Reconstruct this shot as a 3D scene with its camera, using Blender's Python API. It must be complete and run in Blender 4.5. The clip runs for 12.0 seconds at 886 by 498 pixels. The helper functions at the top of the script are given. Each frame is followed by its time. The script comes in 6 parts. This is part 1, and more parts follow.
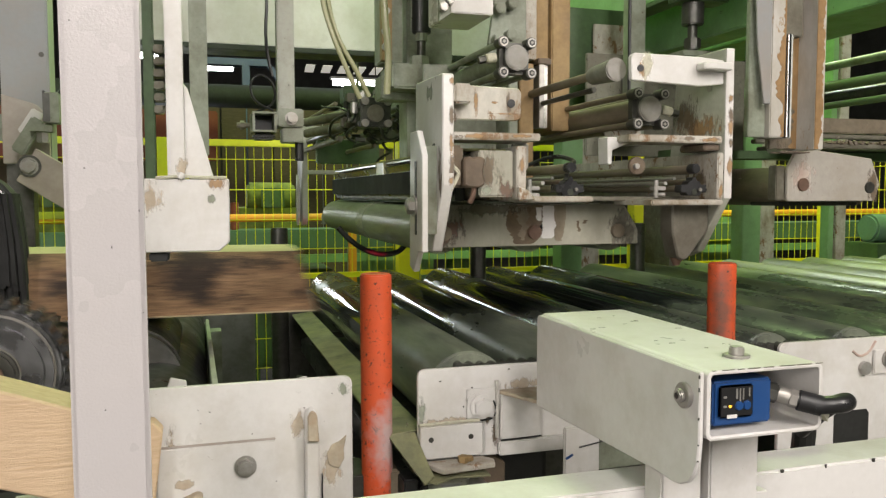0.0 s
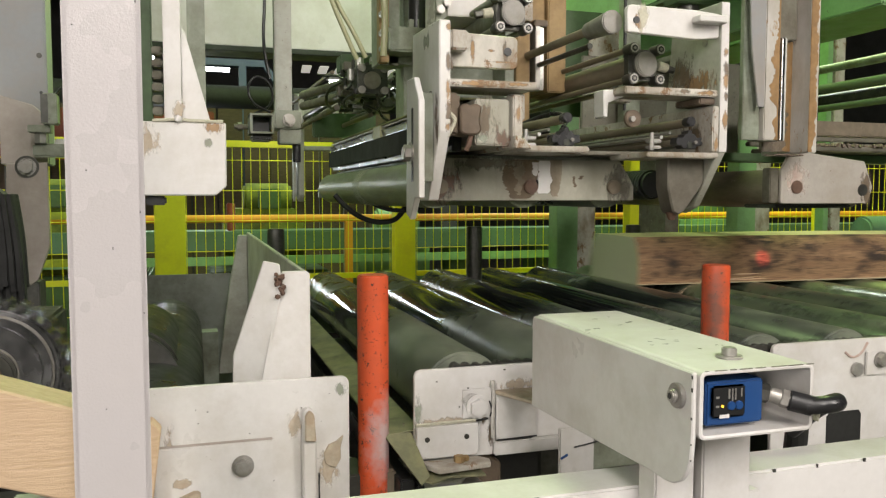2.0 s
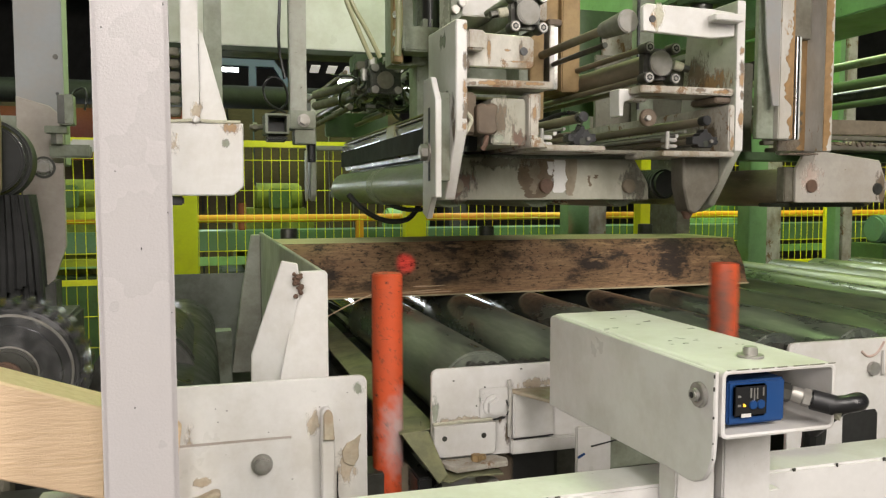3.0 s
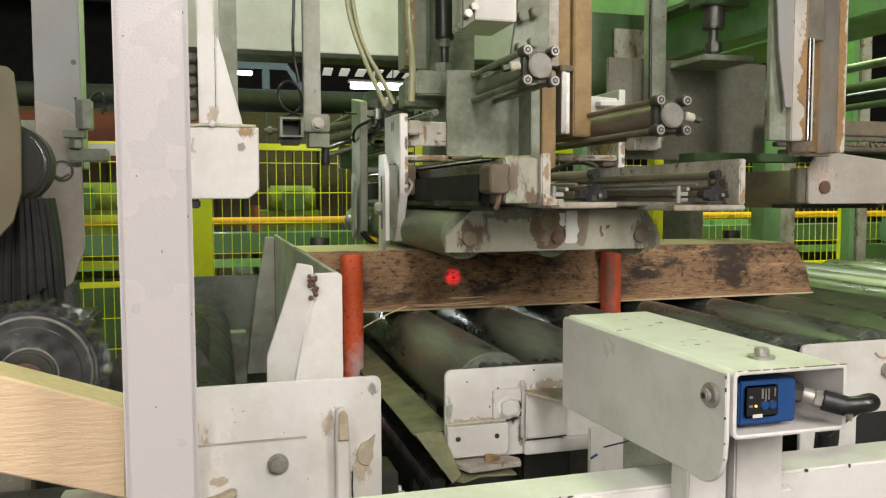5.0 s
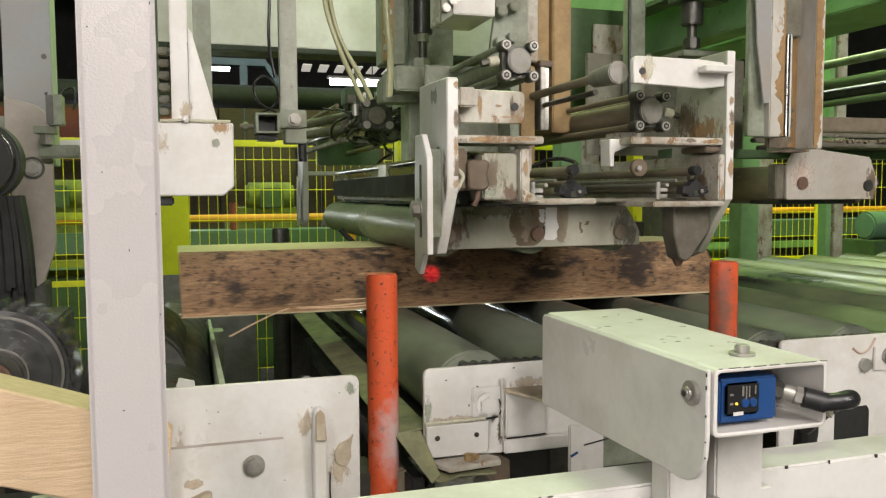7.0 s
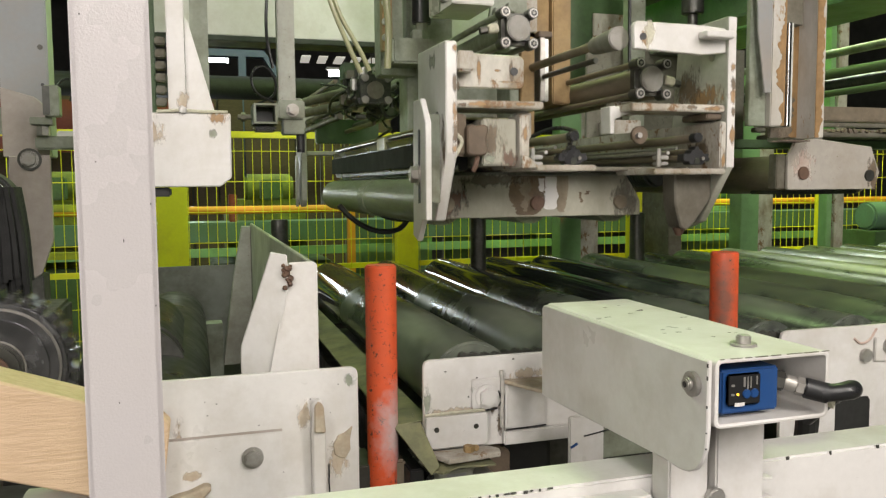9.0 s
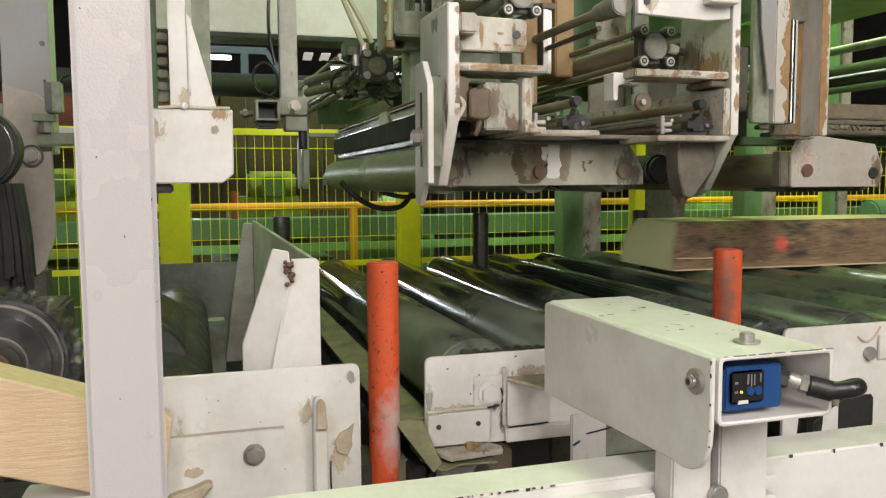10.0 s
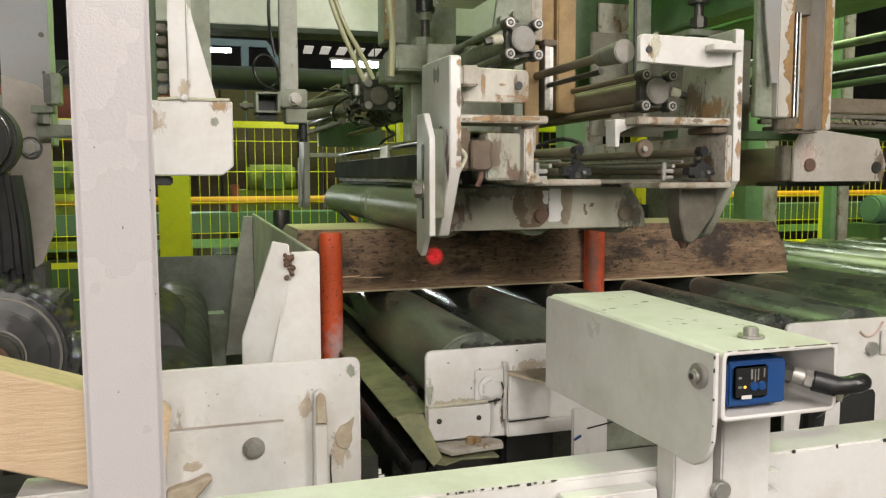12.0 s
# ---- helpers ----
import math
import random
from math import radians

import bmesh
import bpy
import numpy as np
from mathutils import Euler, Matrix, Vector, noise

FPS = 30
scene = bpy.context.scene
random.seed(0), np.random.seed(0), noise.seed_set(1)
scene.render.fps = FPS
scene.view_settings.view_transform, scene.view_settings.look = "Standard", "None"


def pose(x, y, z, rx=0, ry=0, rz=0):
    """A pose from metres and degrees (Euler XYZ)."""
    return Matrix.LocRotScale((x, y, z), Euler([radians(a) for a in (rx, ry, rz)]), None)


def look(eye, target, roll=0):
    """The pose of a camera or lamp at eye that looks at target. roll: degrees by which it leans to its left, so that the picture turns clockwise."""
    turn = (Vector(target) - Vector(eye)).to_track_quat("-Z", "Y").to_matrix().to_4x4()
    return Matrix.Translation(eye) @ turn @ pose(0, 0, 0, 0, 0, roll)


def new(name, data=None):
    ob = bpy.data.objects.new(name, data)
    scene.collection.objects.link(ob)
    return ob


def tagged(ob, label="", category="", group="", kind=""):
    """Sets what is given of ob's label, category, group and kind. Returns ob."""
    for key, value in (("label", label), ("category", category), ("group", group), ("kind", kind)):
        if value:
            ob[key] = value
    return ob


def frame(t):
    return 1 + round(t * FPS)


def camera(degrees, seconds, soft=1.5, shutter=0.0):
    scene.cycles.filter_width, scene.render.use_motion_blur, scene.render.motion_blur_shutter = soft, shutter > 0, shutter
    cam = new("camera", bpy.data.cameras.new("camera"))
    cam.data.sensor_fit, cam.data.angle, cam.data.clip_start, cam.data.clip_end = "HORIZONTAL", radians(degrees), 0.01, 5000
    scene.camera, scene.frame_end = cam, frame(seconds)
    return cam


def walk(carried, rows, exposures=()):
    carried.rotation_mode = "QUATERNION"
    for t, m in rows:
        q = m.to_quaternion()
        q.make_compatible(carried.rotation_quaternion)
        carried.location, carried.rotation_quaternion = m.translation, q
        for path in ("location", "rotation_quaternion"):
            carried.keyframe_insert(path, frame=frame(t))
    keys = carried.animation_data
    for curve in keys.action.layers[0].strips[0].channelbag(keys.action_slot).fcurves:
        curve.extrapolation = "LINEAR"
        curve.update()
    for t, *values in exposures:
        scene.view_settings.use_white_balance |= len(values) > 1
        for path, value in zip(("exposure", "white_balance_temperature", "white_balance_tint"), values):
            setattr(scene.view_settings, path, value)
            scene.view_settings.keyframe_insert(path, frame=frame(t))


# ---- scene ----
# ---------------------------------------------------------------- camera
cam = camera(58.0, 12.0, soft=1.25, shutter=0.5)
PATH = [
    (0.0, 0.0142, 0.0070, 1.5985, -17.009, -3.953, 0.080),
    (0.5, 0.0016, -0.0030, 1.6011, -16.723, -3.836, 0.077),
    (1.0, 0.0000, -0.0092, 1.6035, -16.794, -3.813, -0.009),
    (1.5, 0.0086, -0.0110, 1.6024, -17.085, -3.813, -0.037),
    (2.0, 0.0090, -0.0061, 1.6005, -17.290, -3.884, -0.055),
    (2.5, -0.0002, -0.0001, 1.6000, -17.200, -3.900, -0.000),
    (3.0, -0.0124, -0.0058, 1.6016, -16.746, -3.936, 0.046),
    (5.0, -0.0187, -0.0210, 1.6037, -15.861, -3.812, 0.203),
    (5.5, -0.0170, -0.0226, 1.6061, -16.181, -3.837, 0.207),
    (6.0, -0.0107, -0.0191, 1.6066, -16.595, -3.836, 0.251),
    (6.5, -0.0049, -0.0134, 1.6055, -17.017, -3.932, 0.280),
    (7.0, -0.0082, -0.0015, 1.6029, -17.271, -4.050, 0.315),
    (9.0, -0.0034, 0.0084, 1.6000, -17.294, -4.643, 0.438),
    (9.5, -0.0019, 0.0103, 1.5982, -17.247, -4.727, 0.435),
    (10.0, -0.0019, 0.0130, 1.5979, -17.121, -4.811, 0.372),
    (10.5, -0.0003, 0.0161, 1.5980, -16.974, -4.939, 0.385),
    (11.0, -0.0037, 0.0193, 1.5941, -16.905, -5.049, 0.318),
    (11.5, -0.0027, 0.0193, 1.5950, -16.898, -5.130, 0.224),
    (12.0, -0.0008, 0.0235, 1.5949, -17.103, -5.218, 0.192),
]
walk(cam, [(r[0], pose(r[1], r[2], r[3], 90 + r[5], r[6], r[4])) for r in PATH])

# ---------------------------------------------------------------- light
scene.view_settings.exposure = -0.36
world = bpy.data.worlds.new("hall_world")
scene.world = world
world.use_nodes = True
world.node_tree.nodes["Background"].inputs[0].default_value = (0.55, 0.6, 0.62, 1)
world.node_tree.nodes["Background"].inputs[1].default_value = 0.10


def lamp(name, x, y, z, tx, ty, tz, w, l, power, color):
    d = bpy.data.lights.new(name, "AREA")
    d.shape, d.size, d.size_y, d.energy, d.color = "RECTANGLE", w, l, power, color
    o = new(name, d)
    o.matrix_world = look((x, y, z), (tx, ty, tz))
    return o


# hall lamps: neutral tubes over the aisle, green-yellow discharge lamps over the line
lamp("aisle_lamp", -2.9, -2.9, 2.6, 0.5, 2.0, 1.1, 1.0, 3.0, 190, (1.0, 0.93, 0.87))
lamp("aisle_lamp", 0.3, -2.9, 4.4, 0.6, 2.0, 1.0, 1.0, 3.0, 250, (1.0, 0.93, 0.87))
lamp("aisle_lamp", 3.0, -2.8, 4.2, 1.2, 2.2, 1.1, 1.0, 3.0, 250, (1.0, 0.93, 0.86))
lamp("line_lamp", -2.4, 4.4, 5.0, 0.2, 4.6, 1.2, 1.2, 1.2, 90, (0.74, 1.0, 0.55))
lamp("line_lamp", 2.4, 3.55, 5.4, 1.6, 2.4, 1.2, 1.4, 0.8, 215, (0.66, 1.0, 0.36))
lamp("line_lamp", 3.9, 4.55, 4.8, 2.9, 3.7, 1.1, 1.4, 0.9, 215, (0.80, 1.0, 0.30))
lamp("line_lamp", 0.0, 5.7, 4.6, 0.2, 5.6, 1.0, 1.4, 1.4, 26, (0.80, 1.0, 0.35))


lamp("line_lamp", 0.6, 3.80, 3.7, 1.9, 2.6, 2.0, 0.8, 0.3, 26, (0.66, 1.0, 0.40))
# low tube over the far machines, mirrored in the polished rollers
lamp("line_lamp", -0.43, 7.4, 1.88, -0.2, 3.0, 1.3, 0.95, 0.10, 13, (0.92, 0.97, 1.0))
lamp("hall_lamp", 0.2, 9.4, 6.3, 0.2, 7.5, 0.0, 2.6, 0.4, 30, (0.95, 1.0, 0.97))
lamp("hall_lamp", 4.0, 7.6, 6.0, 3.0, 6.0, 1.0, 2.6, 0.4, 230, (0.95, 1.0, 0.97))


def laser(name, x, y, z, tx, ty, tz):
    """The red beam of a distance sensor."""
    d = bpy.data.lights.new(name, "SPOT")
    d.energy, d.color, d.spot_size, d.spot_blend, d.shadow_soft_size = 130, (1.0, 0.0, 0.05), radians(3.9), 1.0, 0.002
    o = new(name, d)
    o.matrix_world = look((x, y, z), (tx, ty, tz))


laser("sensor_laser", 0.83, 1.485, 1.302, 0.702, 2.42, 1.346)
laser("sensor_laser", 2.44, 1.50, 1.275, 2.253, 2.70, 1.338)


# ---------------------------------------------------------------- materials
def mat(name, color, rough=0.5, metal=0.0, grain=0.0, grain_scale=60.0, dirt=None, dirt_amount=0.0, dirt_scale=6.0,
        chips=None, chip_amount=0.0, chip_scale=14.0, bump=0.0, bump_scale=120.0, stretch=(1, 1, 1), coat=0.0, vary=0.0):
    """Painted or bare surface: base colour, fine grain, broad dirt and worn-through chips."""
    m = bpy.data.materials.new(name)
    m.use_nodes = True
    nt = m.node_tree
    b = nt.nodes["Principled BSDF"]
    b.inputs["Roughness"].default_value = rough
    b.inputs["Metallic"].default_value = metal
    if coat:
        b.inputs["Coat Weight"].default_value = coat
    tc = nt.nodes.new("ShaderNodeTexCoord")
    mp = nt.nodes.new("ShaderNodeMapping")
    mp.inputs["Scale"].default_value = stretch
    nt.links.new(tc.outputs["Object"], mp.inputs["Vector"])

    def tex(scale, detail=4.0, rough_=0.6):
        n = nt.nodes.new("ShaderNodeTexNoise")
        n.inputs["Scale"].default_value, n.inputs["Detail"].default_value = scale, detail
        n.inputs["Roughness"].default_value = rough_
        nt.links.new(mp.outputs["Vector"], n.inputs["Vector"])
        return n.outputs["Fac"]

    def ramp(src, lo, hi):
        n = nt.nodes.new("ShaderNodeMapRange")
        n.inputs["From Min"].default_value, n.inputs["From Max"].default_value = lo, hi
        nt.links.new(src, n.inputs["Value"])
        return n.outputs["Result"]

    def mix(fac, a, c, kind="MIX"):
        n = nt.nodes.new("ShaderNodeMix")
        n.data_type, n.blend_type = "RGBA", kind
        if isinstance(fac, float):
            n.inputs[0].default_value = fac
        else:
            nt.links.new(fac, n.inputs[0])
        for sock, v in ((6, a), (7, c)):
            if isinstance(v, tuple):
                n.inputs[sock].default_value = (*v, 1)
            else:
                nt.links.new(v, n.inputs[sock])
        return n.outputs[2]

    def times(src, k):
        n = nt.nodes.new("ShaderNodeMath")
        n.operation = "MULTIPLY"
        n.inputs[1].default_value = k
        nt.links.new(src, n.inputs[0])
        return n.outputs[0]

    out = tuple(color)
    if grain:
        dark = tuple(c * (1 - grain) for c in color)
        out = mix(ramp(tex(grain_scale), 0.3, 0.7), dark, out)
    if dirt:
        out = mix(times(ramp(tex(dirt_scale, 6.0, 0.7), 0.42, 0.68), dirt_amount), out, tuple(dirt))
    if chips:
        c = ramp(tex(chip_scale * 1.5, 12.0, 0.78), 0.67 - chip_amount * 0.6, 0.70 - chip_amount * 0.6)
        out = mix(c, out, tuple(chips))
    if vary:
        oi = nt.nodes.new("ShaderNodeObjectInfo")
        out = mix(times(oi.outputs["Random"], vary), out, (0, 0, 0))
    if isinstance(out, tuple):
        b.inputs["Base Color"].default_value = (*out, 1)
    else:
        nt.links.new(out, b.inputs["Base Color"])
    rr = nt.nodes.new("ShaderNodeMapRange")
    rr.inputs["From Min"].default_value, rr.inputs["From Max"].default_value = 0.3, 0.7
    rr.inputs["To Min"].default_value, rr.inputs["To Max"].default_value = max(0.03, rough - 0.12), min(1, rough + 0.15)
    nt.links.new(tex(dirt_scale * 1.7), rr.inputs["Value"])
    nt.links.new(rr.outputs["Result"], b.inputs["Roughness"])
    if bump:
        bp = nt.nodes.new("ShaderNodeBump")
        bp.inputs["Strength"].default_value, bp.inputs["Distance"].default_value = bump, 0.002
        nt.links.new(tex(bump_scale), bp.inputs["Height"])
        nt.links.new(bp.outputs["Normal"], b.inputs["Normal"])
    return m


def roller_steel(name, steel, film, amount, rough=0.10, metal=0.85, scale=5.0, end_dust=0.0):
    """Polished steel with a film of dust: the film is matt, where it is rubbed off the steel shines."""
    m = bpy.data.materials.new(name)
    m.use_nodes = True
    nt = m.node_tree
    b = nt.nodes["Principled BSDF"]
    tc = nt.nodes.new("ShaderNodeTexCoord")

    def noise(sc, stretch, detail):
        mp = nt.nodes.new("ShaderNodeMapping")
        mp.inputs["Scale"].default_value = stretch
        nt.links.new(tc.outputs["Object"], mp.inputs["Vector"])
        n = nt.nodes.new("ShaderNodeTexNoise")
        n.inputs["Scale"].default_value, n.inputs["Detail"].default_value, n.inputs["Roughness"].default_value = sc, detail, 0.6
        nt.links.new(mp.outputs["Vector"], n.inputs["Vector"])
        return n.outputs["Fac"]

    def span(src, a, c, lo, hi):
        n = nt.nodes.new("ShaderNodeMapRange")
        for k, v in zip(("From Min", "From Max", "To Min", "To Max"), (a, c, lo, hi)):
            n.inputs[k].default_value = v
        nt.links.new(src, n.inputs["Value"])
        return n.outputs["Result"]

    oi = nt.nodes.new("ShaderNodeObjectInfo")
    add = nt.nodes.new("ShaderNodeMath")
    add.operation = "ADD"
    nt.links.new(noise(scale, (1, 0.35, 1), 5.0), add.inputs[0])
    nt.links.new(span(oi.outputs["Random"], 0, 1, -0.06, 0.06), add.inputs[1])
    # the timber rubs the middle bright, the near ends keep their dust
    sep = nt.nodes.new("ShaderNodeSeparateXYZ")
    nt.links.new(tc.outputs["Object"], sep.inputs[0])
    ends = nt.nodes.new("ShaderNodeMath")
    ends.operation = "ADD"
    nt.links.new(add.outputs[0], ends.inputs[0])
    nt.links.new(span(sep.outputs["Y"], -0.60, -0.15, end_dust, 0.0), ends.inputs[1])
    mask = span(ends.outputs[0], 0.56 - amount * 0.35, 0.86 - amount * 0.35, 0.0, 0.92)
    fine = span(noise(90, (1, 0.15, 1), 6.0), 0.3, 0.7, 0.75, 1.1)
    mx = nt.nodes.new("ShaderNodeMix")
    mx.data_type = "RGBA"
    nt.links.new(mask, mx.inputs[0])
    mx.inputs[6].default_value, mx.inputs[7].default_value = (*steel, 1), (*film, 1)
    sc = nt.nodes.new("ShaderNodeVectorMath")
    sc.operation = "SCALE"
    nt.links.new(mx.outputs[2], sc.inputs[0])
    nt.links.new(fine, sc.inputs["Scale"])
    nt.links.new(sc.outputs["Vector"], b.inputs["Base Color"])
    nt.links.new(span(mask, 0, 0.92, rough, 0.48), b.inputs["Roughness"])
    nt.links.new(span(mask, 0, 0.92, metal, 0.05), b.inputs["Metallic"])
    bp = nt.nodes.new("ShaderNodeBump")
    bp.inputs["Strength"].default_value, bp.inputs["Distance"].default_value = 0.03, 0.002
    nt.links.new(noise(60, (1, 0.1, 1), 3.0), bp.inputs["Height"])
    nt.links.new(bp.outputs["Normal"], b.inputs["Normal"])
    return m


def pole_paint(name, spot, size, bare):
    """Orange paint with fine chips, rubbed down to a bare tone round one spot of the pole."""
    m = ORANGE.copy()
    m.name = name
    nt = m.node_tree
    b = nt.nodes["Principled BSDF"]
    src = b.inputs["Base Color"].links[0].from_socket
    tc = nt.nodes.new("ShaderNodeTexCoord")
    d = nt.nodes.new("ShaderNodeVectorMath")
    d.operation = "SUBTRACT"
    d.inputs[1].default_value = spot
    nt.links.new(tc.outputs["Object"], d.inputs[0])
    s = nt.nodes.new("ShaderNodeVectorMath")
    s.operation = "MULTIPLY"
    s.inputs[1].default_value = size
    nt.links.new(d.outputs["Vector"], s.inputs[0])
    ln = nt.nodes.new("ShaderNodeVectorMath")
    ln.operation = "LENGTH"
    nt.links.new(s.outputs["Vector"], ln.inputs[0])
    n = nt.nodes.new("ShaderNodeTexNoise")
    n.inputs["Scale"].default_value, n.inputs["Detail"].default_value = 45, 8
    nt.links.new(tc.outputs["Object"], n.inputs["Vector"])
    a = nt.nodes.new("ShaderNodeMath")
    a.operation = "ADD"
    nt.links.new(ln.outputs["Value"], a.inputs[0])
    nt.links.new(n.outputs["Fac"], a.inputs[1])
    r = nt.nodes.new("ShaderNodeMapRange")
    for k, v in zip(("From Min", "From Max", "To Min", "To Max"), (0.75, 1.5, 0.85, 0.0)):
        r.inputs[k].default_value = v
    nt.links.new(a.outputs[0], r.inputs["Value"])
    mx = nt.nodes.new("ShaderNodeMix")
    mx.data_type = "RGBA"
    nt.links.new(r.outputs["Result"], mx.inputs[0])
    nt.links.new(src, mx.inputs[6])
    mx.inputs[7].default_value = (*bare, 1)
    nt.links.new(mx.outputs[2], b.inputs["Base Color"])
    return m


def glow(name, color, strength):
    m = bpy.data.materials.new(name)
    m.use_nodes = True
    b = m.node_tree.nodes["Principled BSDF"]
    b.inputs["Base Color"].default_value = (*color, 1)
    b.inputs["Emission Color"].default_value = (*color, 1)
    b.inputs["Emission Strength"].default_value = strength
    return m


WHITE = mat("white_paint", (0.645, 0.63, 0.615), 0.38, grain=0.05, dirt=(0.43, 0.40, 0.345), dirt_amount=0.6, dirt_scale=4.5,
            chips=(0.20, 0.16, 0.12), chip_amount=0.0, chip_scale=34, bump=0.05, bump_scale=160)
PEBBLE = mat("orange_peel_paint", (0.445, 0.422, 0.427), 0.30, grain=0.02, dirt=(0.46, 0.43, 0.41), dirt_amount=0.3, dirt_scale=2.5,
             bump=0.24, bump_scale=300)
WORN = mat("worn_white_paint", (0.50, 0.475, 0.42), 0.5, grain=0.18, dirt=(0.19, 0.145, 0.09), dirt_amount=0.9, dirt_scale=10,
           chips=(0.20, 0.12, 0.06), chip_amount=0.185, chip_scale=11, bump=0.2, stretch=(1, 1, 0.6))
PEEL = mat("peeling_white_paint", (0.52, 0.50, 0.46), 0.55, grain=0.15, grain_scale=30, dirt=(0.33, 0.29, 0.22), dirt_amount=0.7, dirt_scale=9,
           chips=(0.30, 0.19, 0.085), chip_amount=0.165, chip_scale=9, bump=0.2, stretch=(1, 1, 0.45))
WEB = mat("grey_brown_scaled_steel", (0.20, 0.17, 0.13), 0.6, 0.1, grain=0.4, grain_scale=70, dirt=(0.12, 0.085, 0.045), dirt_amount=0.85, dirt_scale=7,
          chips=(0.36, 0.33, 0.29), chip_amount=0.13, chip_scale=34, bump=0.25, stretch=(1, 1, 0.7))
STAIN = mat("stained_cast_plate", (0.33, 0.32, 0.26), 0.5, grain=0.15, dirt=(0.20, 0.19, 0.14), dirt_amount=0.75, dirt_scale=4,
            chips=(0.16, 0.13, 0.09), chip_amount=0.07, chip_scale=12, bump=0.12, stretch=(1, 1, 0.6))
FADED = mat("faded_red_stain", (0.42, 0.30, 0.25), 0.6, grain=0.1, dirt=(0.50, 0.43, 0.38), dirt_amount=0.9, dirt_scale=12)
TRAY = mat("olive_dusty_tray", (0.20, 0.20, 0.115), 0.7, grain=0.3, grain_scale=20, dirt=(0.33, 0.33, 0.15), dirt_amount=0.7, dirt_scale=5, bump=0.2)
GREYP = mat("grey_green_paint", (0.27, 0.30, 0.235), 0.5, grain=0.18, dirt=(0.11, 0.105, 0.065), dirt_amount=0.85, dirt_scale=8,
            chips=(0.10, 0.08, 0.05), chip_amount=0.045, chip_scale=26, bump=0.1)
GRIME = mat("grimy_steel", (0.20, 0.19, 0.15), 0.55, 0.3, grain=0.3, grain_scale=35, dirt=(0.09, 0.075, 0.05), dirt_amount=0.8,
            dirt_scale=9, chips=(0.34, 0.31, 0.25), chip_amount=0.1, chip_scale=20, bump=0.2)
GREEN = mat("green_paint", (0.22, 0.40, 0.18), 0.45, grain=0.08, dirt=(0.10, 0.15, 0.06), dirt_amount=0.5, dirt_scale=4,
            chips=(0.10, 0.10, 0.06), chip_amount=0.05, chip_scale=20, bump=0.06)
DGREEN = mat("dark_green_paint", (0.07, 0.13, 0.05), 0.5, grain=0.2, dirt=(0.03, 0.04, 0.02), dirt_amount=0.6, dirt_scale=5, bump=0.1)
STEEL = mat("bare_steel", (0.42, 0.41, 0.39), 0.36, 0.6, grain=0.2, grain_scale=80, dirt=(0.25, 0.21, 0.15), dirt_amount=0.5, bump=0.05)
CHROME = mat("polished_steel", (0.50, 0.50, 0.50), 0.16, 1.0, grain=0.05)
DSTEEL = mat("dark_oiled_steel", (0.11, 0.11, 0.10), 0.4, 0.7, grain=0.3, dirt=(0.05, 0.045, 0.035), dirt_amount=0.6, bump=0.12)
ROLLER = roller_steel("smooth_worn_roller_steel", (0.085, 0.095, 0.10), (0.19, 0.21, 0.155), 0.20, 0.07, end_dust=0.24)
ROLLERG = roller_steel("dusty_green_roller", (0.09, 0.11, 0.085), (0.20, 0.235, 0.12), 0.55, 0.22, 0.5)
PRESSR = roller_steel("greenish_press_roller", (0.16, 0.17, 0.13), (0.22, 0.25, 0.16), 0.85, 0.25, 0.5, 9.0)
OILY = mat("oily_black_fittings", (0.045, 0.048, 0.042), 0.38, 0.4, grain=0.3, dirt=(0.10, 0.105, 0.07), dirt_amount=0.6, dirt_scale=25)
BLACKRAIL = roller_steel("oiled_black_rail", (0.025, 0.028, 0.026), (0.14, 0.15, 0.08), 0.15, 0.22, 0.25)
PALE = mat("pale_grey_paint", (0.42, 0.43, 0.37), 0.5, grain=0.12, dirt=(0.22, 0.21, 0.16), dirt_amount=0.7, dirt_scale=7, chips=(0.12, 0.10, 0.07), chip_amount=0.06, chip_scale=20)
OLIVE = mat("olive_cover_paint", (0.10, 0.095, 0.05), 0.5, grain=0.15, dirt=(0.12, 0.075, 0.035), dirt_amount=0.6, dirt_scale=5)
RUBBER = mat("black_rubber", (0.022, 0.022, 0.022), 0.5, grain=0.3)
BLACK = mat("black_plastic", (0.015, 0.015, 0.016), 0.35)
ORANGE = mat("worn_orange_paint", (0.70, 0.10, 0.03), 0.45, grain=0.14, grain_scale=25, dirt=(0.45, 0.09, 0.04), dirt_amount=0.5, dirt_scale=9,
             chips=(0.04, 0.025, 0.02), chip_amount=0.165, chip_scale=42, bump=0.15, bump_scale=60)
YELLOW = mat("yellow_paint", (0.82, 0.80, 0.012), 0.45, grain=0.06, dirt=(0.5, 0.42, 0.03), dirt_amount=0.3)
ORAIL = mat("orange_rail_paint", (0.80, 0.36, 0.03), 0.45, grain=0.08)
RUST = mat("rusty_ochre_primer", (0.36, 0.245, 0.11), 0.65, grain=0.3, grain_scale=25, dirt=(0.17, 0.10, 0.045), dirt_amount=0.7,
           dirt_scale=8, bump=0.2)
BROWN = mat("greasy_brown_cast", (0.15, 0.11, 0.075), 0.6, grain=0.35, grain_scale=30, dirt=(0.07, 0.05, 0.035), dirt_amount=0.8, dirt_scale=12, bump=0.3)
WHEEL = mat("black_oiled_wheel_steel", (0.24, 0.24, 0.25), 0.24, 0.9, grain=0.3, grain_scale=20)
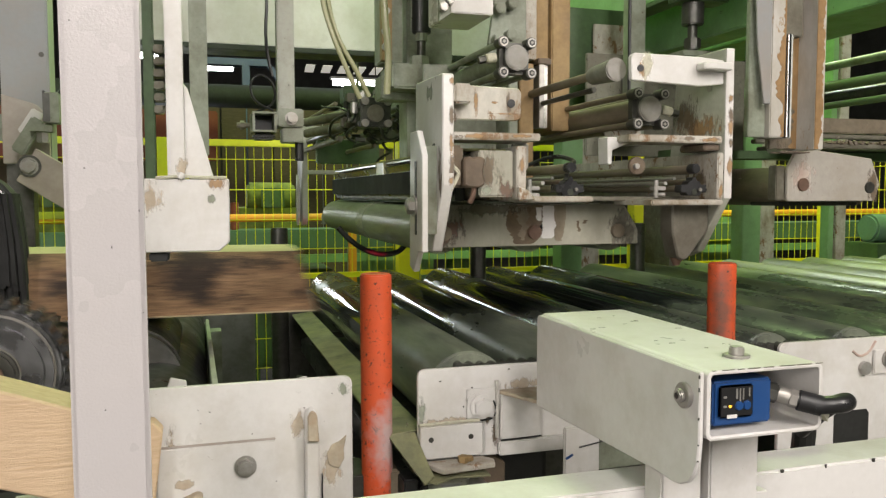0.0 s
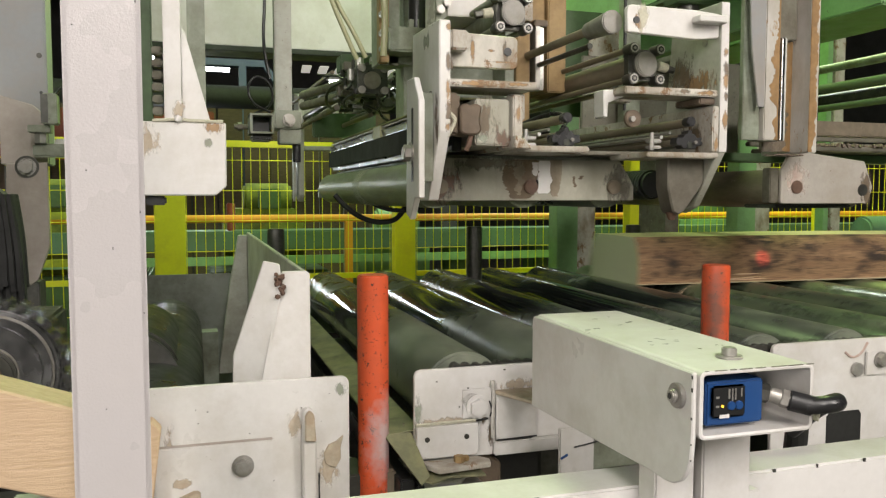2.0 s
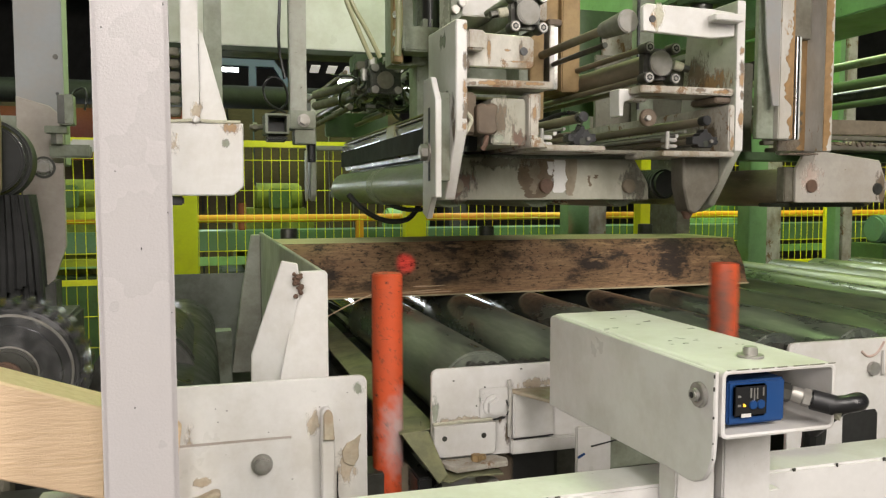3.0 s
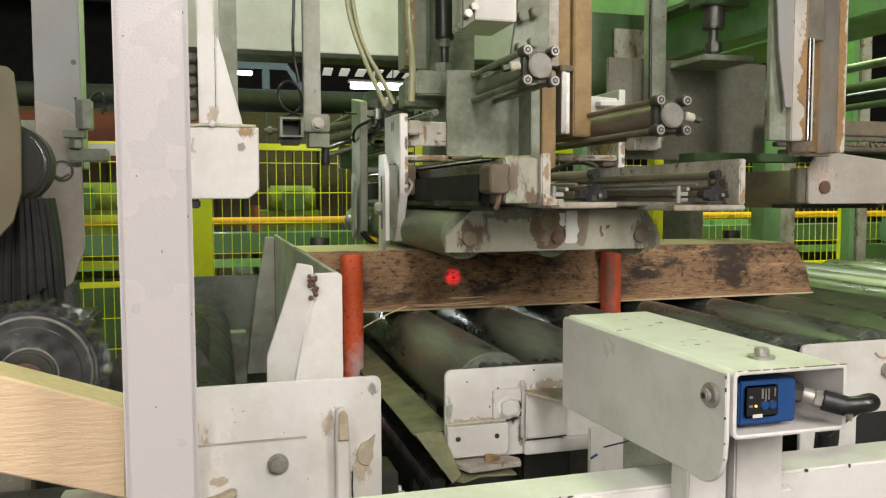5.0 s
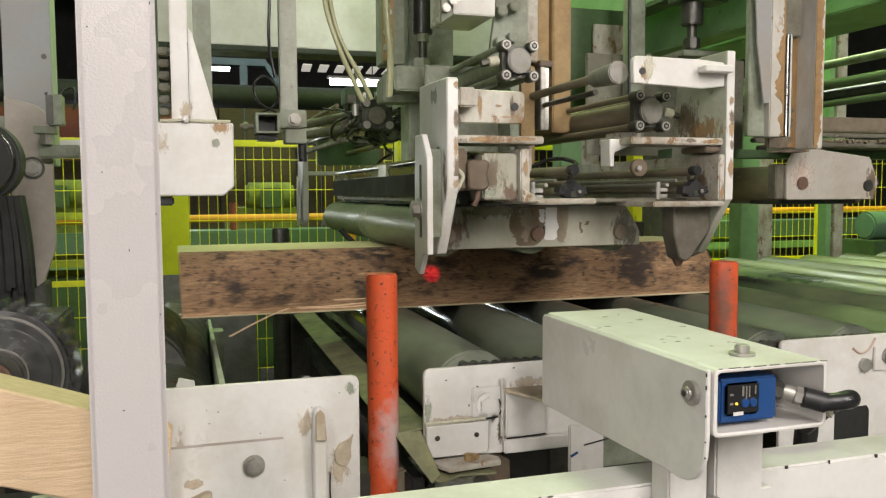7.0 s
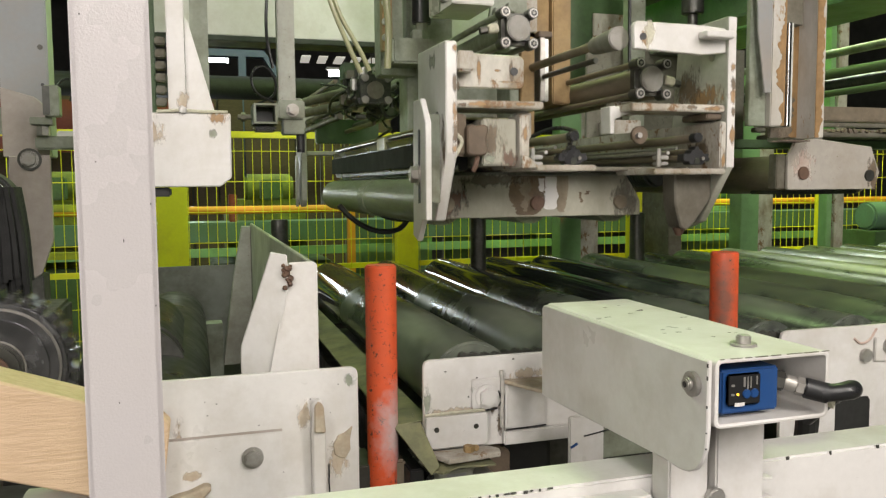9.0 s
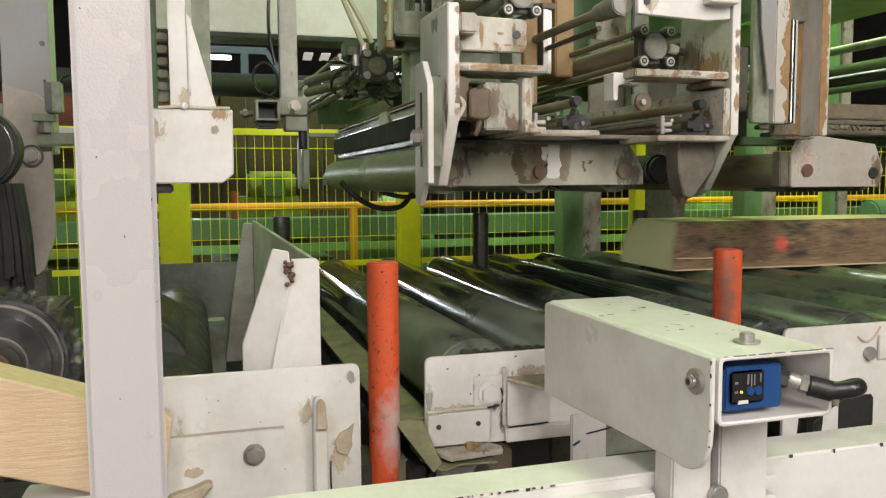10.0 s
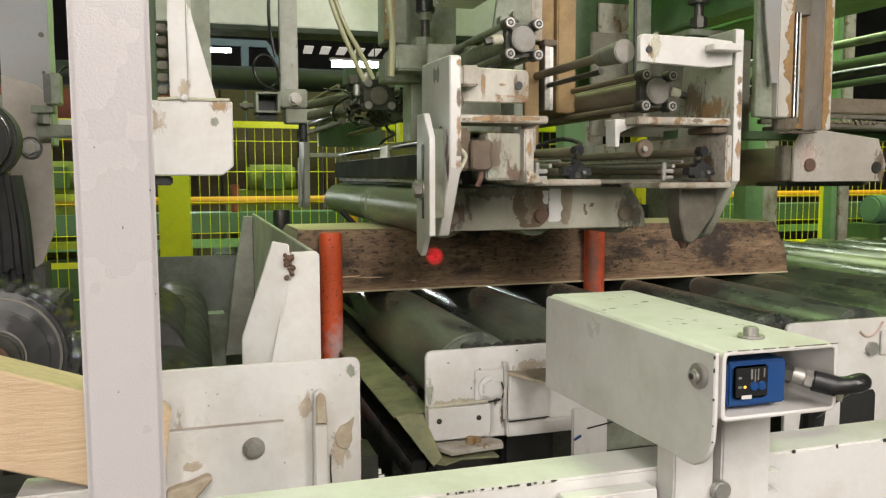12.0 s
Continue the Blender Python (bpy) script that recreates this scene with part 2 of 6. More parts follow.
RAIL = mat("ground_rail_steel", (0.72, 0.73, 0.70), 0.3, 0.2, grain=0.2, grain_scale=30, dirt=(0.32, 0.34, 0.18), dirt_amount=0.4, dirt_scale=8)
GREYBLUE = mat("blue_grey_column_paint", (0.27, 0.285, 0.295), 0.45, grain=0.06, dirt=(0.30, 0.25, 0.20), dirt_amount=0.6, dirt_scale=3, chips=(0.1, 0.08, 0.07), chip_amount=0.0, chip_scale=20)
SCALE = mat("galled_white_metal", (0.52, 0.50, 0.46), 0.6, grain=0.3)
RED = mat("red_oxide_mark", (0.24, 0.055, 0.035), 0.6, grain=0.2)
RUSTDOT = mat("rusty_pin", (0.13, 0.075, 0.05), 0.65, grain=0.3, bump=0.2)
DUST = mat("sawdust_film", (0.52, 0.50, 0.39), 0.9, grain=0.3, grain_scale=120, bump=0.3)
CONCRETE = mat("oily_concrete", (0.11, 0.10, 0.09), 0.8, grain=0.3, grain_scale=8, dirt=(0.05, 0.045, 0.035), dirt_amount=0.8, bump=0.2)
DUCT = mat("sooty_duct_steel", (0.025, 0.027, 0.028), 0.6, 0.3, grain=0.3)
HALL = mat("dark_hall_cladding", (0.09, 0.09, 0.085), 0.8, grain=0.3, grain_scale=3)
MACHINE = mat("teal_machine_paint", (0.10, 0.19, 0.13), 0.5, grain=0.15, dirt=(0.09, 0.13, 0.06), dirt_amount=0.6, dirt_scale=3)
BLUE = mat("blue_sensor_plastic", (0.013, 0.055, 0.18), 0.4, grain=0.05)
HOSE = mat("olive_air_hose", (0.30, 0.30, 0.17), 0.35, grain=0.1)
TUBELIGHT = glow("fluorescent_tube", (0.95, 1.0, 0.97), 14.0)
SKYLIGHT = glow("skylight_sheet", (0.95, 0.9, 0.78), 0.6)
CAST = mat("grey_cast_aluminium", (0.25, 0.24, 0.22), 0.5, 0.4, grain=0.15, dirt=(0.16, 0.14, 0.11), dirt_amount=0.6, dirt_scale=20, bump=0.05)
DUSTY = mat("brown_dusty_steel", (0.27, 0.225, 0.165), 0.5, 0.3, grain=0.25, grain_scale=30, dirt=(0.13, 0.105, 0.07), dirt_amount=0.8, dirt_scale=10,
            chips=(0.36, 0.33, 0.27), chip_amount=0.08, chip_scale=16, bump=0.15, stretch=(1, 0.3, 1))
OCHRE = mat("bare_ochre_primer", (0.33, 0.20, 0.085), 0.65, grain=0.3, grain_scale=40, dirt=(0.20, 0.12, 0.05), dirt_amount=0.7, dirt_scale=15, bump=0.2)
SOOT = mat("brown_grease_smear", (0.16, 0.115, 0.07), 0.6, grain=0.35, grain_scale=50, dirt=(0.09, 0.065, 0.04), dirt_amount=0.8, dirt_scale=18, bump=0.3)
BEIGE = mat("beige_arm_paint", (0.40, 0.355, 0.32), 0.5, grain=0.08, dirt=(0.26, 0.22, 0.18), dirt_amount=0.7, dirt_scale=6, chips=(0.15, 0.10, 0.07), chip_amount=0.05, chip_scale=12)
PINKISH = mat("pinkish_faded_plate", (0.40, 0.37, 0.33), 0.55, grain=0.12, dirt=(0.30, 0.26, 0.20), dirt_amount=0.7, dirt_scale=4,
              chips=(0.20, 0.16, 0.11), chip_amount=0.06, chip_scale=14, bump=0.1)
SCUFFED = pole_paint("scuffed_orange_paint", (0.026, -0.03, 0.215), (17, 17, 8.5), (0.50, 0.42, 0.42))
RUBBED = pole_paint("rubbed_orange_paint", (-0.02, -0.03, 0.46), (26, 26, 6.0), (0.13, 0.07, 0.05))
LIME = mat("dusty_lime_paint", (0.50, 0.55, 0.02), 0.55, grain=0.2, dirt=(0.22, 0.24, 0.03), dirt_amount=0.8, dirt_scale=6)
TAN = mat("sawdust_tan", (0.45, 0.385, 0.29), 0.8, grain=0.3, grain_scale=60, dirt=(0.33, 0.24, 0.16), dirt_amount=0.7, dirt_scale=20, bump=0.4)
LIMEDUST = mat("lime_sawdust_film", (0.34, 0.36, 0.15), 0.9, grain=0.35, grain_scale=60, dirt=(0.20, 0.19, 0.09), dirt_amount=0.7, dirt_scale=14, bump=0.5, bump_scale=90)
PIPEG = mat("dusty_green_pipe", (0.12, 0.17, 0.09), 0.55, grain=0.2, dirt=(0.20, 0.23, 0.14), dirt_amount=0.6, dirt_scale=5, stretch=(1, 0.3, 1))
LED = glow("amber_led", (1.0, 0.55, 0.05), 1.5)


def wood(name, light, dark, streak, bark, bark_amount, rough=0.75, sx=0.6):
    """Sawn or waney timber with the grain along x."""
    m = bpy.data.materials.new(name)
    m.use_nodes = True
    nt = m.node_tree
    b = nt.nodes["Principled BSDF"]
    b.inputs["Roughness"].default_value = rough
    tc = nt.nodes.new("ShaderNodeTexCoord")

    def tex(scale, s, detail=6.0):
        mp = nt.nodes.new("ShaderNodeMapping")
        mp.inputs["Scale"].default_value = s
        nt.links.new(tc.outputs["Object"], mp.inputs["Vector"])
        n = nt.nodes.new("ShaderNodeTexNoise")
        n.inputs["Scale"].default_value, n.inputs["Detail"].default_value = scale, detail
        n.inputs["Roughness"].default_value = 0.7
        nt.links.new(mp.outputs["Vector"], n.inputs["Vector"])
        return n.outputs["Fac"]

    def ramp(src, lo, hi):
        n = nt.nodes.new("ShaderNodeMapRange")
        n.inputs["From Min"].default_value, n.inputs["From Max"].default_value = lo, hi
        nt.links.new(src, n.inputs["Value"])
        return n.outputs["Result"]

    def mix(fac, a, c):
        n = nt.nodes.new("ShaderNodeMix")
        n.data_type = "RGBA"
        nt.links.new(fac, n.inputs[0])
        for sock, v in ((6, a), (7, c)):
            if isinstance(v, tuple):
                n.inputs[sock].default_value = (*v, 1)
            else:
                nt.links.new(v, n.inputs[sock])
        return n.outputs[2]

    fine = tex(30, (sx, 6, 6))
    out = mix(ramp(fine, 0.35, 0.7), light, dark)
    out = mix(ramp(tex(9, (0.5, 3, 3)), 0.45, 0.62), out, streak)
    if bark_amount:
        out = mix(ramp(tex(7, (0.8, 1.5, 1.5), 12.0), 0.66 - bark_amount * 0.25, 0.76 - bark_amount * 0.25), out, bark)
        out = mix(ramp(tex(60, (0.7, 1.3, 1.3), 9.0), 0.53, 0.63), out, tuple(c * 0.7 for c in bark))
        out = mix(ramp(tex(20, (0.35, 1.6, 1.6), 9.0), 0.58, 0.70), out, tuple(min(1, c * 1.35) for c in light))
        # torn pale wood low on the side, where the bark is gone
        sep = nt.nodes.new("ShaderNodeSeparateXYZ")
        nt.links.new(tc.outputs["Object"], sep.inputs[0])
        low = nt.nodes.new("ShaderNodeMath")
        low.operation, low.inputs[1].default_value = "MULTIPLY_ADD", -4.5
        nt.links.new(sep.outputs["Z"], low.inputs[0])
        nt.links.new(tex(5, (0.5, 2, 2), 7.0), low.inputs[2])
        out = mix(ramp(low.outputs[0], 0.30, 0.52), out, mix(ramp(fine, 0.35, 0.7), tuple(min(1, c * 1.25) for c in light), dark))
        out = mix(ramp(tex(160, (0.45, 1.2, 1.2), 4.0), 0.60, 0.68), out, tuple(c * 0.45 for c in bark))
    nt.links.new(out, b.inputs["Base Color"])
    bp = nt.nodes.new("ShaderNodeBump")
    bp.inputs["Strength"].default_value, bp.inputs["Distance"].default_value = 0.8, 0.004
    nt.links.new(fine, bp.inputs["Height"])
    nt.links.new(bp.outputs["Normal"], b.inputs["Normal"])
    return m


WANEY = wood("waney_cant_side", (0.36, 0.225, 0.12), (0.145, 0.08, 0.042), (0.23, 0.13, 0.068), (0.042, 0.028, 0.02), 0.70)
DARKWANEY = wood("dark_waney_cant_side", (0.27, 0.18, 0.105), (0.11, 0.07, 0.042), (0.16, 0.10, 0.06), (0.045, 0.032, 0.024), 0.66)
DARKEND = wood("dark_end_grain", (0.42, 0.37, 0.27), (0.31, 0.27, 0.19), (0.37, 0.32, 0.23), (0.1, 0.07, 0.04), 0.0, sx=4)
SAWN = wood("sawn_cant_face", (0.55, 0.47, 0.31), (0.42, 0.34, 0.21), (0.47, 0.39, 0.24), (0.3, 0.22, 0.12), 0.0)
ENDGR = wood("cant_end_grain", (0.50, 0.50, 0.37), (0.38, 0.37, 0.27), (0.44, 0.43, 0.31), (0.2, 0.15, 0.1), 0.0, sx=4)
FRESH = wood("fresh_plank", (0.74, 0.56, 0.38), (0.58, 0.40, 0.24), (0.67, 0.49, 0.32), (0.4, 0.25, 0.12), 0.0, 0.6)


# ---------------------------------------------------------------- mesh tools
def box(x0, x1, y0, y1, z0, z1, bevel=0.003, bm=None, seg=2):
    bm = bm or bmesh.new()
    m = Matrix.Translation(((x0 + x1) / 2, (y0 + y1) / 2, (z0 + z1) / 2)) @ Matrix.Diagonal((abs(x1 - x0), abs(y1 - y0), abs(z1 - z0), 1))
    r = bmesh.ops.create_cube(bm, size=1, matrix=m)
    if bevel:
        es = list({e for v in r["verts"] for e in v.link_edges})
        bmesh.ops.bevel(bm, geom=es, offset=bevel, segments=seg, affect="EDGES", clamp_overlap=True)
    return bm


def rod(p, q, r, seg=20, r2=None, bevel=0.0, bm=None):
    bm = bm or bmesh.new()
    p, q = Vector(p), Vector(q)
    d = q - p
    m = Matrix.Translation((p + q) / 2) @ d.to_track_quat("Z", "Y").to_matrix().to_4x4()
    res = bmesh.ops.create_cone(bm, cap_ends=True, segments=seg, radius1=r, radius2=r if r2 is None else r2, depth=d.length, matrix=m)
    if bevel:
        fs = {f for v in res["verts"] for f in v.link_faces if len(f.verts) > 4}
        es = list({e for f in fs for e in f.edges})
        bmesh.ops.bevel(bm, geom=es, offset=bevel, segments=2, affect="EDGES")
    return bm


def prism(poly, axis, a, b, bevel=0.002, bm=None):
    """A flat plate: outline in the two other axes (in their order), thick from a to b along axis."""
    bm = bm or bmesh.new()
    k = "xyz".index(axis)

    def at(p, h):
        c = list(p)
        c.insert(k, h)
        return bm.verts.new(c)
    lo, hi = [at(p, a) for p in poly], [at(p, b) for p in poly]
    fs = [bm.faces.new(lo), bm.faces.new(hi)]
    n = len(poly)
    for i in range(n):
        fs.append(bm.faces.new((lo[i], lo[(i + 1) % n], hi[(i + 1) % n], hi[i])))
    bmesh.ops.recalc_face_normals(bm, faces=fs)
    if bevel:
        bmesh.ops.bevel(bm, geom=list({e for f in fs for e in f.edges}), offset=bevel, segments=1, affect="EDGES", clamp_overlap=True)
    return bm


def sweep(points, r, seg=8, bm=None, closed=False):
    """A round hose or wire through points, smoothed."""
    bm = bm or bmesh.new()
    ps = [Vector(p) for p in points]
    for _ in range(2):
        out = [ps[0]]
        for u, v in zip(ps, ps[1:]):
            out += [u.lerp(v, 0.25), u.lerp(v, 0.75)]
        ps = out + [ps[-1]]
    rings, up = [], Vector((0.13, 0.21, 0.97)).normalized()
    for i, p in enumerate(ps):
        d = (ps[min(i + 1, len(ps) - 1)] - ps[max(i - 1, 0)]).normalized()
        s = d.cross(up).normalized()
        t = s.cross(d)
        rings.append([bm.verts.new(p + (s * math.cos(k * math.tau / seg) + t * math.sin(k * math.tau / seg)) * r) for k in range(seg)])
    for u, v in zip(rings, rings[1:]):
        for k in range(seg):
            bm.faces.new((u[k], u[(k + 1) % seg], v[(k + 1) % seg], v[k]))
    bm.faces.new(rings[0]), bm.faces.new(rings[-1])
    return bm


def thing(name, loc, label, category, group="", kind=""):
    o = new(name)
    o.location = loc
    o.empty_display_size = 0.05
    return tagged(o, label, category, group, kind)


def origin(o):
    v = Vector((0, 0, 0))
    while o is not None:
        v += o.location
        o = o.parent
    return v


def part(name, bm, material, parent=None, label="", smooth=True, base=None):
    """Links a bmesh, given in world places, as one mesh under parent; base: where its own origin lies."""
    me = bpy.data.meshes.new(name)
    ori = Vector(base) if base is not None else (origin(parent) if parent else Vector((0, 0, 0)))
    bmesh.ops.translate(bm, verts=bm.verts, vec=-ori)
    bmesh.ops.recalc_face_normals(bm, faces=bm.faces)
    if smooth:
        for e in bm.edges:
            e.smooth = len(e.link_faces) == 2 and e.calc_face_angle(0) < radians(28)
        for f in bm.faces:
            f.smooth = True
    bm.to_mesh(me)
    bm.free()
    for m in (material if isinstance(material, (list, tuple)) else [material]):
        me.materials.append(m)
    ob = new(name, me)
    if parent:
        ob.parent = parent
        ob.location = ori - origin(parent)
    elif base is not None:
        ob.location = ori
    if label:
        ob["label"] = label
    return ob


def single(name, bm, material, label, category, group="", kind="", base=None):
    if base is None:
        n = len(bm.verts)
        xs = [v.co for v in bm.verts]
        base = (sum(v.x for v in xs) / n, sum(v.y for v in xs) / n, min(v.z for v in xs))
    return tagged(part(name, bm, material, None, "", True, base), label, category, group, kind)


def bolt(x, y, z, r, parent, h=0.012, material=None, axis=(0, -1, 0), washer=True):
    """Hexagon bolt head on a washer, standing out along axis."""
    a = Vector(axis)
    p = Vector((x, y, z))
    bm = bmesh.new()
    if washer:
        rod(p, p + a * 0.004, r * 1.3, 20, bm=bm)
    rod(p + a * 0.004, p + a * (0.004 + h), r, 6, bm=bm)
    rod(p + a * (0.004 + h), p + a * (0.006 + h), r * 0.75, 16, bm=bm)
    return part("bolt", bm, material or STEEL, parent)


# ---------------------------------------------------------------- hall
single("floor", box(-12, 14, -6, 26, -0.2, 0, 0), CONCRETE, "dark oily concrete hall floor", "floor", kind="structure")
single("wall_north", box(-12, 14, 26, 26.3, 0, 7.5, 0), HALL, "dark far hall wall", "wall", kind="structure")
single("wall_south", box(-12, 14, -6.3, -6, 0, 7.5, 0), HALL, "dark hall wall behind the aisle", "wall", kind="structure")
single("wall_west", box(-12.3, -12, -6.3, 26.3, 0, 7.5, 0), HALL, "dark hall side wall", "wall", kind="structure")
single("wall_east", box(14, 14.3, -6.3, 26.3, 0, 7.5, 0), HALL, "dark hall side wall", "wall", kind="structure")
single("ceiling", box(-12.3, 14.3, -6.3, 26.3, 7.5, 7.7, 0), HALL, "dark corrugated hall roof", "ceiling", kind="structure")


# ---------------------------------------------------------------- roller conveyor
ZR = 1.243          # top of the rollers
conveyor = thing("roller_conveyor", (1.2, 1.67, 0), "steel roller conveyor with white side plates and worn rollers", "conveyor")


def conveyor_roller(x, r, material, y0=1.70, y1=3.68):
    bm = rod((x, y0, ZR - r), (x, y1, ZR - r), r, 40, bevel=0.006)
    ro = part("roller", bm, material, conveyor, base=(x, (y0 + y1) / 2, ZR - r))
    c = rod((x, y0 - 0.002, ZR - r), (x, y0 + 0.004, ZR - r), r * 0.72, 28)
    part("end_cap", c, DSTEEL, ro)
    part("shaft", rod((x, y0 - 0.05, ZR - r), (x, y1 + 0.05, ZR - r), 0.018, 12), STEEL, ro)
    return ro


ROLL_X = [0.59 + 0.27 * i for i in range(34)]
rollers = []
for i, x in enumerate(ROLL_X):
    rollers.append(conveyor_roller(x, 0.1, ROLLER if i < 5 else ROLLERG))

# front and rear side beams
def side_plate(x0, x1, z0, z1, y, name="side_plate", material=WHITE):
    c = 0.014
    poly = [(x0, z0), (x1, z0), (x1, z1 - c), (x1 - c * 0.3, z1 - c * 0.3), (x1 - c, z1), (x0 + c, z1), (x0 + c * 0.3, z1 - c * 0.3), (x0, z1 - c)]
    return part(name, prism(poly, "y", y, y + 0.012, 0.002), material, conveyor)


grime_spots = []
infeed_plate = side_plate(-0.14, 0.317, 0.62, 1.216, 1.655)
# welded cover, rib and bolt on the first plate
part("cover_plate", box(-0.075, 0.155, 1.648, 1.654, 0.8, 1.094, 0.002), WHITE, infeed_plate)
part("rib", prism([(0.214, 0.8), (0.244, 0.8), (0.244, 1.092), (0.240, 1.15), (0.228, 1.160), (0.216, 1.152), (0.214, 1.092)], "y", 1.628, 1.654, 0.004), WHITE, infeed_plate)
part("rib_cap", prism([(0.218, 1.092), (0.242, 1.090), (0.238, 1.148), (0.228, 1.158), (0.219, 1.148)], "y", 1.618, 1.627, 0.003), TAN, infeed_plate)
bolt(0.095, 1.647, 1.046, 0.017, infeed_plate, 0.010)
bolt(0.095, 1.647, 0.90, 0.017, infeed_plate, 0.010)
part("weld", box(-0.078, 0.157, 1.6495, 1.656, 1.0935, 1.0985, 0.002), BEIGE, infeed_plate)
part("caulk", prism([(0.262, 1.055), (0.272, 1.072), (0.288, 1.078), (0.303, 1.09), (0.297, 1.062), (0.298, 1.040), (0.287, 1.022), (0.275, 1.025), (0.264, 1.033)],
     "y", 1.650, 1.656, 0.001), TAN, infeed_plate, "smear of dusty filler")

mid_plate = side_plate(0.462, 1.32, 1.012, 1.216, 1.66)
angle = part("angle_bracket", prism([(0.462, 1.030), (0.470, 1.022), (0.598, 1.022), (0.606, 1.03), (0.606, 1.094), (0.462, 1.094)], "y", 1.640, 1.650, 0.002), WHITE, conveyor)
part("flange", prism([(0.464, 1.640), (0.604, 1.640), (0.622, 1.615), (0.616, 1.590), (0.495, 1.578)], "z", 1.008, 1.020, 0.002), WORN, angle)
for x in (0.486, 0.577):
    part("hole", rod((x, 1.6385, 1.066), (x, 1.6405, 1.066), 0.0058, 16), DSTEEL, angle)
part("nut", rod((0.550, 1.612, 1.02), (0.550, 1.612, 1.034), 0.012, 6, bevel=0.001), RUST, angle)
part("nut", rod((0.566, 1.618, 1.02), (0.566, 1.618, 1.030), 0.009, 6, bevel=0.001), RUST, angle)
part("tab", box(0.572, 0.640, 1.650, 1.657, 1.102, 1.168, 0.002), WHITE, mid_plate)
bolt(0.606, 1.649, 1.128, 0.021, mid_plate, 0.012, WHITE)
lug = part("gusset_box", box(0.648, 0.745, 1.640, 1.657, 1.052, 1.158, 0.003), WHITE, conveyor)
part("dusty_lid", prism([(0.640, 1.655), (0.760, 1.655), (0.760, 1.44), (0.730, 1.45)], "z", 1.154, 1.162, 0.002), TAN, lug)
part("strip", box(0.645, 1.32, 1.642, 1.657, 1.014, 1.046, 0.003), WHITE, conveyor)
part("bracket_plate", box(0.765, 0.85, 1.56, 1.57, 0.968, 1.09, 0.003), WHITE, conveyor)
part("bracket_web", box(0.85, 1.10, 1.57, 1.60, 0.985, 1.07, 0.003), GREYP, conveyor)
# gearbox and shaft bearings under the plate
bearing = thing("pole_slide", (0.5, 1.72, 0.89), "grimy grey slide block carrying the orange pole", "slide block")
part("block", box(0.425, 0.60, 1.675, 1.78, 0.89, 0.985, 0.006), PALE, bearing)
part("cheek", box(0.392, 0.4235, 1.668, 1.78, 0.89, 0.998, 0.006), DUSTY, bearing)
part("nose", prism([(0.601, 0.90), (0.655, 0.90), (0.675, 0.93), (0.675, 0.985), (0.648, 1.004), (0.601, 1.004)], "y", 1.68, 1.78, 0.004), BROWN, bearing)
part("housing_plate", box(0.43, 0.575, 1.662, 1.674, 0.89, 0.968, 0.004), PALE, bearing)
part("blue_smear", box(0.515, 0.56, 1.660, 1.6615, 0.925, 0.955, 0), GREYBLUE, bearing)
part("shaft_end", rod((0.60, 1.60, 0.945), (0.60, 1.674, 0.945), 0.020, 18, bevel=0.003), STEEL, bearing)
part("drip_plate", prism([(0.455, 1.585), (0.475, 1.560), (0.52, 1.585), (0.60, 1.575), (0.60, 1.645), (0.455, 1.66)], "z", 0.995, 1.000, 0.001), TRAY, conveyor)
part("pipe_stub", rod((0.655, 1.50, 0.925), (0.655, 1.63, 0.935), 0.016, 14, bevel=0.002), STEEL, conveyor)
# solid black block that paints in the shade of the hollow below the plate
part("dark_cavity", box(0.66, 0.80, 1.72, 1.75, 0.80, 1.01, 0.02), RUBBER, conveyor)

# drive chain running behind the plate's top edge
chain = part("drive_chain", box(0.55, 3.0, 1.690, 1.700, 1.196, 1.206, 0.002), DSTEEL, conveyor)
link = None
for i in range(70):
    if link is None:
        b = rod((0.565, 1.682, 1.212), (0.565, 1.708, 1.212), 0.011, 12)
        box(0.568, 0.584, 1.680, 1.684, 1.206, 1.220, 0.001, b)
        link = part("chain_link", b, DSTEEL, chain, base=(0.565, 1.69, 1.212))
    else:
        o = new("chain_link", link.data)
        o.parent = chain
        o.location = link.location + Vector((0.0262 * i, 0, -0.003 + 0.0012 * math.sin(i * 1.7)))
# weld seams, crack lines and a marker stroke
for pts, r, m in (([(0.640, 1.648, 1.185), (0.643, 1.645, 1.15), (0.640, 1.646, 1.11), (0.642, 1.648, 1.055)], 0.005, SCALE),
                  ([(0.462, 1.648, 1.097), (0.52, 1.646, 1.099), (0.60, 1.647, 1.099)], 0.004, DUST),
                  ([(0.574, 1.648, 1.100), (0.60, 1.646, 1.097), (0.63, 1.647, 1.100)], 0.0022, BLACK),
                  ([(0.632, 1.646, 1.14), (0.640, 1.644, 1.12), (0.634, 1.645, 1.105)], 0.002, BLACK),
                  ([(0.648, 1.640, 1.050), (0.70, 1.638, 1.0515), (0.745, 1.639, 1.053)], 0.002, BLACK),
                  ([(0.80, 1.5585, 1.045), (0.85, 1.5585, 1.052), (0.90, 1.569, 1.058)], 0.0018, BLACK),
                  ([(0.768, 1.559, 1.022), (0.784, 1.559, 1.030)], 0.003, BLUE),
                  ([(0.249, 1.634, 1.02), (0.248, 1.633, 0.985), (0.249, 1.634, 0.96)], 0.0018, BLACK)):
    part("seam", sweep(pts, r, 6), m, conveyor)
rn = random.Random(21)
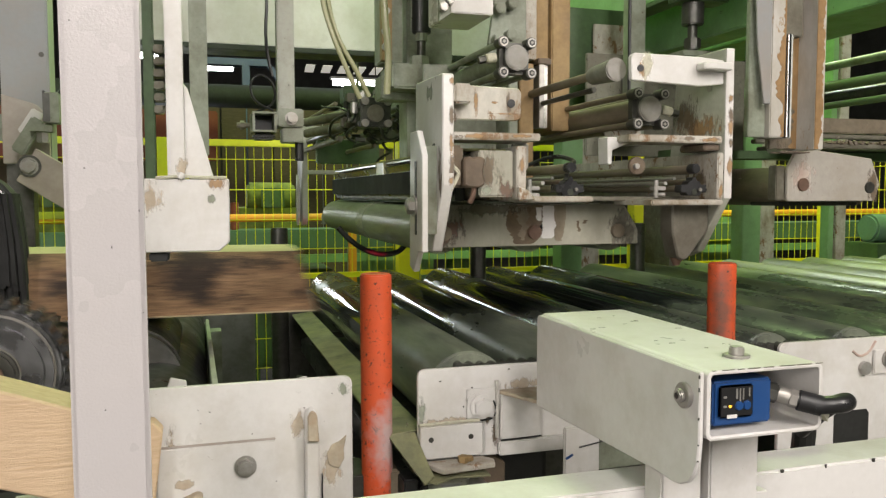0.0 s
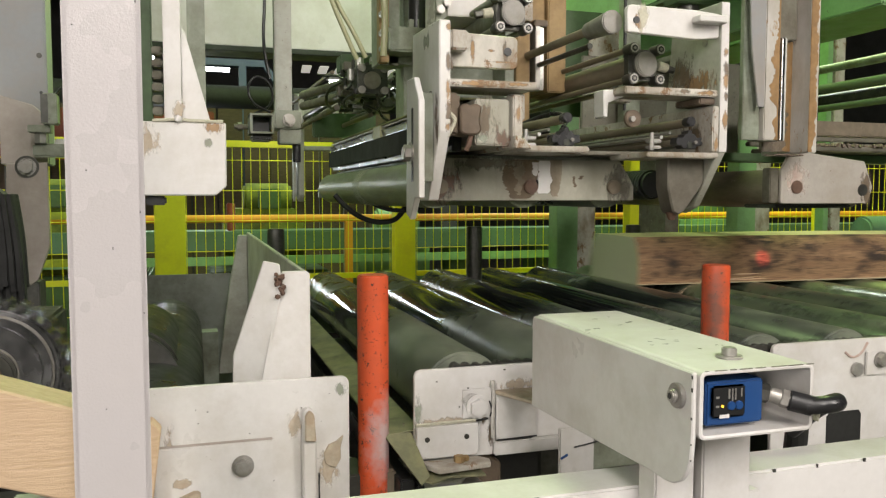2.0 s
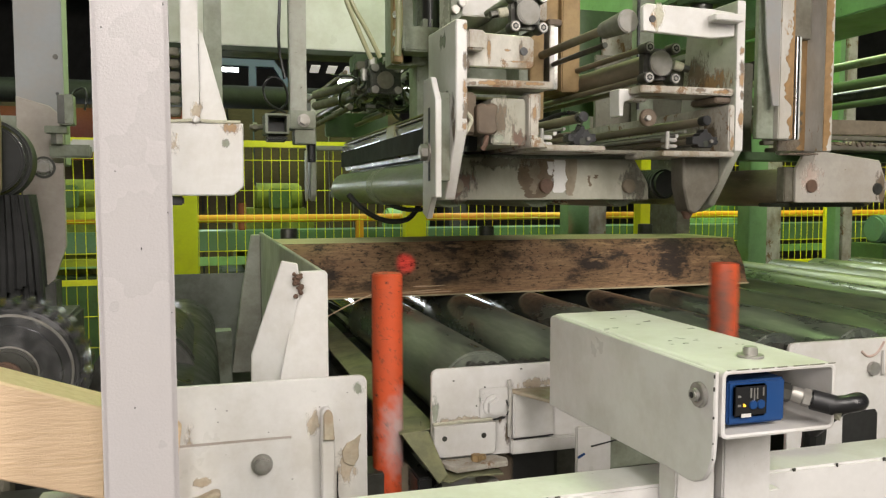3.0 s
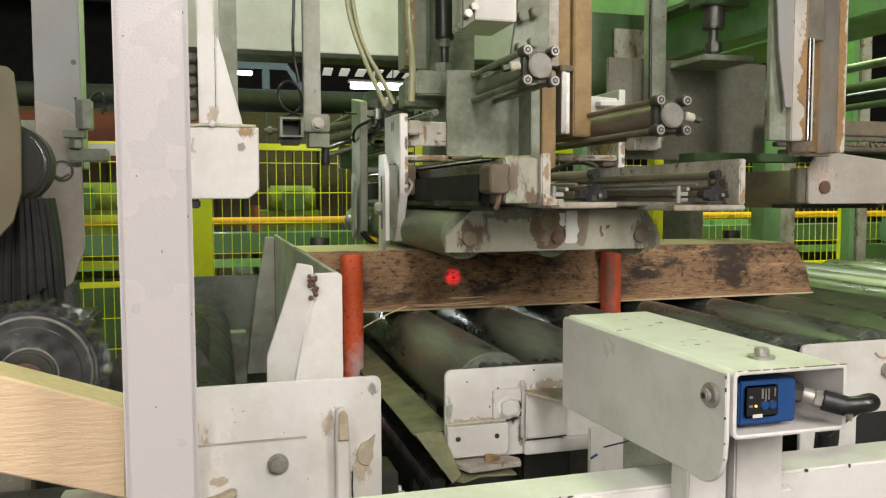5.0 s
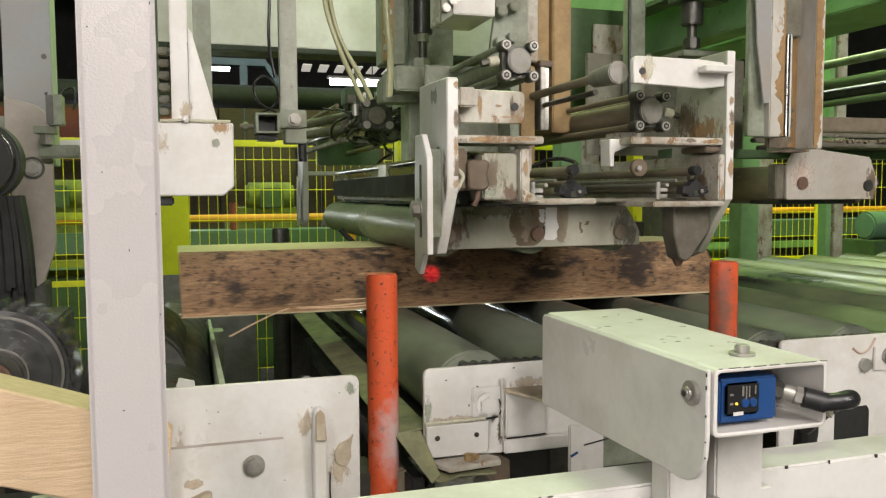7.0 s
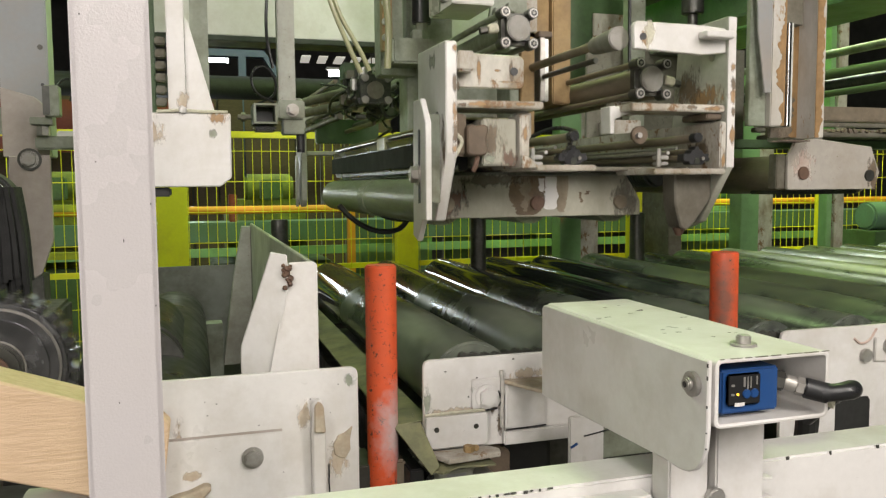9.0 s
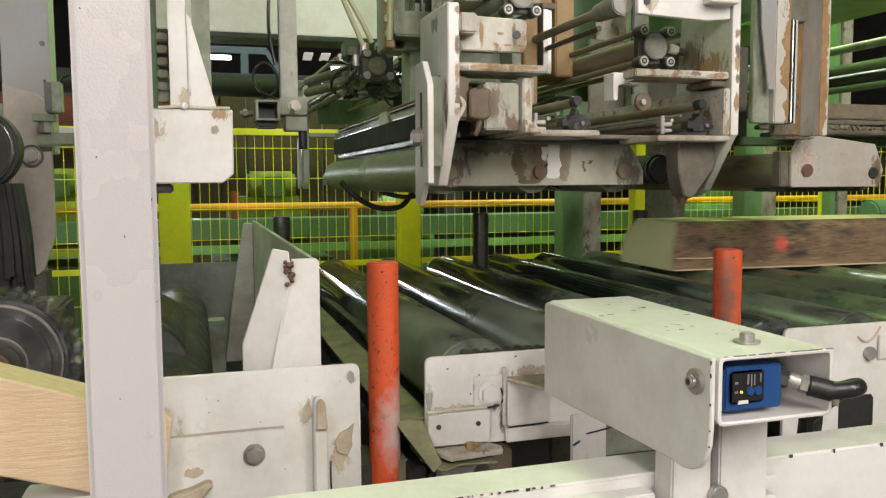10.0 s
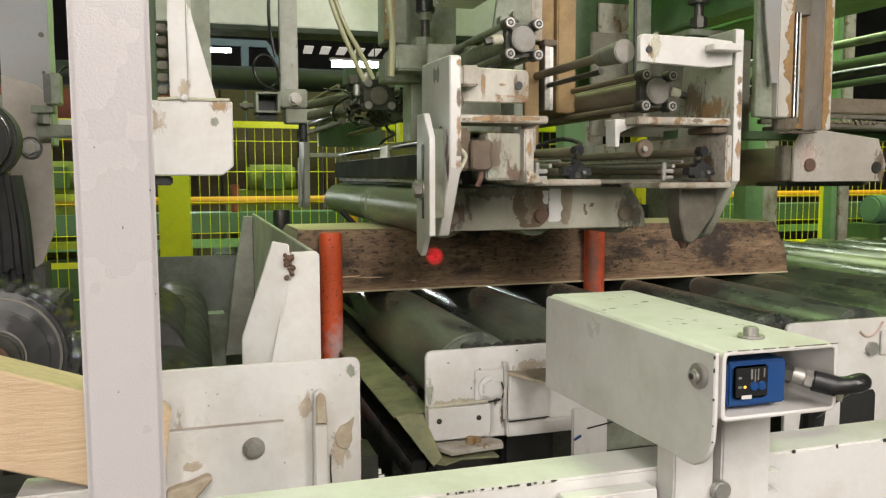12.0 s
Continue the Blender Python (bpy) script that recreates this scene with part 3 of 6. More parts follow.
for i in range(16):
    x, z = rn.uniform(-0.05, 0.30), rn.uniform(0.99, 1.205)
    part("nick", box(x, x + rn.uniform(0.001, 0.004), 1.6536, 1.6556, z, z + rn.uniform(0.001, 0.0025), 0), DSTEEL, infeed_plate)
for i in range(8):
    x, z = rn.uniform(0.48, 0.95), rn.uniform(1.11, 1.205)
    part("nick", box(x, x + rn.uniform(0.002, 0.005), 1.6586, 1.6606, z, z + rn.uniform(0.0015, 0.004), 0), DSTEEL, mid_plate)
for k, (x, z, w, hgt, m) in enumerate(((0.20, 1.12, 0.03, 0.06, TAN), (0.27, 1.02, 0.05, 0.08, TAN), (-0.05, 1.05, 0.03, 0.16, TAN), (-0.02, 1.02, 0.05, 0.02, TAN), (0.30, 1.19, 0.03, 0.03, GREYP))):
    grime_spots.append((1.6542 if k != 3 else 1.6472, x, z, w, hgt, m, infeed_plate, 200 + k))
for k, (x, z, w, hgt, m) in enumerate(((0.52, 1.098, 0.14, 0.02, TAN), (0.625, 1.12, 0.02, 0.10, SOOT), (0.72, 1.17, 0.14, 0.03, TAN), (0.64, 1.06, 0.02, 0.06, SOOT), (0.47, 1.12, 0.02, 0.10, GREYP))):
    grime_spots.append((1.6595, x, z, w, hgt, m, mid_plate, 210 + k))

right_plate = side_plate(1.405, 3.1, 0.62, 1.222, 1.66)
for x, z in ((1.742, 1.165), (2.3, 1.165)):
    part("tab", box(x - 0.045, x + 0.08, 1.652, 1.658, z - 0.04, z + 0.025, 0.002), WHITE, right_plate)
    bolt(x, 1.651, z, 0.017, right_plate)

part("cable_opening", prism([(1.579, 0.90), (1.690, 0.90), (1.690, 1.022), (1.682, 1.033), (1.590, 1.033), (1.579, 1.022)], "y", 1.6575, 1.6605, 0), RUBBER, right_plate)
part("rubbed_arc", sweep([(1.632, 1.659, 1.190), (1.655, 1.659, 1.172), (1.685, 1.659, 1.182), (1.705, 1.659, 1.212)], 0.0035, 6), FADED, right_plate)
# sloping dusty tray and black chain guide between the plates
tray = part("chute_tray", prism([(0.393, 1.071), (0.396, 1.075), (0.480, 1.084), (0.480, 1.080)], "y", 1.672, 3.5, 0.001), TRAY, conveyor)
lip = prism([(0.396, 1.671), (0.458, 1.671), (0.474, 1.580), (0.452, 1.566)], "z", 0.0, 0.003, 0)
for v in lip.verts:
    v.co.z += 1.074 - (1.671 - v.co.y) * 0.76
part("tray_lip", lip, TRAY, conveyor)
guide = part("chain_guide", box(0.42, 0.452, 1.62, 3.4, 0.93, 0.99, 0.004), BLACK, conveyor)
part("guide_rail", box(0.458, 0.475, 1.62, 3.4, 0.94, 0.975, 0.004), BLACK, conveyor)
rack = part("toothed_rack", box(0.352, 0.375, 1.60, 3.0, 0.86, 0.92, 0.003), DSTEEL, conveyor)
tooth = None
for i in range(36):
    y = 1.62 + i * 0.036
    if tooth is None:
        tooth = part("tooth", prism([(y, 0.92), (y + 0.022, 0.92), (y + 0.014, 0.938), (y + 0.008, 0.938)], "x", 0.350, 0.378, 0), STEEL, rack, smooth=False, base=(0.36, y, 0.92))
    else:
        o = new("tooth", tooth.data)
        o.parent = rack
        o.location = tooth.location + Vector((0, 0.036 * i, 0))
part("rear_beam", box(0.45, 9.6, 3.71, 3.76, 0.95, 1.15), GREYP, conveyor)
part("front_beam", box(0.42, 9.6, 1.79, 1.83, 0.62, 0.98), DSTEEL, conveyor)
for x in (0.0, 1.45, 2.8):
    part("leg", box(x, x + 0.1, 1.84, 1.92, 0.0, 1.0), GREYP, conveyor)
    part("leg", box(x, x + 0.1, 3.6, 3.7, 0.0, 1.0), GREYP, conveyor)
part("drip_pan", box(0.48, 9.6, 1.86, 3.68, 0.92, 0.93, 0), DSTEEL, conveyor)
part("back_apron", box(0.33, 9.6, 3.78, 3.79, 0.1, 1.14, 0), DSTEEL, conveyor)
part("dark_post", box(0.36, 0.47, 3.55, 3.68, 0.0, 1.12, 0.004), DSTEEL, conveyor)
# first feed roller under the hold-down and its drums
for x, z in [(-0.10 - 0.65 * i, 1.243) for i in range(9)]:
    part("infeed_drum", rod((x, 1.9, z - 0.22), (x, 3.6, z - 0.22), 0.13, 40, bevel=0.01), BLACK if x > -0.3 else DSTEEL, conveyor)
part("ground_frame", box(-5.6, 0.36, 1.68, 1.80, 0.62, 0.99), DSTEEL, conveyor)

# ---------------------------------------------------------------- foreground
guard = thing("guard_post", (-0.09, 1.04, 0), "off-white square steel post with orange-peel paint", "post")
post = box(-0.131, -0.046, 1.0, 1.085, 0, 3.2, 0.006, seg=4)
# the post stands turned by a few degrees
bmesh.ops.rotate(post, cent=(-0.046, 1.0, 0), matrix=Matrix.Rotation(radians(3.0), 3, "Z"), verts=post.verts)
part("tube", post, PEBBLE, guard)
part("foot_plate", box(-0.17, -0.007, 0.96, 1.125, 0, 0.012, 0.002), PEBBLE, guard)
rg = random.Random(5)
for i in range(9):
    x, z = rg.choice((rg.uniform(-0.12, -0.055), rg.uniform(-0.0525, -0.0495))), rg.uniform(1.25, 1.95)
    part("paint_nick", box(x, x + rg.uniform(0.0008, 0.0018), 0.9992 + (x + 0.046) * 0.0524, 1.0016 + (x + 0.046) * 0.0524, z, z + rg.uniform(0.001, 0.004), 0), DSTEEL, guard)

# front box beam and the sensor housing standing on it
front_beam = thing("front_rail_beam", (1.0, 1.0, 0), "white painted box beam with dust on its top", "beam")
part("beam", box(-0.04, 2.2, 1.085, 1.178, 1.03, 1.14, 0.004), WHITE, front_beam)
part("channel", box(0.50, 0.655, 1.050, 1.084, 1.085, 1.122, 0.003), WHITE, front_beam)
for x in (-0.03, 0.68, 2.0):
    part("leg", box(x, x + 0.08, 1.09, 1.17, 0, 1.03, 0.004), WHITE, front_beam)
rc = random.Random(8)
x = 0.33
while x < 0.5:
    w = rc.uniform(0.002, 0.010)
    part("paint_chip", box(x, x + w, 1.0840, 1.0865, 1.1388 - rc.uniform(0, 0.0045) * rc.random(), 1.1405, 0.0004), DSTEEL, front_beam)
    x += w + rc.uniform(0.001, 0.012)
for x in (0.93, 1.02, 1.12, 1.19):
    part("paint_chip", box(x, x + rc.uniform(0.003, 0.009), 1.0840, 1.0865, 1.1365 - rc.uniform(0, 0.003), 1.1405, 0.0004), DSTEEL, front_beam)

scanner = thing("sensor_housing", (0.76, 1.2, 1.20), "white steel tube housing with a blue sensor inside", "sensor housing")


def housing():
    """Square tube open at both ends, rounded corners, one mesh."""
    x0, x1, y0, y1, z0, z1, t, r = 0.667, 0.858, 0.92, 1.47, 1.262, 1.359, 0.006, 0.010
    bm = bmesh.new()

    def ring(y, inset, rad):
        out = []
        for cx, cz, a0 in ((x1 - inset - rad, z1 - inset - rad, 0), (x0 + inset + rad, z1 - inset - rad, 90),
                           (x0 + inset + rad, z0 + inset + rad, 180), (x1 - inset - rad, z0 + inset + rad, 270)):
            for k in range(5):
                a = radians(a0 + k * 22.5)
                out.append(bm.verts.new((cx + rad * math.cos(a), y, cz + rad * math.sin(a))))
        return out
    rings = [ring(y0 + 0.001, 0, r), ring(y1, 0, r), ring(y1, t, r * 0.5), ring(y0 + 0.001, t, r * 0.5), ring(y0, t * 0.5, r * 0.8)]
    order = [0, 1, 2, 3, 4, 0]
    n = len(rings[0])
    for a, b in zip(order, order[1:]):
        for k in range(n):
            bm.faces.new((rings[a][k], rings[a][(k + 1) % n], rings[b][(k + 1) % n], rings[b][k]))
    return bm


tube = part("tube", housing(), WHITE, scanner)
tube.modifiers.new("even_shading", "WEIGHTED_NORMAL").keep_sharp = True
cheek = [(0.928, 1.232), (0.935, 1.213), (0.948, 1.197), (0.968, 1.187), (0.99, 1.184), (1.03, 1.186), (1.47, 1.172), (1.47, 1.35), (1.463, 1.357), (0.925, 1.357), (0.925, 1.262)]
part("cheek_plate", prism(cheek, "x", 0.658, 0.666, 0.002), WHITE, scanner)
for x0, x1 in ((0.672, 0.742), (0.756, 0.845)):
    part("foot", box(x0, x1, 1.035, 1.084, 0.90, 1.262, 0.003), WHITE, scanner)
for z in (1.108, 1.075):
    part("side_clip", box(0.846, 0.885, 1.06, 1.084, z - 0.008, z + 0.012, 0.002), WHITE, scanner)
rk = random.Random(31)
x = 0.674
while x < 0.85:
    w = rk.uniform(0.006, 0.026)
    part("paint_chip", box(x, x + w, 0.9192, 0.9215, 1.3583 - rk.uniform(0, 0.0006), 1.3591, 0.0002), GRIME, scanner)
    x += w + rk.uniform(0.003, 0.020)
for i in range(5):
    z = 1.20 + 0.155 * rk.random()
    part("paint_chip", box(0.6572, 0.6588, 0.9246, 0.9272, z, z + rk.uniform(0.001, 0.006), 0.0003), DSTEEL, scanner)
for i in range(12):
    x, y = rk.uniform(0.69, 0.84), rk.uniform(0.94, 1.4)
    part("scratch", box(x, x + rk.uniform(0.002, 0.014), y, y + rk.uniform(0.001, 0.004), 1.3588, 1.3594, 0), rk.choice((DSTEEL, GRIME, GRIME)), scanner)
part("clamp_bolt", rod((0.75, 1.022, 1.115), (0.75, 1.036, 1.115), 0.016, 20, bevel=0.003), STEEL, scanner)
# cheek screw with its washer
screw = part("screw", rod((0.642, 0.955, 1.319), (0.650, 0.955, 1.319), 0.010, 24, bevel=0.002), STEEL, scanner)
part("washer", rod((0.650, 0.955, 1.319), (0.6575, 0.955, 1.319), 0.018, 28, bevel=0.001), STEEL, screw)
part("socket", rod((0.6412, 0.955, 1.319), (0.6432, 0.955, 1.319), 0.0048, 6), BLACK, screw)
top_screw = part("screw", rod((0.765, 0.99, 1.360), (0.765, 0.99, 1.375), 0.011, 24, bevel=0.002), STEEL, scanner)
part("washer", rod((0.765, 0.99, 1.3595), (0.765, 0.99, 1.3632), 0.019, 28), STEEL, top_screw)
# blue sensor with its dark face, symbols and plug
sensor = part("sensor", box(0.688, 0.784, 0.936, 1.00, 1.276, 1.339, 0.003), BLUE, scanner)
part("face_panel", box(0.694, 0.750, 0.9300, 0.9355, 1.288, 1.334, 0.004), BLACK, sensor)
for x, z, w, hgt, m in ((0.720, 1.322, 0.003, 0.014, STEEL), (0.726, 1.320, 0.002, 0.018, STEEL), (0.731, 1.321, 0.002, 0.016, STEEL), (0.741, 1.323, 0.002, 0.012, STEEL),
                        (0.700, 1.318, 0.005, 0.003, STEEL), (0.700, 1.305, 0.005, 0.003, STEEL), (0.706, 1.2905, 0.016, 0.005, WHITE)):
    part("mark", box(x, x + w, 0.9292, 0.9302, z - hgt / 2, z + hgt / 2, 0), m, sensor)
for x in (0.725, 0.738):
    part("button", rod((x, 0.9275, 1.305), (x, 0.931, 1.305), 0.0065, 20, bevel=0.001), BLUE, sensor)
part("led", rod((0.7105, 0.9285, 1.305), (0.7105, 0.931, 1.305), 0.0019, 12), LED, sensor)
plug = part("plug", rod((0.7845, 0.955, 1.316), (0.800, 0.943, 1.313), 0.0145, 6, bevel=0.002), DSTEEL, scanner)
part("knurl_ring", rod((0.800, 0.943, 1.313), (0.812, 0.934, 1.309), 0.0115, 20, bevel=0.001), STEEL, plug)
part("hex_nut", rod((0.812, 0.934, 1.309), (0.821, 0.928, 1.3065), 0.0135, 6, bevel=0.001), STEEL, plug)
part("plug_body", rod((0.820, 0.929, 1.3065), (0.850, 0.909, 1.299), 0.0148, 20, bevel=0.003), BLACK, plug)
part("elbow", sweep([(0.838, 0.914, 1.300), (0.862, 0.900, 1.303), (0.882, 0.900, 1.304), (0.893, 0.912, 1.303), (0.895, 0.95, 1.285), (0.89, 1.0, 1.235)], 0.0128, 14), BLACK, plug)
part("cable_tie", prism([(0.862, 1.290), (0.878, 1.268), (0.884, 1.290)], "y", 0.93, 0.95, 0.001), DUST, plug)
cable = single("ribbed_cable", sweep([(0.84, 1.20, 1.155), (0.90, 1.19, 1.172), (0.97, 1.185, 1.185), (1.04, 1.18, 1.20), (1.10, 1.20, 1.22), (1.16, 1.3, 1.18)], 0.014, 12),
               RUBBER, "black ribbed cable lying on the beam", "cable")
single("hose", sweep([(0.98, 1.35, 0.95), (1.06, 1.34, 1.16), (1.14, 1.32, 1.22), (1.22, 1.35, 1.17), (1.24, 1.4, 0.95)], 0.024, 12), RUBBER, "black looped hose behind the sensor housing", "hose")

# plank leaning in front and a wedge beside the post
plank = single("plank", prism([(-0.62, 1.475), (-0.146, 1.306), (-0.150, 1.175), (-0.62, 1.33)], "y", 1.17, 1.25, 0.003), FRESH,
               "pale freshly sawn plank lying at a slant", "plank")
wedge = single("wood_wedge", prism([(-0.092, 1.0), (-0.078, 1.0), (-0.060, 1.145), (-0.078, 1.165), (-0.092, 1.16)], "y", 1.60, 1.645, 0.003), FRESH, "splintered piece of timber stuck by the plate", "timber scrap")
single("timber_scrap", prism([(-0.075, 0.93), (-0.075, 0.985), (-0.058, 0.992), (-0.030, 0.997), (0.002, 1.010), (0.014, 1.002), (-0.030, 0.955), (-0.04, 0.93)], "y", 1.61, 1.64, 0.004), TAN, "splintered timber offcut caught at the plate", "timber scrap")
low_rail = single("plank_rest", box(-0.245, -0.13, 1.175, 1.25, 0.0, 1.17, 0.003), WHITE, "white steel stand under the slanting plank", "stand")

# ---------------------------------------------------------------- stains with a ragged outline
SMEARS = {}


def smear(m):
    """A copy of a material that thins out raggedly towards the rim of its stain."""
    if m.name in SMEARS:
        return SMEARS[m.name]
    c = m.copy()
    c.name = m.name + "_smear"
    nt = c.node_tree
    tc = nt.nodes.new("ShaderNodeTexCoord")
    ln = nt.nodes.new("ShaderNodeVectorMath")
    ln.operation = "LENGTH"
    nt.links.new(tc.outputs["UV"], ln.inputs[0])
    mp = nt.nodes.new("ShaderNodeMapping")
    mp.inputs["Scale"].default_value = (1, 1, 0.4)
    nt.links.new(tc.outputs["Object"], mp.inputs["Vector"])
    nz = nt.nodes.new("ShaderNodeTexNoise")
    nz.inputs["Scale"].default_value, nz.inputs["Detail"].default_value, nz.inputs["Roughness"].default_value = 55, 9, 0.68
    nt.links.new(mp.outputs["Vector"], nz.inputs["Vector"])
    k = nt.nodes.new("ShaderNodeMath")
    k.operation, k.inputs[1].default_value = "MULTIPLY", 2.6
    nt.links.new(nz.outputs["Fac"], k.inputs[0])
    d = nt.nodes.new("ShaderNodeMath")
    d.operation = "SUBTRACT"
    nt.links.new(k.outputs[0], d.inputs[0])
    nt.links.new(ln.outputs["Value"], d.inputs[1])
    r = nt.nodes.new("ShaderNodeMapRange")
    r.inputs["From Min"].default_value, r.inputs["From Max"].default_value, r.inputs["To Max"].default_value = 0.50, 0.95, 0.92
    nt.links.new(d.outputs[0], r.inputs["Value"])
    nt.links.new(r.outputs["Result"], nt.nodes["Principled BSDF"].inputs["Alpha"])
    SMEARS[m.name] = c
    return c


def patch(axis, at, cx, cz, w, hgt, m, parent, seed, drip=1.0):
    """A film of rust, grease or painted shade on a plate that is square to the axis; drip lengthens its lower side."""
    bm = bmesh.new()
    uv = bm.loops.layers.uv.new("film")
    z0, z1 = cz - hgt * 0.6 * drip, cz + hgt * 0.6
    vs = [(cx - w * 0.6, z0), (cx + w * 0.6, z0), (cx + w * 0.6, z1), (cx - w * 0.6, z1)]
    f = bm.faces.new([bm.verts.new((p, at, q) if axis == "y" else (at, p, q)) for p, q in vs])
    for l, c in zip(f.loops, ((-1, -1), (1, -1), (1, 1), (-1, 1))):
        l[uv].uv = c
    o = part("stain", bm, smear(m), parent)
    o.visible_shadow = False
    return o


for at, x, z, w, hgt, m, plate, seed in grime_spots:
    patch("y", at, x, z, w, hgt, m, plate, seed)


def edge_patch(at, x_in, x_out, z0, z1, m, parent, seed, n=110):
    """A strip of bare primer along an upright edge, with a ragged outer side."""
    r = random.Random(seed)
    k, side = 0.5, []
    for i in range(n + 1):
        k = min(1.0, max(0.12, k + r.uniform(-0.2, 0.2)))
        side.append((x_in + (x_out - x_in) * k, z0 + (z1 - z0) * i / n))
    part("bare_edge", prism(side + [(x_in, z1), (x_in, z0)], "y", at - 0.0007, at + 0.001, 0), m, parent)


# ---------------------------------------------------------------- orange poles
poles = []
for x in (0.377, 1.252):
    p = thing("stop_pole", (x, 1.69, 0.85), "chipped orange painted round steel pole", "pole", "orange stop poles")
    part("shaft", rod((x, 1.69, 0.85), (x, 1.69, 1.427), 0.034, 32, bevel=0.003), SCUFFED if x < 1 else RUBBED, p)
    poles.append(p)

rear_poles = []
for x in (0.34, 1.235, 2.06):
    p = thing("rear_pole", (x, 3.45, 0.3), "black oiled round steel pole behind the rollers", "pole", "black rear poles")
    part("shaft", rod((x, 3.45, 0.3), (x, 3.45, 1.455), 0.036, 24, bevel=0.003), DSTEEL, p)
    rear_poles.append(p)

# ---------------------------------------------------------------- cants
def cant(x, y, length, seed, label, splinter=False, skins=None, nose=0.0):
    """A waney-edged sawn block: uneven sides, flat top and bottom; origin at its front bottom corner nearest the gate."""
    o = thing("timber_cant", (x, y, ZR), label, "timber", "timber cants")
    rnd = random.Random(seed)
    n, W, Hh = 46, 0.40, 0.19
    bm = bmesh.new()
    rows = []
    ph = [rnd.uniform(0, 6.28) for _ in range(6)]
    for i in range(n + 1):
        f = i / n
        X = f * length
        w1 = 0.010 * math.sin(3 * f + ph[0]) + 0.006 * math.sin(9 * f + ph[1]) + rnd.uniform(-0.002, 0.002)
        w2 = 0.012 * math.sin(2.4 * f + ph[2]) + 0.005 * math.sin(11 * f + ph[3]) + rnd.uniform(-0.002, 0.002)
        fall = 0.008 * max(0, f - 0.55) / 0.45
        ring = [(-0.022, 0), (-0.022 + w2 * .2, 0.005), (-0.012 + w1 * .5, 0.012), (-0.016 + w1, 0.07), (-0.012 + w1, 0.12), (0.004 + w1, 0.165 - fall), (0.022 + w1, Hh - fall),
                (W - 0.05 + w2, Hh - fall), (W - 0.02 + w2, 0.15), (W + w2, 0.10), (W + 0.004 + w2, 0.04), (W, 0)]
        rows.append([bm.verts.new((x + X + (-(0.065) * (c / Hh) ** 1.6 if i == n else nose * (c / Hh) ** 2 - 0.006 * c / Hh if i == 0 else 0) + (0.0 if i else -0.02 * b), y + b, ZR + c)) for b, c in ring])
    k = len(rows[0])
    for u, v in zip(rows, rows[1:]):
        for j in range(k):
            fc = bm.faces.new((u[j], u[(j + 1) % k], v[(j + 1) % k], v[j]))
            fc.material_index = 1 if j in (0, 6, 11) else 0
    for r in (rows[0], rows[-1]):
        bm.faces.new(r).material_index = 2
    part("block", bm, skins or [WANEY, SAWN, ENDGR], o)
    for i in range(5):
        a = x + rnd.uniform(0.02, 0.35)
        z = ZR + rnd.uniform(0.012, 0.06)
        part("splinter", sweep([(a, y - 0.014, z), (a + 0.12, y - 0.018, z - 0.004), (a + 0.26, y - 0.013, z + rnd.uniform(-0.008, 0.008))], 0.0025, 5), FRESH, o)
    if splinter:
        part("splinter", sweep([(x + 0.32, y - 0.012, ZR + 0.02), (x + 0.24, y - 0.03, ZR - 0.005), (x + 0.13, y - 0.05, ZR - 0.055)], 0.0022, 5), FRESH, o)
    return o


cant_a = cant(0.348 - 1.83, 2.45, 1.83, 3, "brown waney-edged timber cant sliding off the rollers")
cant_b = cant(0.25, 2.43, 1.83, 5, "brown waney-edged timber cant resting on the rollers", True)
cant_c = cant(0.25, 2.43, 1.79, 9, "dark brown waney-edged timber cant arriving on the rollers", False, [DARKWANEY, SAWN, DARKEND], 0.05)

# ---------------------------------------------------------------- press carriage (drawn lowered)
carriage = thing("press_carriage", (1.0, 2.3, 1.437), "grimy white hold-down carriage with press rollers and clamps", "press carriage")
trap = [(0.548, 1.455), (1.169, 1.455), (1.169, 1.492), (1.160, 1.511), (1.124, 1.565), (0.623, 1.565), (0.548, 1.500)]
front_plate = part("front_plate", prism(trap, "y", 1.95, 1.964, 0.002), STAIN, carriage)
part("rear_plate", prism(trap, "y", 3.62, 3.635, 0.002), GREYP, carriage)
press_rollers = []
for x in (0.610, 0.859, 1.104):
    r = part("press_roller", rod((x, 1.99, 1.498), (x, 3.60, 1.498), 0.063, 36, bevel=0.004), PRESSR, carriage, base=(x, 3.0, 1.498))
    press_rollers.append(r)
    part("pin", rod((x, 1.938, 1.492), (x, 1.952, 1.492), 0.019, 20, bevel=0.002), RUSTDOT if x == 0.859 else DUSTY, front_plate)
def band(at, x0, x1, z0, z1, m, parent, seed, n=46, rag=0.006):
    """A sheet of peeled or bare paint with ragged upright sides, half a millimetre proud of a plate square to y."""
    q = random.Random(seed)
    a, b, lo, hi = 0.0, 0.0, [], []
    for i in range(n + 1):
        a = min(rag, max(-rag, a + q.uniform(-rag, rag) * 0.5))
        b = min(rag, max(-rag, b + q.uniform(-rag, rag) * 0.5))
        z = z0 + (z1 - z0) * i / n
        taper = 0.25 * (x1 - x0) * max(0.0, 1 - i / (0.25 * n)) ** 2
        lo.append((x0 + a + taper, z))
        hi.append((x1 + b - taper, z))
    part("bare_patch", prism(lo + hi[::-1], "y", at - 0.0005, at + 0.001, 0), m, parent)


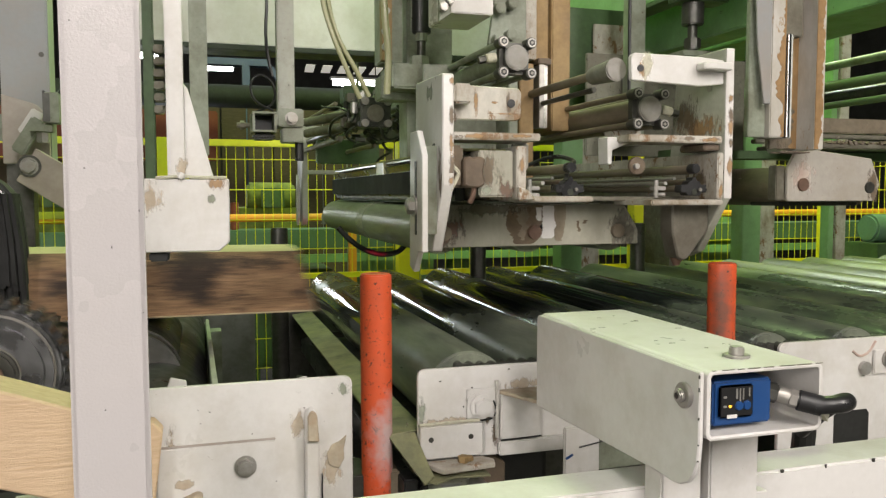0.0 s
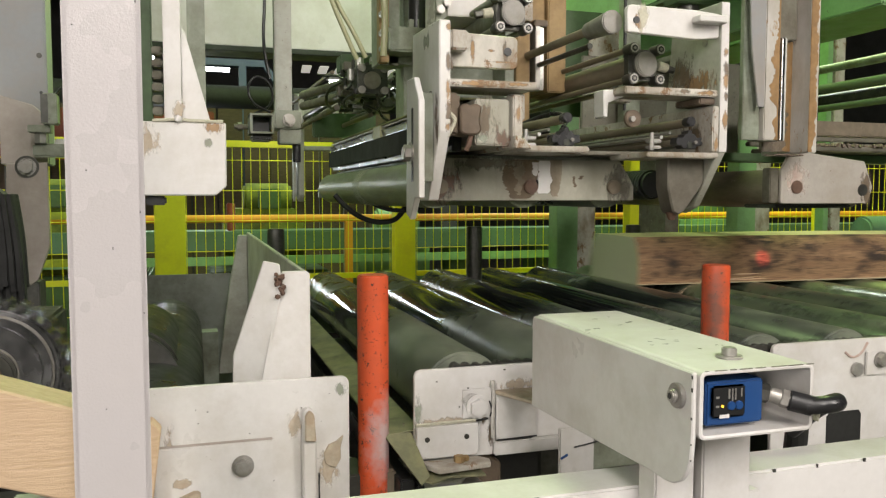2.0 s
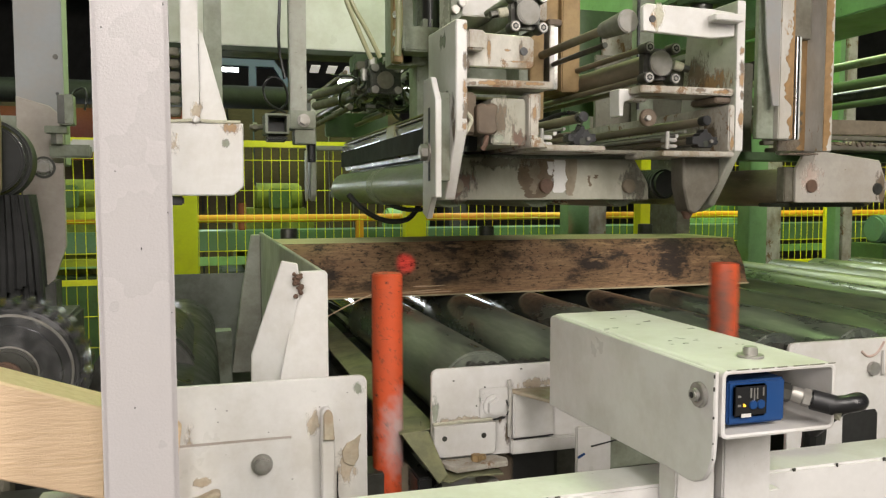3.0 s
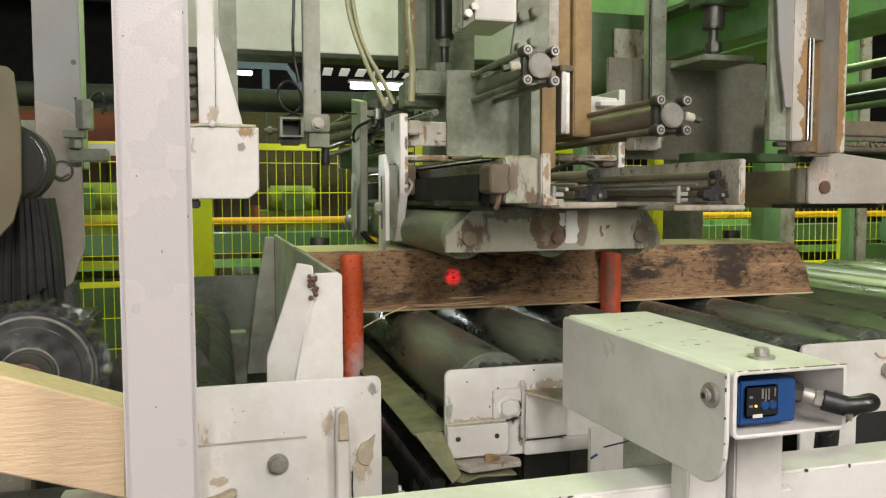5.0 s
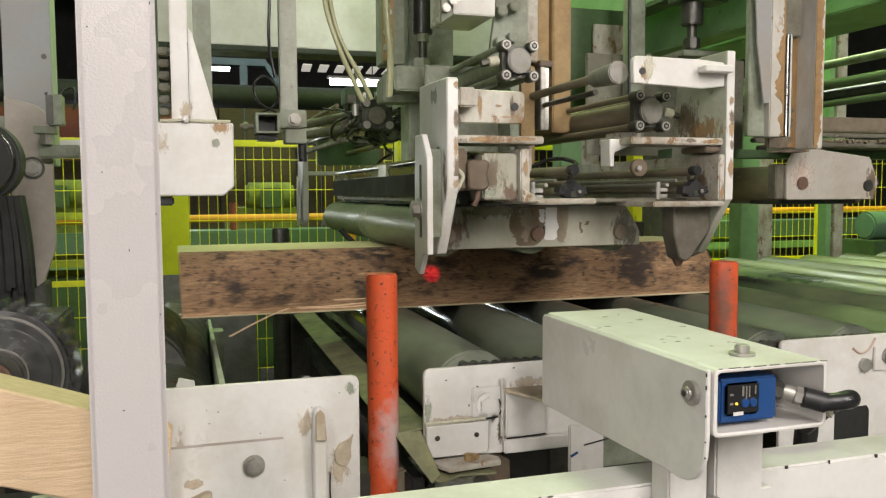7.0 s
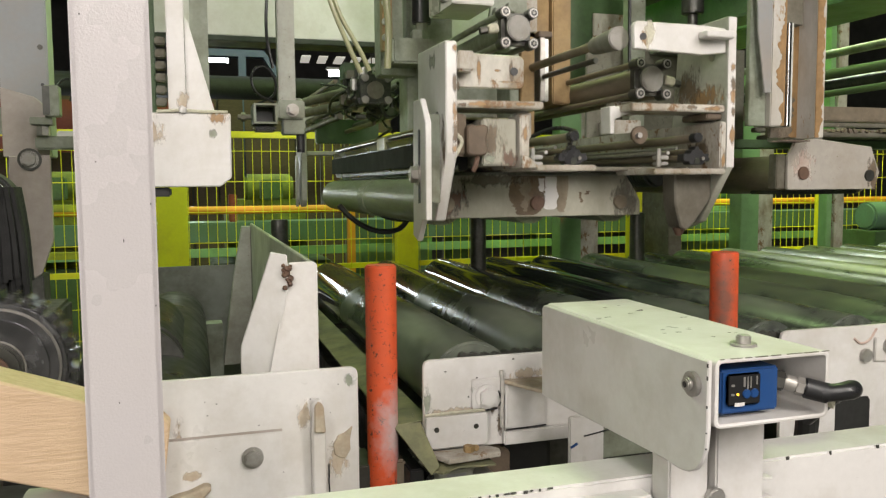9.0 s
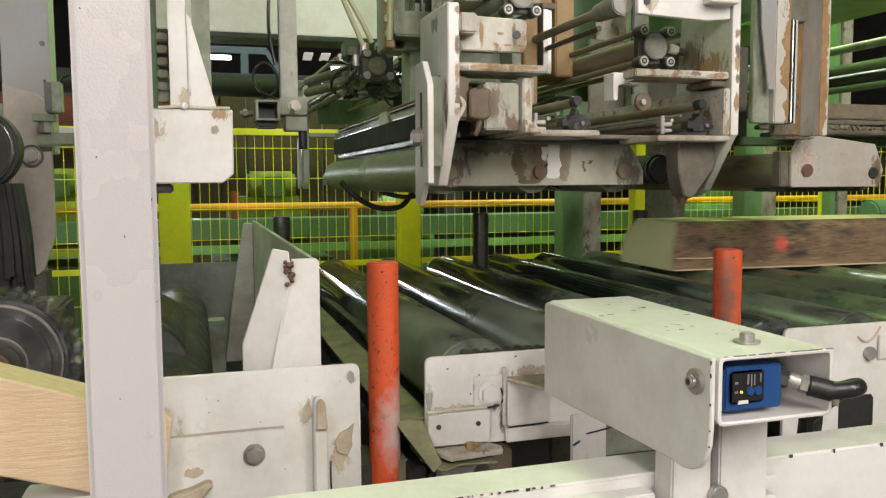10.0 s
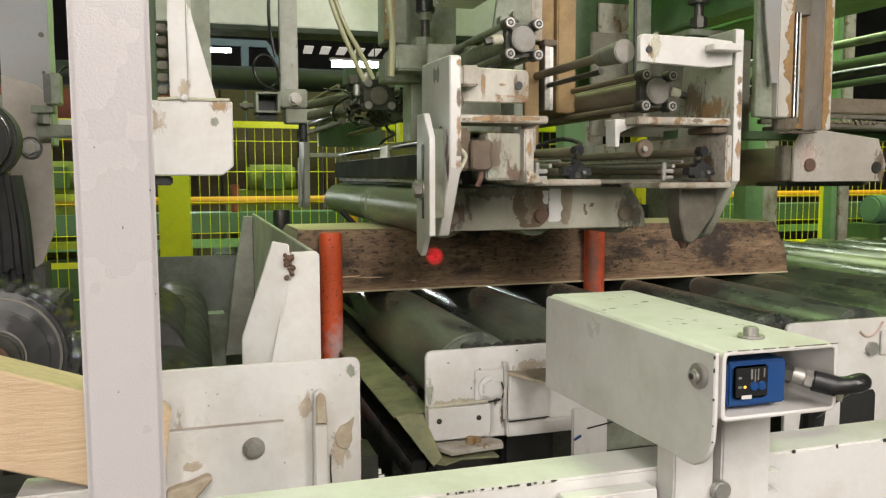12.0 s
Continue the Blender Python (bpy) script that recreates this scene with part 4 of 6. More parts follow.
band(1.9497, 0.792, 0.872, 1.460, 1.563, SOOT, front_plate, 41, rag=0.012)
band(1.9495, 0.815, 0.845, 1.470, 1.560, DUSTY, front_plate, 42, rag=0.010)
band(1.9497, 0.880, 0.918, 1.474, 1.560, WHITE, front_plate, 43, rag=0.008)
band(1.9495, 0.868, 0.884, 1.520, 1.556, WHITE, front_plate, 44, rag=0.005)
band(1.9493, 0.921, 0.946, 1.466, 1.563, DUSTY, front_plate, 45, rag=0.005)
band(1.9497, 0.985, 0.993, 1.490, 1.520, SOOT, front_plate, 46, rag=0.004)
band(1.9497, 1.000, 1.014, 1.512, 1.522, SOOT, front_plate, 47, rag=0.004)
# grime films; the left and upper ones also paint in shade below the tray
patch("y", 1.9488, 0.615, 1.500, 0.11, 0.09, RUSTDOT, front_plate, 48, 1.1)
patch("y", 1.9488, 1.12, 1.50, 0.10, 0.09, GRIME, front_plate, 49, 1.2)
patch("y", 1.9486, 0.74, 1.555, 0.22, 0.03, GRIME, front_plate, 50, 1.4)
ringm = bmesh.new()
for i in range(9):
    y = 2.70 + i * 0.012
    rod((0.610, y, 1.498), (0.610, y + 0.008, 1.498), 0.0652, 36, bm=ringm)
part("knurled_band", ringm, PRESSR, press_rollers[0])
part("tie_plate", box(0.63, 1.118, 1.966, 2.20, 1.5655, 1.573, 0.002), GREYP, carriage)
part("tie_plate", box(0.63, 1.15, 2.22, 3.62, 1.5655, 1.573, 0.002), DGREEN, carriage)

# tray of the slides: two long walls, floor flanges
left_wall = part("slide_wall", box(0.720, 0.744, 1.73, 3.60, 1.578, 1.702, 0.003), WORN, carriage)
beam_l = part("slide_beam", box(0.632, 0.718, 1.745, 3.60, 1.585, 1.692, 0.004), STAIN, carriage)
part("dust_ledge", box(0.592, 0.718, 1.79, 3.5, 1.6935, 1.6985, 0.002), LIMEDUST, beam_l)
patch("y", 1.7442, 0.655, 1.645, 0.07, 0.11, SOOT, beam_l, 74, 1.1)
patch("y", 1.7438, 0.70, 1.60, 0.05, 0.04, RUSTDOT, beam_l, 77, 1.1)
patch("y", 1.7440, 0.65, 1.60, 0.04, 0.03, GREYP, beam_l, 76)
right_wall = part("slide_wall", box(1.262, 1.280, 1.73, 3.60, 1.578, 1.694, 0.003), WORN, carriage)
patch("y", 1.7295, 1.271, 1.60, 0.014, 0.04, OCHRE, right_wall, 71)
patch("y", 1.7295, 0.732, 1.67, 0.02, 0.05, OCHRE, left_wall, 72, 1.5)
patch("x", 1.2615, 1.82, 1.63, 0.13, 0.05, SOOT, right_wall, 73, 1.4)
part("floor_flange", box(0.745, 0.918, 1.73, 1.92, 1.572, 1.586, 0.003), WORN, carriage)
part("floor_flange", box(1.075, 1.281, 1.73, 1.92, 1.563, 1.577, 0.003), WORN, carriage)
part("tray_floor", box(0.745, 1.261, 1.86, 3.60, 1.574, 1.584, 0.002), GRIME, carriage)
part("wall_foot", prism([(0.719, 1.577), (0.763, 1.577), (0.744, 1.600), (0.719, 1.61)], "y", 1.715, 1.729, 0.003), WORN, left_wall)
# linear rail with its rusty end stop
rail = part("linear_rail", prism([(0.594, 1.628), (0.631, 1.622), (0.631, 1.686), (0.594, 1.680), (0.600, 1.66), (0.600, 1.648)], "y", 1.80, 3.58, 0.002), BLACKRAIL, carriage)
# plate added only to hide the bright reflection low on the rail
part("rail_skirt", box(0.588, 0.5925, 1.81, 3.57, 1.590, 1.655, 0.001), mat("matt_black_skirt", (0.012, 0.013, 0.012), 0.9), rail)
part("rail_web", box(0.606, 0.630, 1.84, 3.57, 1.575, 1.622, 0.002), BLACK, rail)
part("rail_top", box(0.598, 0.628, 1.82, 3.56, 1.687, 1.692, 0.001), RAIL, rail)
part("green_tape", box(0.590, 0.634, 2.55, 2.66, 1.62, 1.6935, 0.001), HOSE, rail)
stop = part("end_stop", prism([(0.588, 1.612), (0.600, 1.606), (0.628, 1.606), (0.640, 1.616), (0.634, 1.64), (0.640, 1.672), (0.624, 1.678), (0.612, 1.672), (0.600, 1.678), (0.588, 1.670)],
                            "y", 1.72, 1.80, 0.004), BROWN, carriage)
part("lower_rail", box(0.60, 0.632, 1.85, 3.58, 1.588, 1.612, 0.003), BLACK, carriage)
part("drip", sweep([(0.618, 1.735, 1.61), (0.612, 1.73, 1.585), (0.606, 1.735, 1.572)], 0.006, 6), RUSTDOT, stop)
# thin cylinders with star knobs in the tray
for x, z in ((0.862, 1.652), (1.203, 1.652)):
    cyl = part("slim_cylinder", rod((x, 1.76, z), (x, 3.2, z), 0.0115, 18, bevel=0.002), DUSTY, carriage)
    part("end_nut", rod((x, 1.735, z + 0.002), (x, 1.762, z + 0.002), 0.0125, 16, bevel=0.002), BLACK, cyl)
    for dz, dx, rr, mm in ((-0.022, -0.02, 0.004, STEEL), (-0.030, 0.03, 0.0075, DUSTY), (-0.034, -0.045, 0.005, STEEL), (-0.048, -0.012, 0.008, DUSTY), (-0.052, 0.04, 0.005, CAST)):
        part("guide_rod", rod((x + dx, 1.80, z + dz), (x + dx, 3.2, z + dz), rr, 12), mm, cyl)
    cross = [(-0.043, 0.006), (-0.022, 0.006), (-0.016, 0.017), (-0.008, 0.017), (-0.004, 0.028), (0.006, 0.028), (0.009, 0.017), (0.018, 0.017), (0.024, 0.006), (0.043, 0.006),
             (0.040, -0.003), (0.046, -0.008), (0.040, -0.017), (0.026, -0.017), (0.022, -0.026), (-0.022, -0.026), (-0.028, -0.017), (-0.042, -0.017), (-0.046, -0.010)]
    part("valve_block", prism([(x + p * 0.85, z - 0.043 + q * 0.85) for p, q in cross], "y", 1.742, 1.772, 0.0015), BLACK, cyl)
    part("valve_bore", rod((x, 1.7405, z - 0.056), (x, 1.7425, z - 0.056), 0.008, 16), OILY, cyl)
    part("valve_screw", rod((x + 0.012, 1.732, z - 0.05), (x + 0.012, 1.737, z - 0.05), 0.0045, 12), CAST, cyl)
    part("clevis", box(x - 0.105, x - 0.072, 1.755, 1.78, z - 0.052, z - 0.042, 0.002), STEEL, cyl)
    part("clevis", box(x - 0.105, x - 0.072, 1.755, 1.78, z - 0.066, z - 0.058, 0.002), STEEL, cyl)
    part("clevis_pin", rod((x - 0.098, 1.76, z - 0.07), (x - 0.098, 1.76, z - 0.026), 0.006, 12), STEEL, cyl)
part("hose_loop", sweep([(0.90, 1.84, 1.64), (0.94, 1.9, 1.665), (0.98, 1.95, 1.68), (0.96, 2.05, 1.70), (0.9, 2.1, 1.67)], 0.006, 8), BLACK, carriage)

# air cylinders lying over the tray
def air_cylinder(x, y, z, y1, fitting_side, skin):
    c = part("air_cylinder", rod((x, y + 0.03, z), (x, y1, z), 0.033, 30), skin, carriage)
    s = 0.041
    head = box(x - s, x + s, y + 0.004, y + 0.05, z - s, z + s, 0.012)
    part("head_block", head, DSTEEL, c)
    part("end_disc", rod((x, y - 0.008, z), (x, y + 0.006, z), 0.033, 32, bevel=0.003), CAST, c)
    part("end_ring", rod((x, y - 0.0095, z), (x, y - 0.006, z), 0.027, 32, bevel=0.001), CAST, c)
    for dx in (-1, 1):
        for dz in (-1, 1):
            a, b = x + dx * 0.039, z + dz * 0.039
            n = part("tie_nut", rod((a, y - 0.012, b), (a, y + 0.03, b), 0.0145, 20, bevel=0.003), DSTEEL, c)
            part("lip", rod((a, y - 0.0128, b), (a, y - 0.0115, b), 0.0118, 20), STEEL, n)
            part("socket", rod((a, y - 0.0136, b), (a, y - 0.011, b), 0.0088, 6), BLACK, n)
            part("pip", rod((a, y - 0.0142, b), (a, y - 0.0130, b), 0.004, 8), CAST, n)
            part("tie_rod", rod((a, y + 0.03, b), (a, y1, b), 0.0085, 14), skin, c)
    f = fitting_side
    part("fitting", rod((x + f * 0.05, y + 0.02, z + 0.002), (x + f * 0.078, y + 0.02, z - 0.004), 0.013, 14, bevel=0.002), DUST, c)
    part("fitting_nut", rod((x + f * 0.076, y + 0.02, z - 0.003), (x + f * 0.098, y + 0.02, z - 0.008), 0.010, 6), DSTEEL, c)
    return c


cyl_l = air_cylinder(0.815, 1.97, 1.945, 3.25, -1, GREYP)
part("dust_ridge", box(0.77, 0.80, 2.05, 3.1, 1.985, 1.993, 0.003), DUST, cyl_l)
cyl_r = air_cylinder(1.150, 1.87, 1.813, 2.9, 1, DUSTY)
part("cylinder_foot", box(1.115, 1.19, 2.0, 2.05, 1.73, 1.768, 0.003), WORN, carriage)
part("cross_bar", box(0.60, 0.72, 2.62, 2.72, 1.905, 1.985, 0.004), GREYP, carriage)
part("mount_block", box(0.615, 0.80, 2.52, 2.70, 1.93, 2.01, 0.006), GREYP, carriage)
part("lift_rod", rod((0.722, 2.56, 2.0), (0.722, 2.56, 2.5), 0.014, 20), DSTEEL, carriage)
part("lift_nut", rod((0.715, 2.56, 2.0), (0.715, 2.56, 2.04), 0.032, 6, bevel=0.003), GREYP, carriage)

# manifold with fittings behind the first clamp
manifold = part("valve_manifold", box(0.49, 0.585, 2.42, 2.52, 1.78, 1.87, 0.004), OILY, carriage)
for dx, dz in ((0.012, 0.012), (0.083, 0.012), (0.012, 0.078), (0.083, 0.078)):
    part("screw", rod((0.49 + dx, 2.408, 1.78 + dz), (0.49 + dx, 2.421, 1.78 + dz), 0.012, 14), CAST, manifold)
part("bore", rod((0.535, 2.412, 1.822), (0.535, 2.421, 1.822), 0.027, 24, bevel=0.002), GRIME, manifold)
for x, z in ((0.505, 1.872), (0.50, 1.865), (0.475, 1.835), (0.545, 1.875)):
    part("elbow_fitting", rod((x, 2.45, z - 0.012), (x, 2.45, z + 0.022), 0.011, 10, bevel=0.002), STEEL, manifold)
for z in (1.80, 1.84):
    part("side_cylinder", rod((0.40, 3.0, z), (0.52, 2.53, z), 0.016, 18, bevel=0.003), GRIME, manifold)

rm = random.Random(21)
for x, z, r, m in ((0.44, 1.865, 0.007, DUSTY), (0.475, 1.795, 0.012, DSTEEL), (0.455, 1.755, 0.010, GRIME), (0.555, 1.895, 0.009, DSTEEL),
                   (0.60, 1.755, 0.013, DSTEEL), (0.565, 1.735, 0.008, DUSTY), (0.635, 1.80, 0.010, GRIME), (0.66, 1.86, 0.013, DSTEEL)):
    part("side_pipe", rod((x, 2.56 + 2.2 * r, z), (x - 0.02, 3.5, z), r, 16, bevel=0.002), m, manifold)
for i in range(44):
    x, y, z, r = rm.uniform(0.46, 0.66), rm.uniform(2.43, 2.62), rm.uniform(1.74, 1.875), rm.uniform(0.005, 0.012)
    d = rm.choice(((0, -0.03, 0), (0.03, 0, 0), (0, 0, 0.03), (-0.02, -0.02, 0.01)))
    part("fitting", rod((x, y, z), (x + d[0], y + d[1], z + d[2]), r, rm.choice((6, 10, 12)), bevel=0.001), rm.choice((OILY, OILY, OILY, GRIME, CAST, BLACK)), manifold)
for i in range(16):
    x, y, z = rm.uniform(0.46, 0.62), rm.uniform(2.42, 2.55), rm.uniform(1.74, 1.85)
    q = [(x, y, z)]
    for k in range(4):
        x, y, z = x + rm.uniform(-0.035, 0.045), y + rm.uniform(0.0, 0.06), z + rm.uniform(-0.04, 0.035)
        q.append((x, y, z))
    part("loose_hose", sweep(q, rm.uniform(0.003, 0.005), 7), rm.choice((BLACK, BLACK, OILY)), manifold)
for i in range(8):
    x, z = rm.uniform(0.43, 0.60), rm.uniform(1.74, 1.90)
    part("valve", box(x, x + rm.uniform(0.02, 0.05), 2.56, 2.60, z, z + rm.uniform(0.02, 0.04), 0.003), rm.choice((DSTEEL, GRIME, GREYP)), manifold)
part("rod_eye", rod((0.535, 2.90, 1.868), (0.535, 2.95, 1.868), 0.024, 22, bevel=0.004), GRIME, manifold)
part("valve_row", box(0.47, 0.59, 2.60, 2.68, 1.87, 1.93, 0.006), DGREEN, manifold)
part("back_plate", box(0.44, 0.68, 3.02, 3.05, 1.69, 1.78, 0.004), DGREEN, manifold)
for pts, r in (([(0.52, 2.44, 1.86), (0.50, 2.5, 1.885), (0.53, 2.6, 1.89), (0.57, 2.62, 1.87)], 0.006),
               ([(0.53, 2.43, 1.86), (0.55, 2.46, 1.90), (0.58, 2.5, 1.90), (0.60, 2.55, 1.87)], 0.006),
               ([(0.45, 2.44, 1.82), (0.41, 2.5, 1.80), (0.42, 2.6, 1.76), (0.48, 2.7, 1.76)], 0.005),
               ([(0.55, 2.42, 1.78), (0.57, 2.45, 1.745), (0.62, 2.5, 1.75), (0.66, 2.6, 1.79)], 0.005)):
    part("loose_hose", sweep(pts, r, 8), OILY, manifold)
manifold.location, manifold.scale = (0.18, 0.415, -0.01), (1.18, 1.18, 1.18)
# front clamps sliding on the rails
left_clamp = part("clamp_plate", prism([(1.70, 1.853), (1.705, 1.857), (1.925, 1.862), (1.93, 1.60), (1.865, 1.457), (1.79, 1.457), (1.70, 1.612)], "x", 0.531, 0.558, 0.003),
                  WHITE, carriage, "grey-white clamp plate with rusty edge", base=(0.53, 1.70, 1.66))
part("lug_plate", prism([(0.559, 1.760), (0.722, 1.760), (0.732, 1.768), (0.732, 1.826), (0.724, 1.834), (0.559, 1.838)], "y", 1.735, 1.752, 0.002), WORN, left_clamp)
part("lug_hole", rod((0.706, 1.732, 1.799), (0.706, 1.736, 1.799), 0.0095, 20), BLACK, left_clamp)
part("lug_stub", box(0.559, 0.600, 1.70, 1.734, 1.792, 1.836, 0.004), WORN, left_clamp)
part("shelf", box(0.559, 0.775, 1.72, 1.86, 1.714, 1.731, 0.003), WORN, left_clamp)
part("slide_block", box(0.559, 0.592, 1.735, 1.86, 1.606, 1.702, 0.006), SOOT, left_clamp)
part("hanger", box(0.735, 0.775, 1.79, 1.81, 1.65, 1.713, 0.003), WORN, left_clamp)
finger = part("slotted_finger", prism([(1.700, 1.678), (1.742, 1.733), (1.80, 1.733), (1.81, 1.425), (1.775, 1.413), (1.735, 1.463), (1.700, 1.463)], "x", 0.484, 0.498, 0.002), WHITE, left_clamp)
part("slot", prism([(1.745, 1.50), (1.757, 1.50), (1.757, 1.665), (1.745, 1.665)], "x", 0.482, 0.4845, 0.0005), BLACK, finger)
for seed, (x, z, w, hgt, m, d) in enumerate(((0.70, 1.795, 0.012, 0.06, SOOT, 1.0), (0.62, 1.80, 0.012, 0.07, OCHRE, 1.2), (0.665, 1.80, 0.02, 0.008, OCHRE, 1.0), (0.685, 1.775, 0.07, 0.006, OCHRE, 1.0), (0.57, 1.77, 0.02, 0.03, SOOT, 1.5))):
    patch("y", 1.7345, x, z, w, hgt, m, left_clamp, 80 + seed, d)
for seed, (x, z, w, hgt, m) in enumerate(((0.62, 1.722, 0.08, 0.012, OCHRE), (0.72, 1.724, 0.07, 0.010, OCHRE), (0.575, 1.72, 0.03, 0.014, SOOT))):
    patch("y", 1.7195, x, z, w, hgt, m, left_clamp, 90 + seed)
for seed, (z, hgt, m) in enumerate(((1.84, 0.02, OCHRE), (1.76, 0.05, SOOT), (1.70, 0.07, OCHRE), (1.65, 0.06, SOOT), (1.62, 0.03, OCHRE))):
    patch("y", 1.6995, 0.552, z, 0.014, hgt, m, left_clamp, 100 + seed)
patch("x", 0.5305, 1.72, 1.64, 0.03, 0.10, SOOT, left_clamp, 107, 1.3)
patch("x", 0.5305, 1.80, 1.83, 0.06, 0.03, GREYP, left_clamp, 108, 1.6)
bolt(0.484, 1.762, 1.565, 0.019, finger, 0.014, STEEL, (-1, 0, 0))
part("spacer", box(0.498, 0.530, 1.74, 1.80, 1.50, 1.70, 0.002), GREYP, left_clamp)
for y, z in ((1.765, 1.695), (1.765, 1.605), (1.84, 1.695), (1.84, 1.605)):
    part("recess_screw", rod((0.5285, y, z), (0.5325, y, z), 0.012, 18, bevel=0.001), DSTEEL, left_clamp)
part("grease", sweep([(0.56, 1.72, 1.655), (0.575, 1.715, 1.64), (0.57, 1.72, 1.625), (0.552, 1.71, 1.60)], 0.005, 6), DUST, left_clamp)

right_clamp = part("clamp_plate", prism([(1.735, 1.955), (1.95, 1.955), (1.99, 1.58), (1.90, 1.42), (1.84, 1.44), (1.735, 1.579)], "x", 1.283, 1.306, 0.003),
                   PALE, carriage, "rust-stained white clamp plate", base=(1.29, 1.735, 1.66))
part("lug_plate", prism([(1.022, 1.866), (1.215, 1.858), (1.282, 1.866), (1.282, 1.925), (1.215, 1.93), (1.03, 1.932), (1.020, 1.924)], "y", 1.742, 1.758, 0.002), WHITE, right_clamp)
part("lug_hole", rod((1.045, 1.739, 1.895), (1.045, 1.743, 1.895), 0.0085, 20), BLACK, right_clamp)
part("lug_rib", prism([(1.20, 1.895), (1.282, 1.895), (1.282, 1.915), (1.20, 1.912)], "y", 1.705, 1.741, 0.003), WHITE, right_clamp)
part("rod_clevis", rod((1.0, 1.775, 1.895), (1.0, 1.90, 1.895), 0.029, 24, r2=0.022, bevel=0.003), CAST, right_clamp)
part("piston_rod", rod((1.0, 1.90, 1.897), (1.0, 3.1, 1.897), 0.012, 14), DUSTY, right_clamp)
part("piston_rod", rod((1.03, 1.95, 1.868), (1.03, 3.1, 1.868), 0.008, 12), DSTEEL, right_clamp)
part("clamp_edge", prism([(1.733, 1.953), (1.7345, 1.953), (1.7345, 1.58), (1.733, 1.58)], "x", 1.2835, 1.3055, 0), WHITE, right_clamp)
for seed, (z, hgt, m) in enumerate(((1.755, 0.05, OCHRE), (1.79, 0.04, SOOT), (1.83, 0.03, OCHRE), (1.66, 0.06, OCHRE), (1.72, 0.03, SOOT))):
    patch("y", 1.7320 - 0.0003 * seed, 1.298, z, 0.018, hgt, m, right_clamp, 120 + seed)
patch("y", 1.7415, 1.065, 1.905, 0.035, 0.06, DUST, right_clamp, 126, 1.2)
patch("y", 1.7410, 1.047, 1.897, 0.02, 0.03, OCHRE, right_clamp, 127, 1.5)
for seed, (x, z, w, m) in enumerate(((1.24, 1.727, 0.07, OCHRE), (1.18, 1.729, 0.04, SOOT), (1.26, 1.73, 0.03, SOOT))):
    patch("y", 1.7395, x, z, w, 0.012, m, right_clamp, 130 + seed, 1.2)
part("shelf", box(1.017, 1.282, 1.74, 1.86, 1.718, 1.736, 0.003), WORN, right_clamp)
part("shelf_angle", prism([(0.99, 1.733), (1.055, 1.733), (1.055, 1.72), (1.005, 1.70), (1.003, 1.665), (0.992, 1.665)], "y", 1.80, 1.85, 0.002), WHITE, right_clamp)
part("slide_block", box(1.235, 1.282, 1.75, 1.86, 1.700, 1.716, 0.003), BROWN, right_clamp)
patch("x", 1.2826, 1.84, 1.765, 0.20, 0.06, OCHRE, right_clamp, 135, 1.2)
patch("x", 1.2822, 1.90, 1.80, 0.12, 0.10, SOOT, right_clamp, 136, 1.2)
patch("y", 1.7392, 1.255, 1.727, 0.05, 0.016, OCHRE, right_clamp, 137)
part("cam_disc", rod((1.068, 1.785, 1.662), (1.068, 1.799, 1.662), 0.022, 28, bevel=0.002), BROWN, right_clamp)
part("cam_pin", rod((1.060, 1.772, 1.660), (1.060, 1.786, 1.660), 0.007, 14, bevel=0.001), STEEL, right_clamp)
part("dark_finger", prism([(1.172, 1.572), (1.282, 1.572), (1.282, 1.500), (1.225, 1.428), (1.208, 1.418), (1.190, 1.428), (1.174, 1.49)], "y", 1.79, 1.85, 0.004), mat("greasy_grey_finger", (0.17, 0.155, 0.125), 0.5, 0.2, grain=0.25, grain_scale=40,
     dirt=(0.08, 0.07, 0.05), dirt_amount=0.8, dirt_scale=9, bump=0.15), right_clamp)
part("finger_pin", rod((1.206, 1.82, 1.425), (1.206, 1.82, 1.405), 0.017, 16, r2=0.008), RUSTDOT, right_clamp)
for z in (1.863, 1.70):
    part("recess_screw", rod((1.2805, 1.80, z), (1.284, 1.80, z), 0.010, 16), STEEL, right_clamp)

# rear clamp facing the front ones
rear_clamp = part("clamp_plate", prism([(3.97, 1.955), (4.16, 1.985), (4.16, 1.56), (4.08, 1.45), (4.02, 1.435), (3.98, 1.47), (3.97, 1.6)], "x", 0.505, 0.533, 0.003),
                  PALE, carriage, "grey-green rear clamp plate", base=(0.50, 4.0, 1.66))
part("finger", prism([(4.00, 1.66), (4.05, 1.69), (4.07, 1.47), (4.04, 1.435), (4.00, 1.48)], "x", 0.484, 0.496, 0.002), PALE, rear_clamp)
part("lug_plate", box(0.534, 0.715, 4.03, 4.05, 1.84, 1.93, 0.003), PALE, rear_clamp)
part("shelf", box(0.534, 0.695, 3.98, 4.06, 1.69, 1.71, 0.003), PALE, rear_clamp)
part("clevis_rod", rod((0.57, 3.98, 1.84), (0.64, 3.4, 1.86), 0.012, 14), CHROME, rear_clamp)

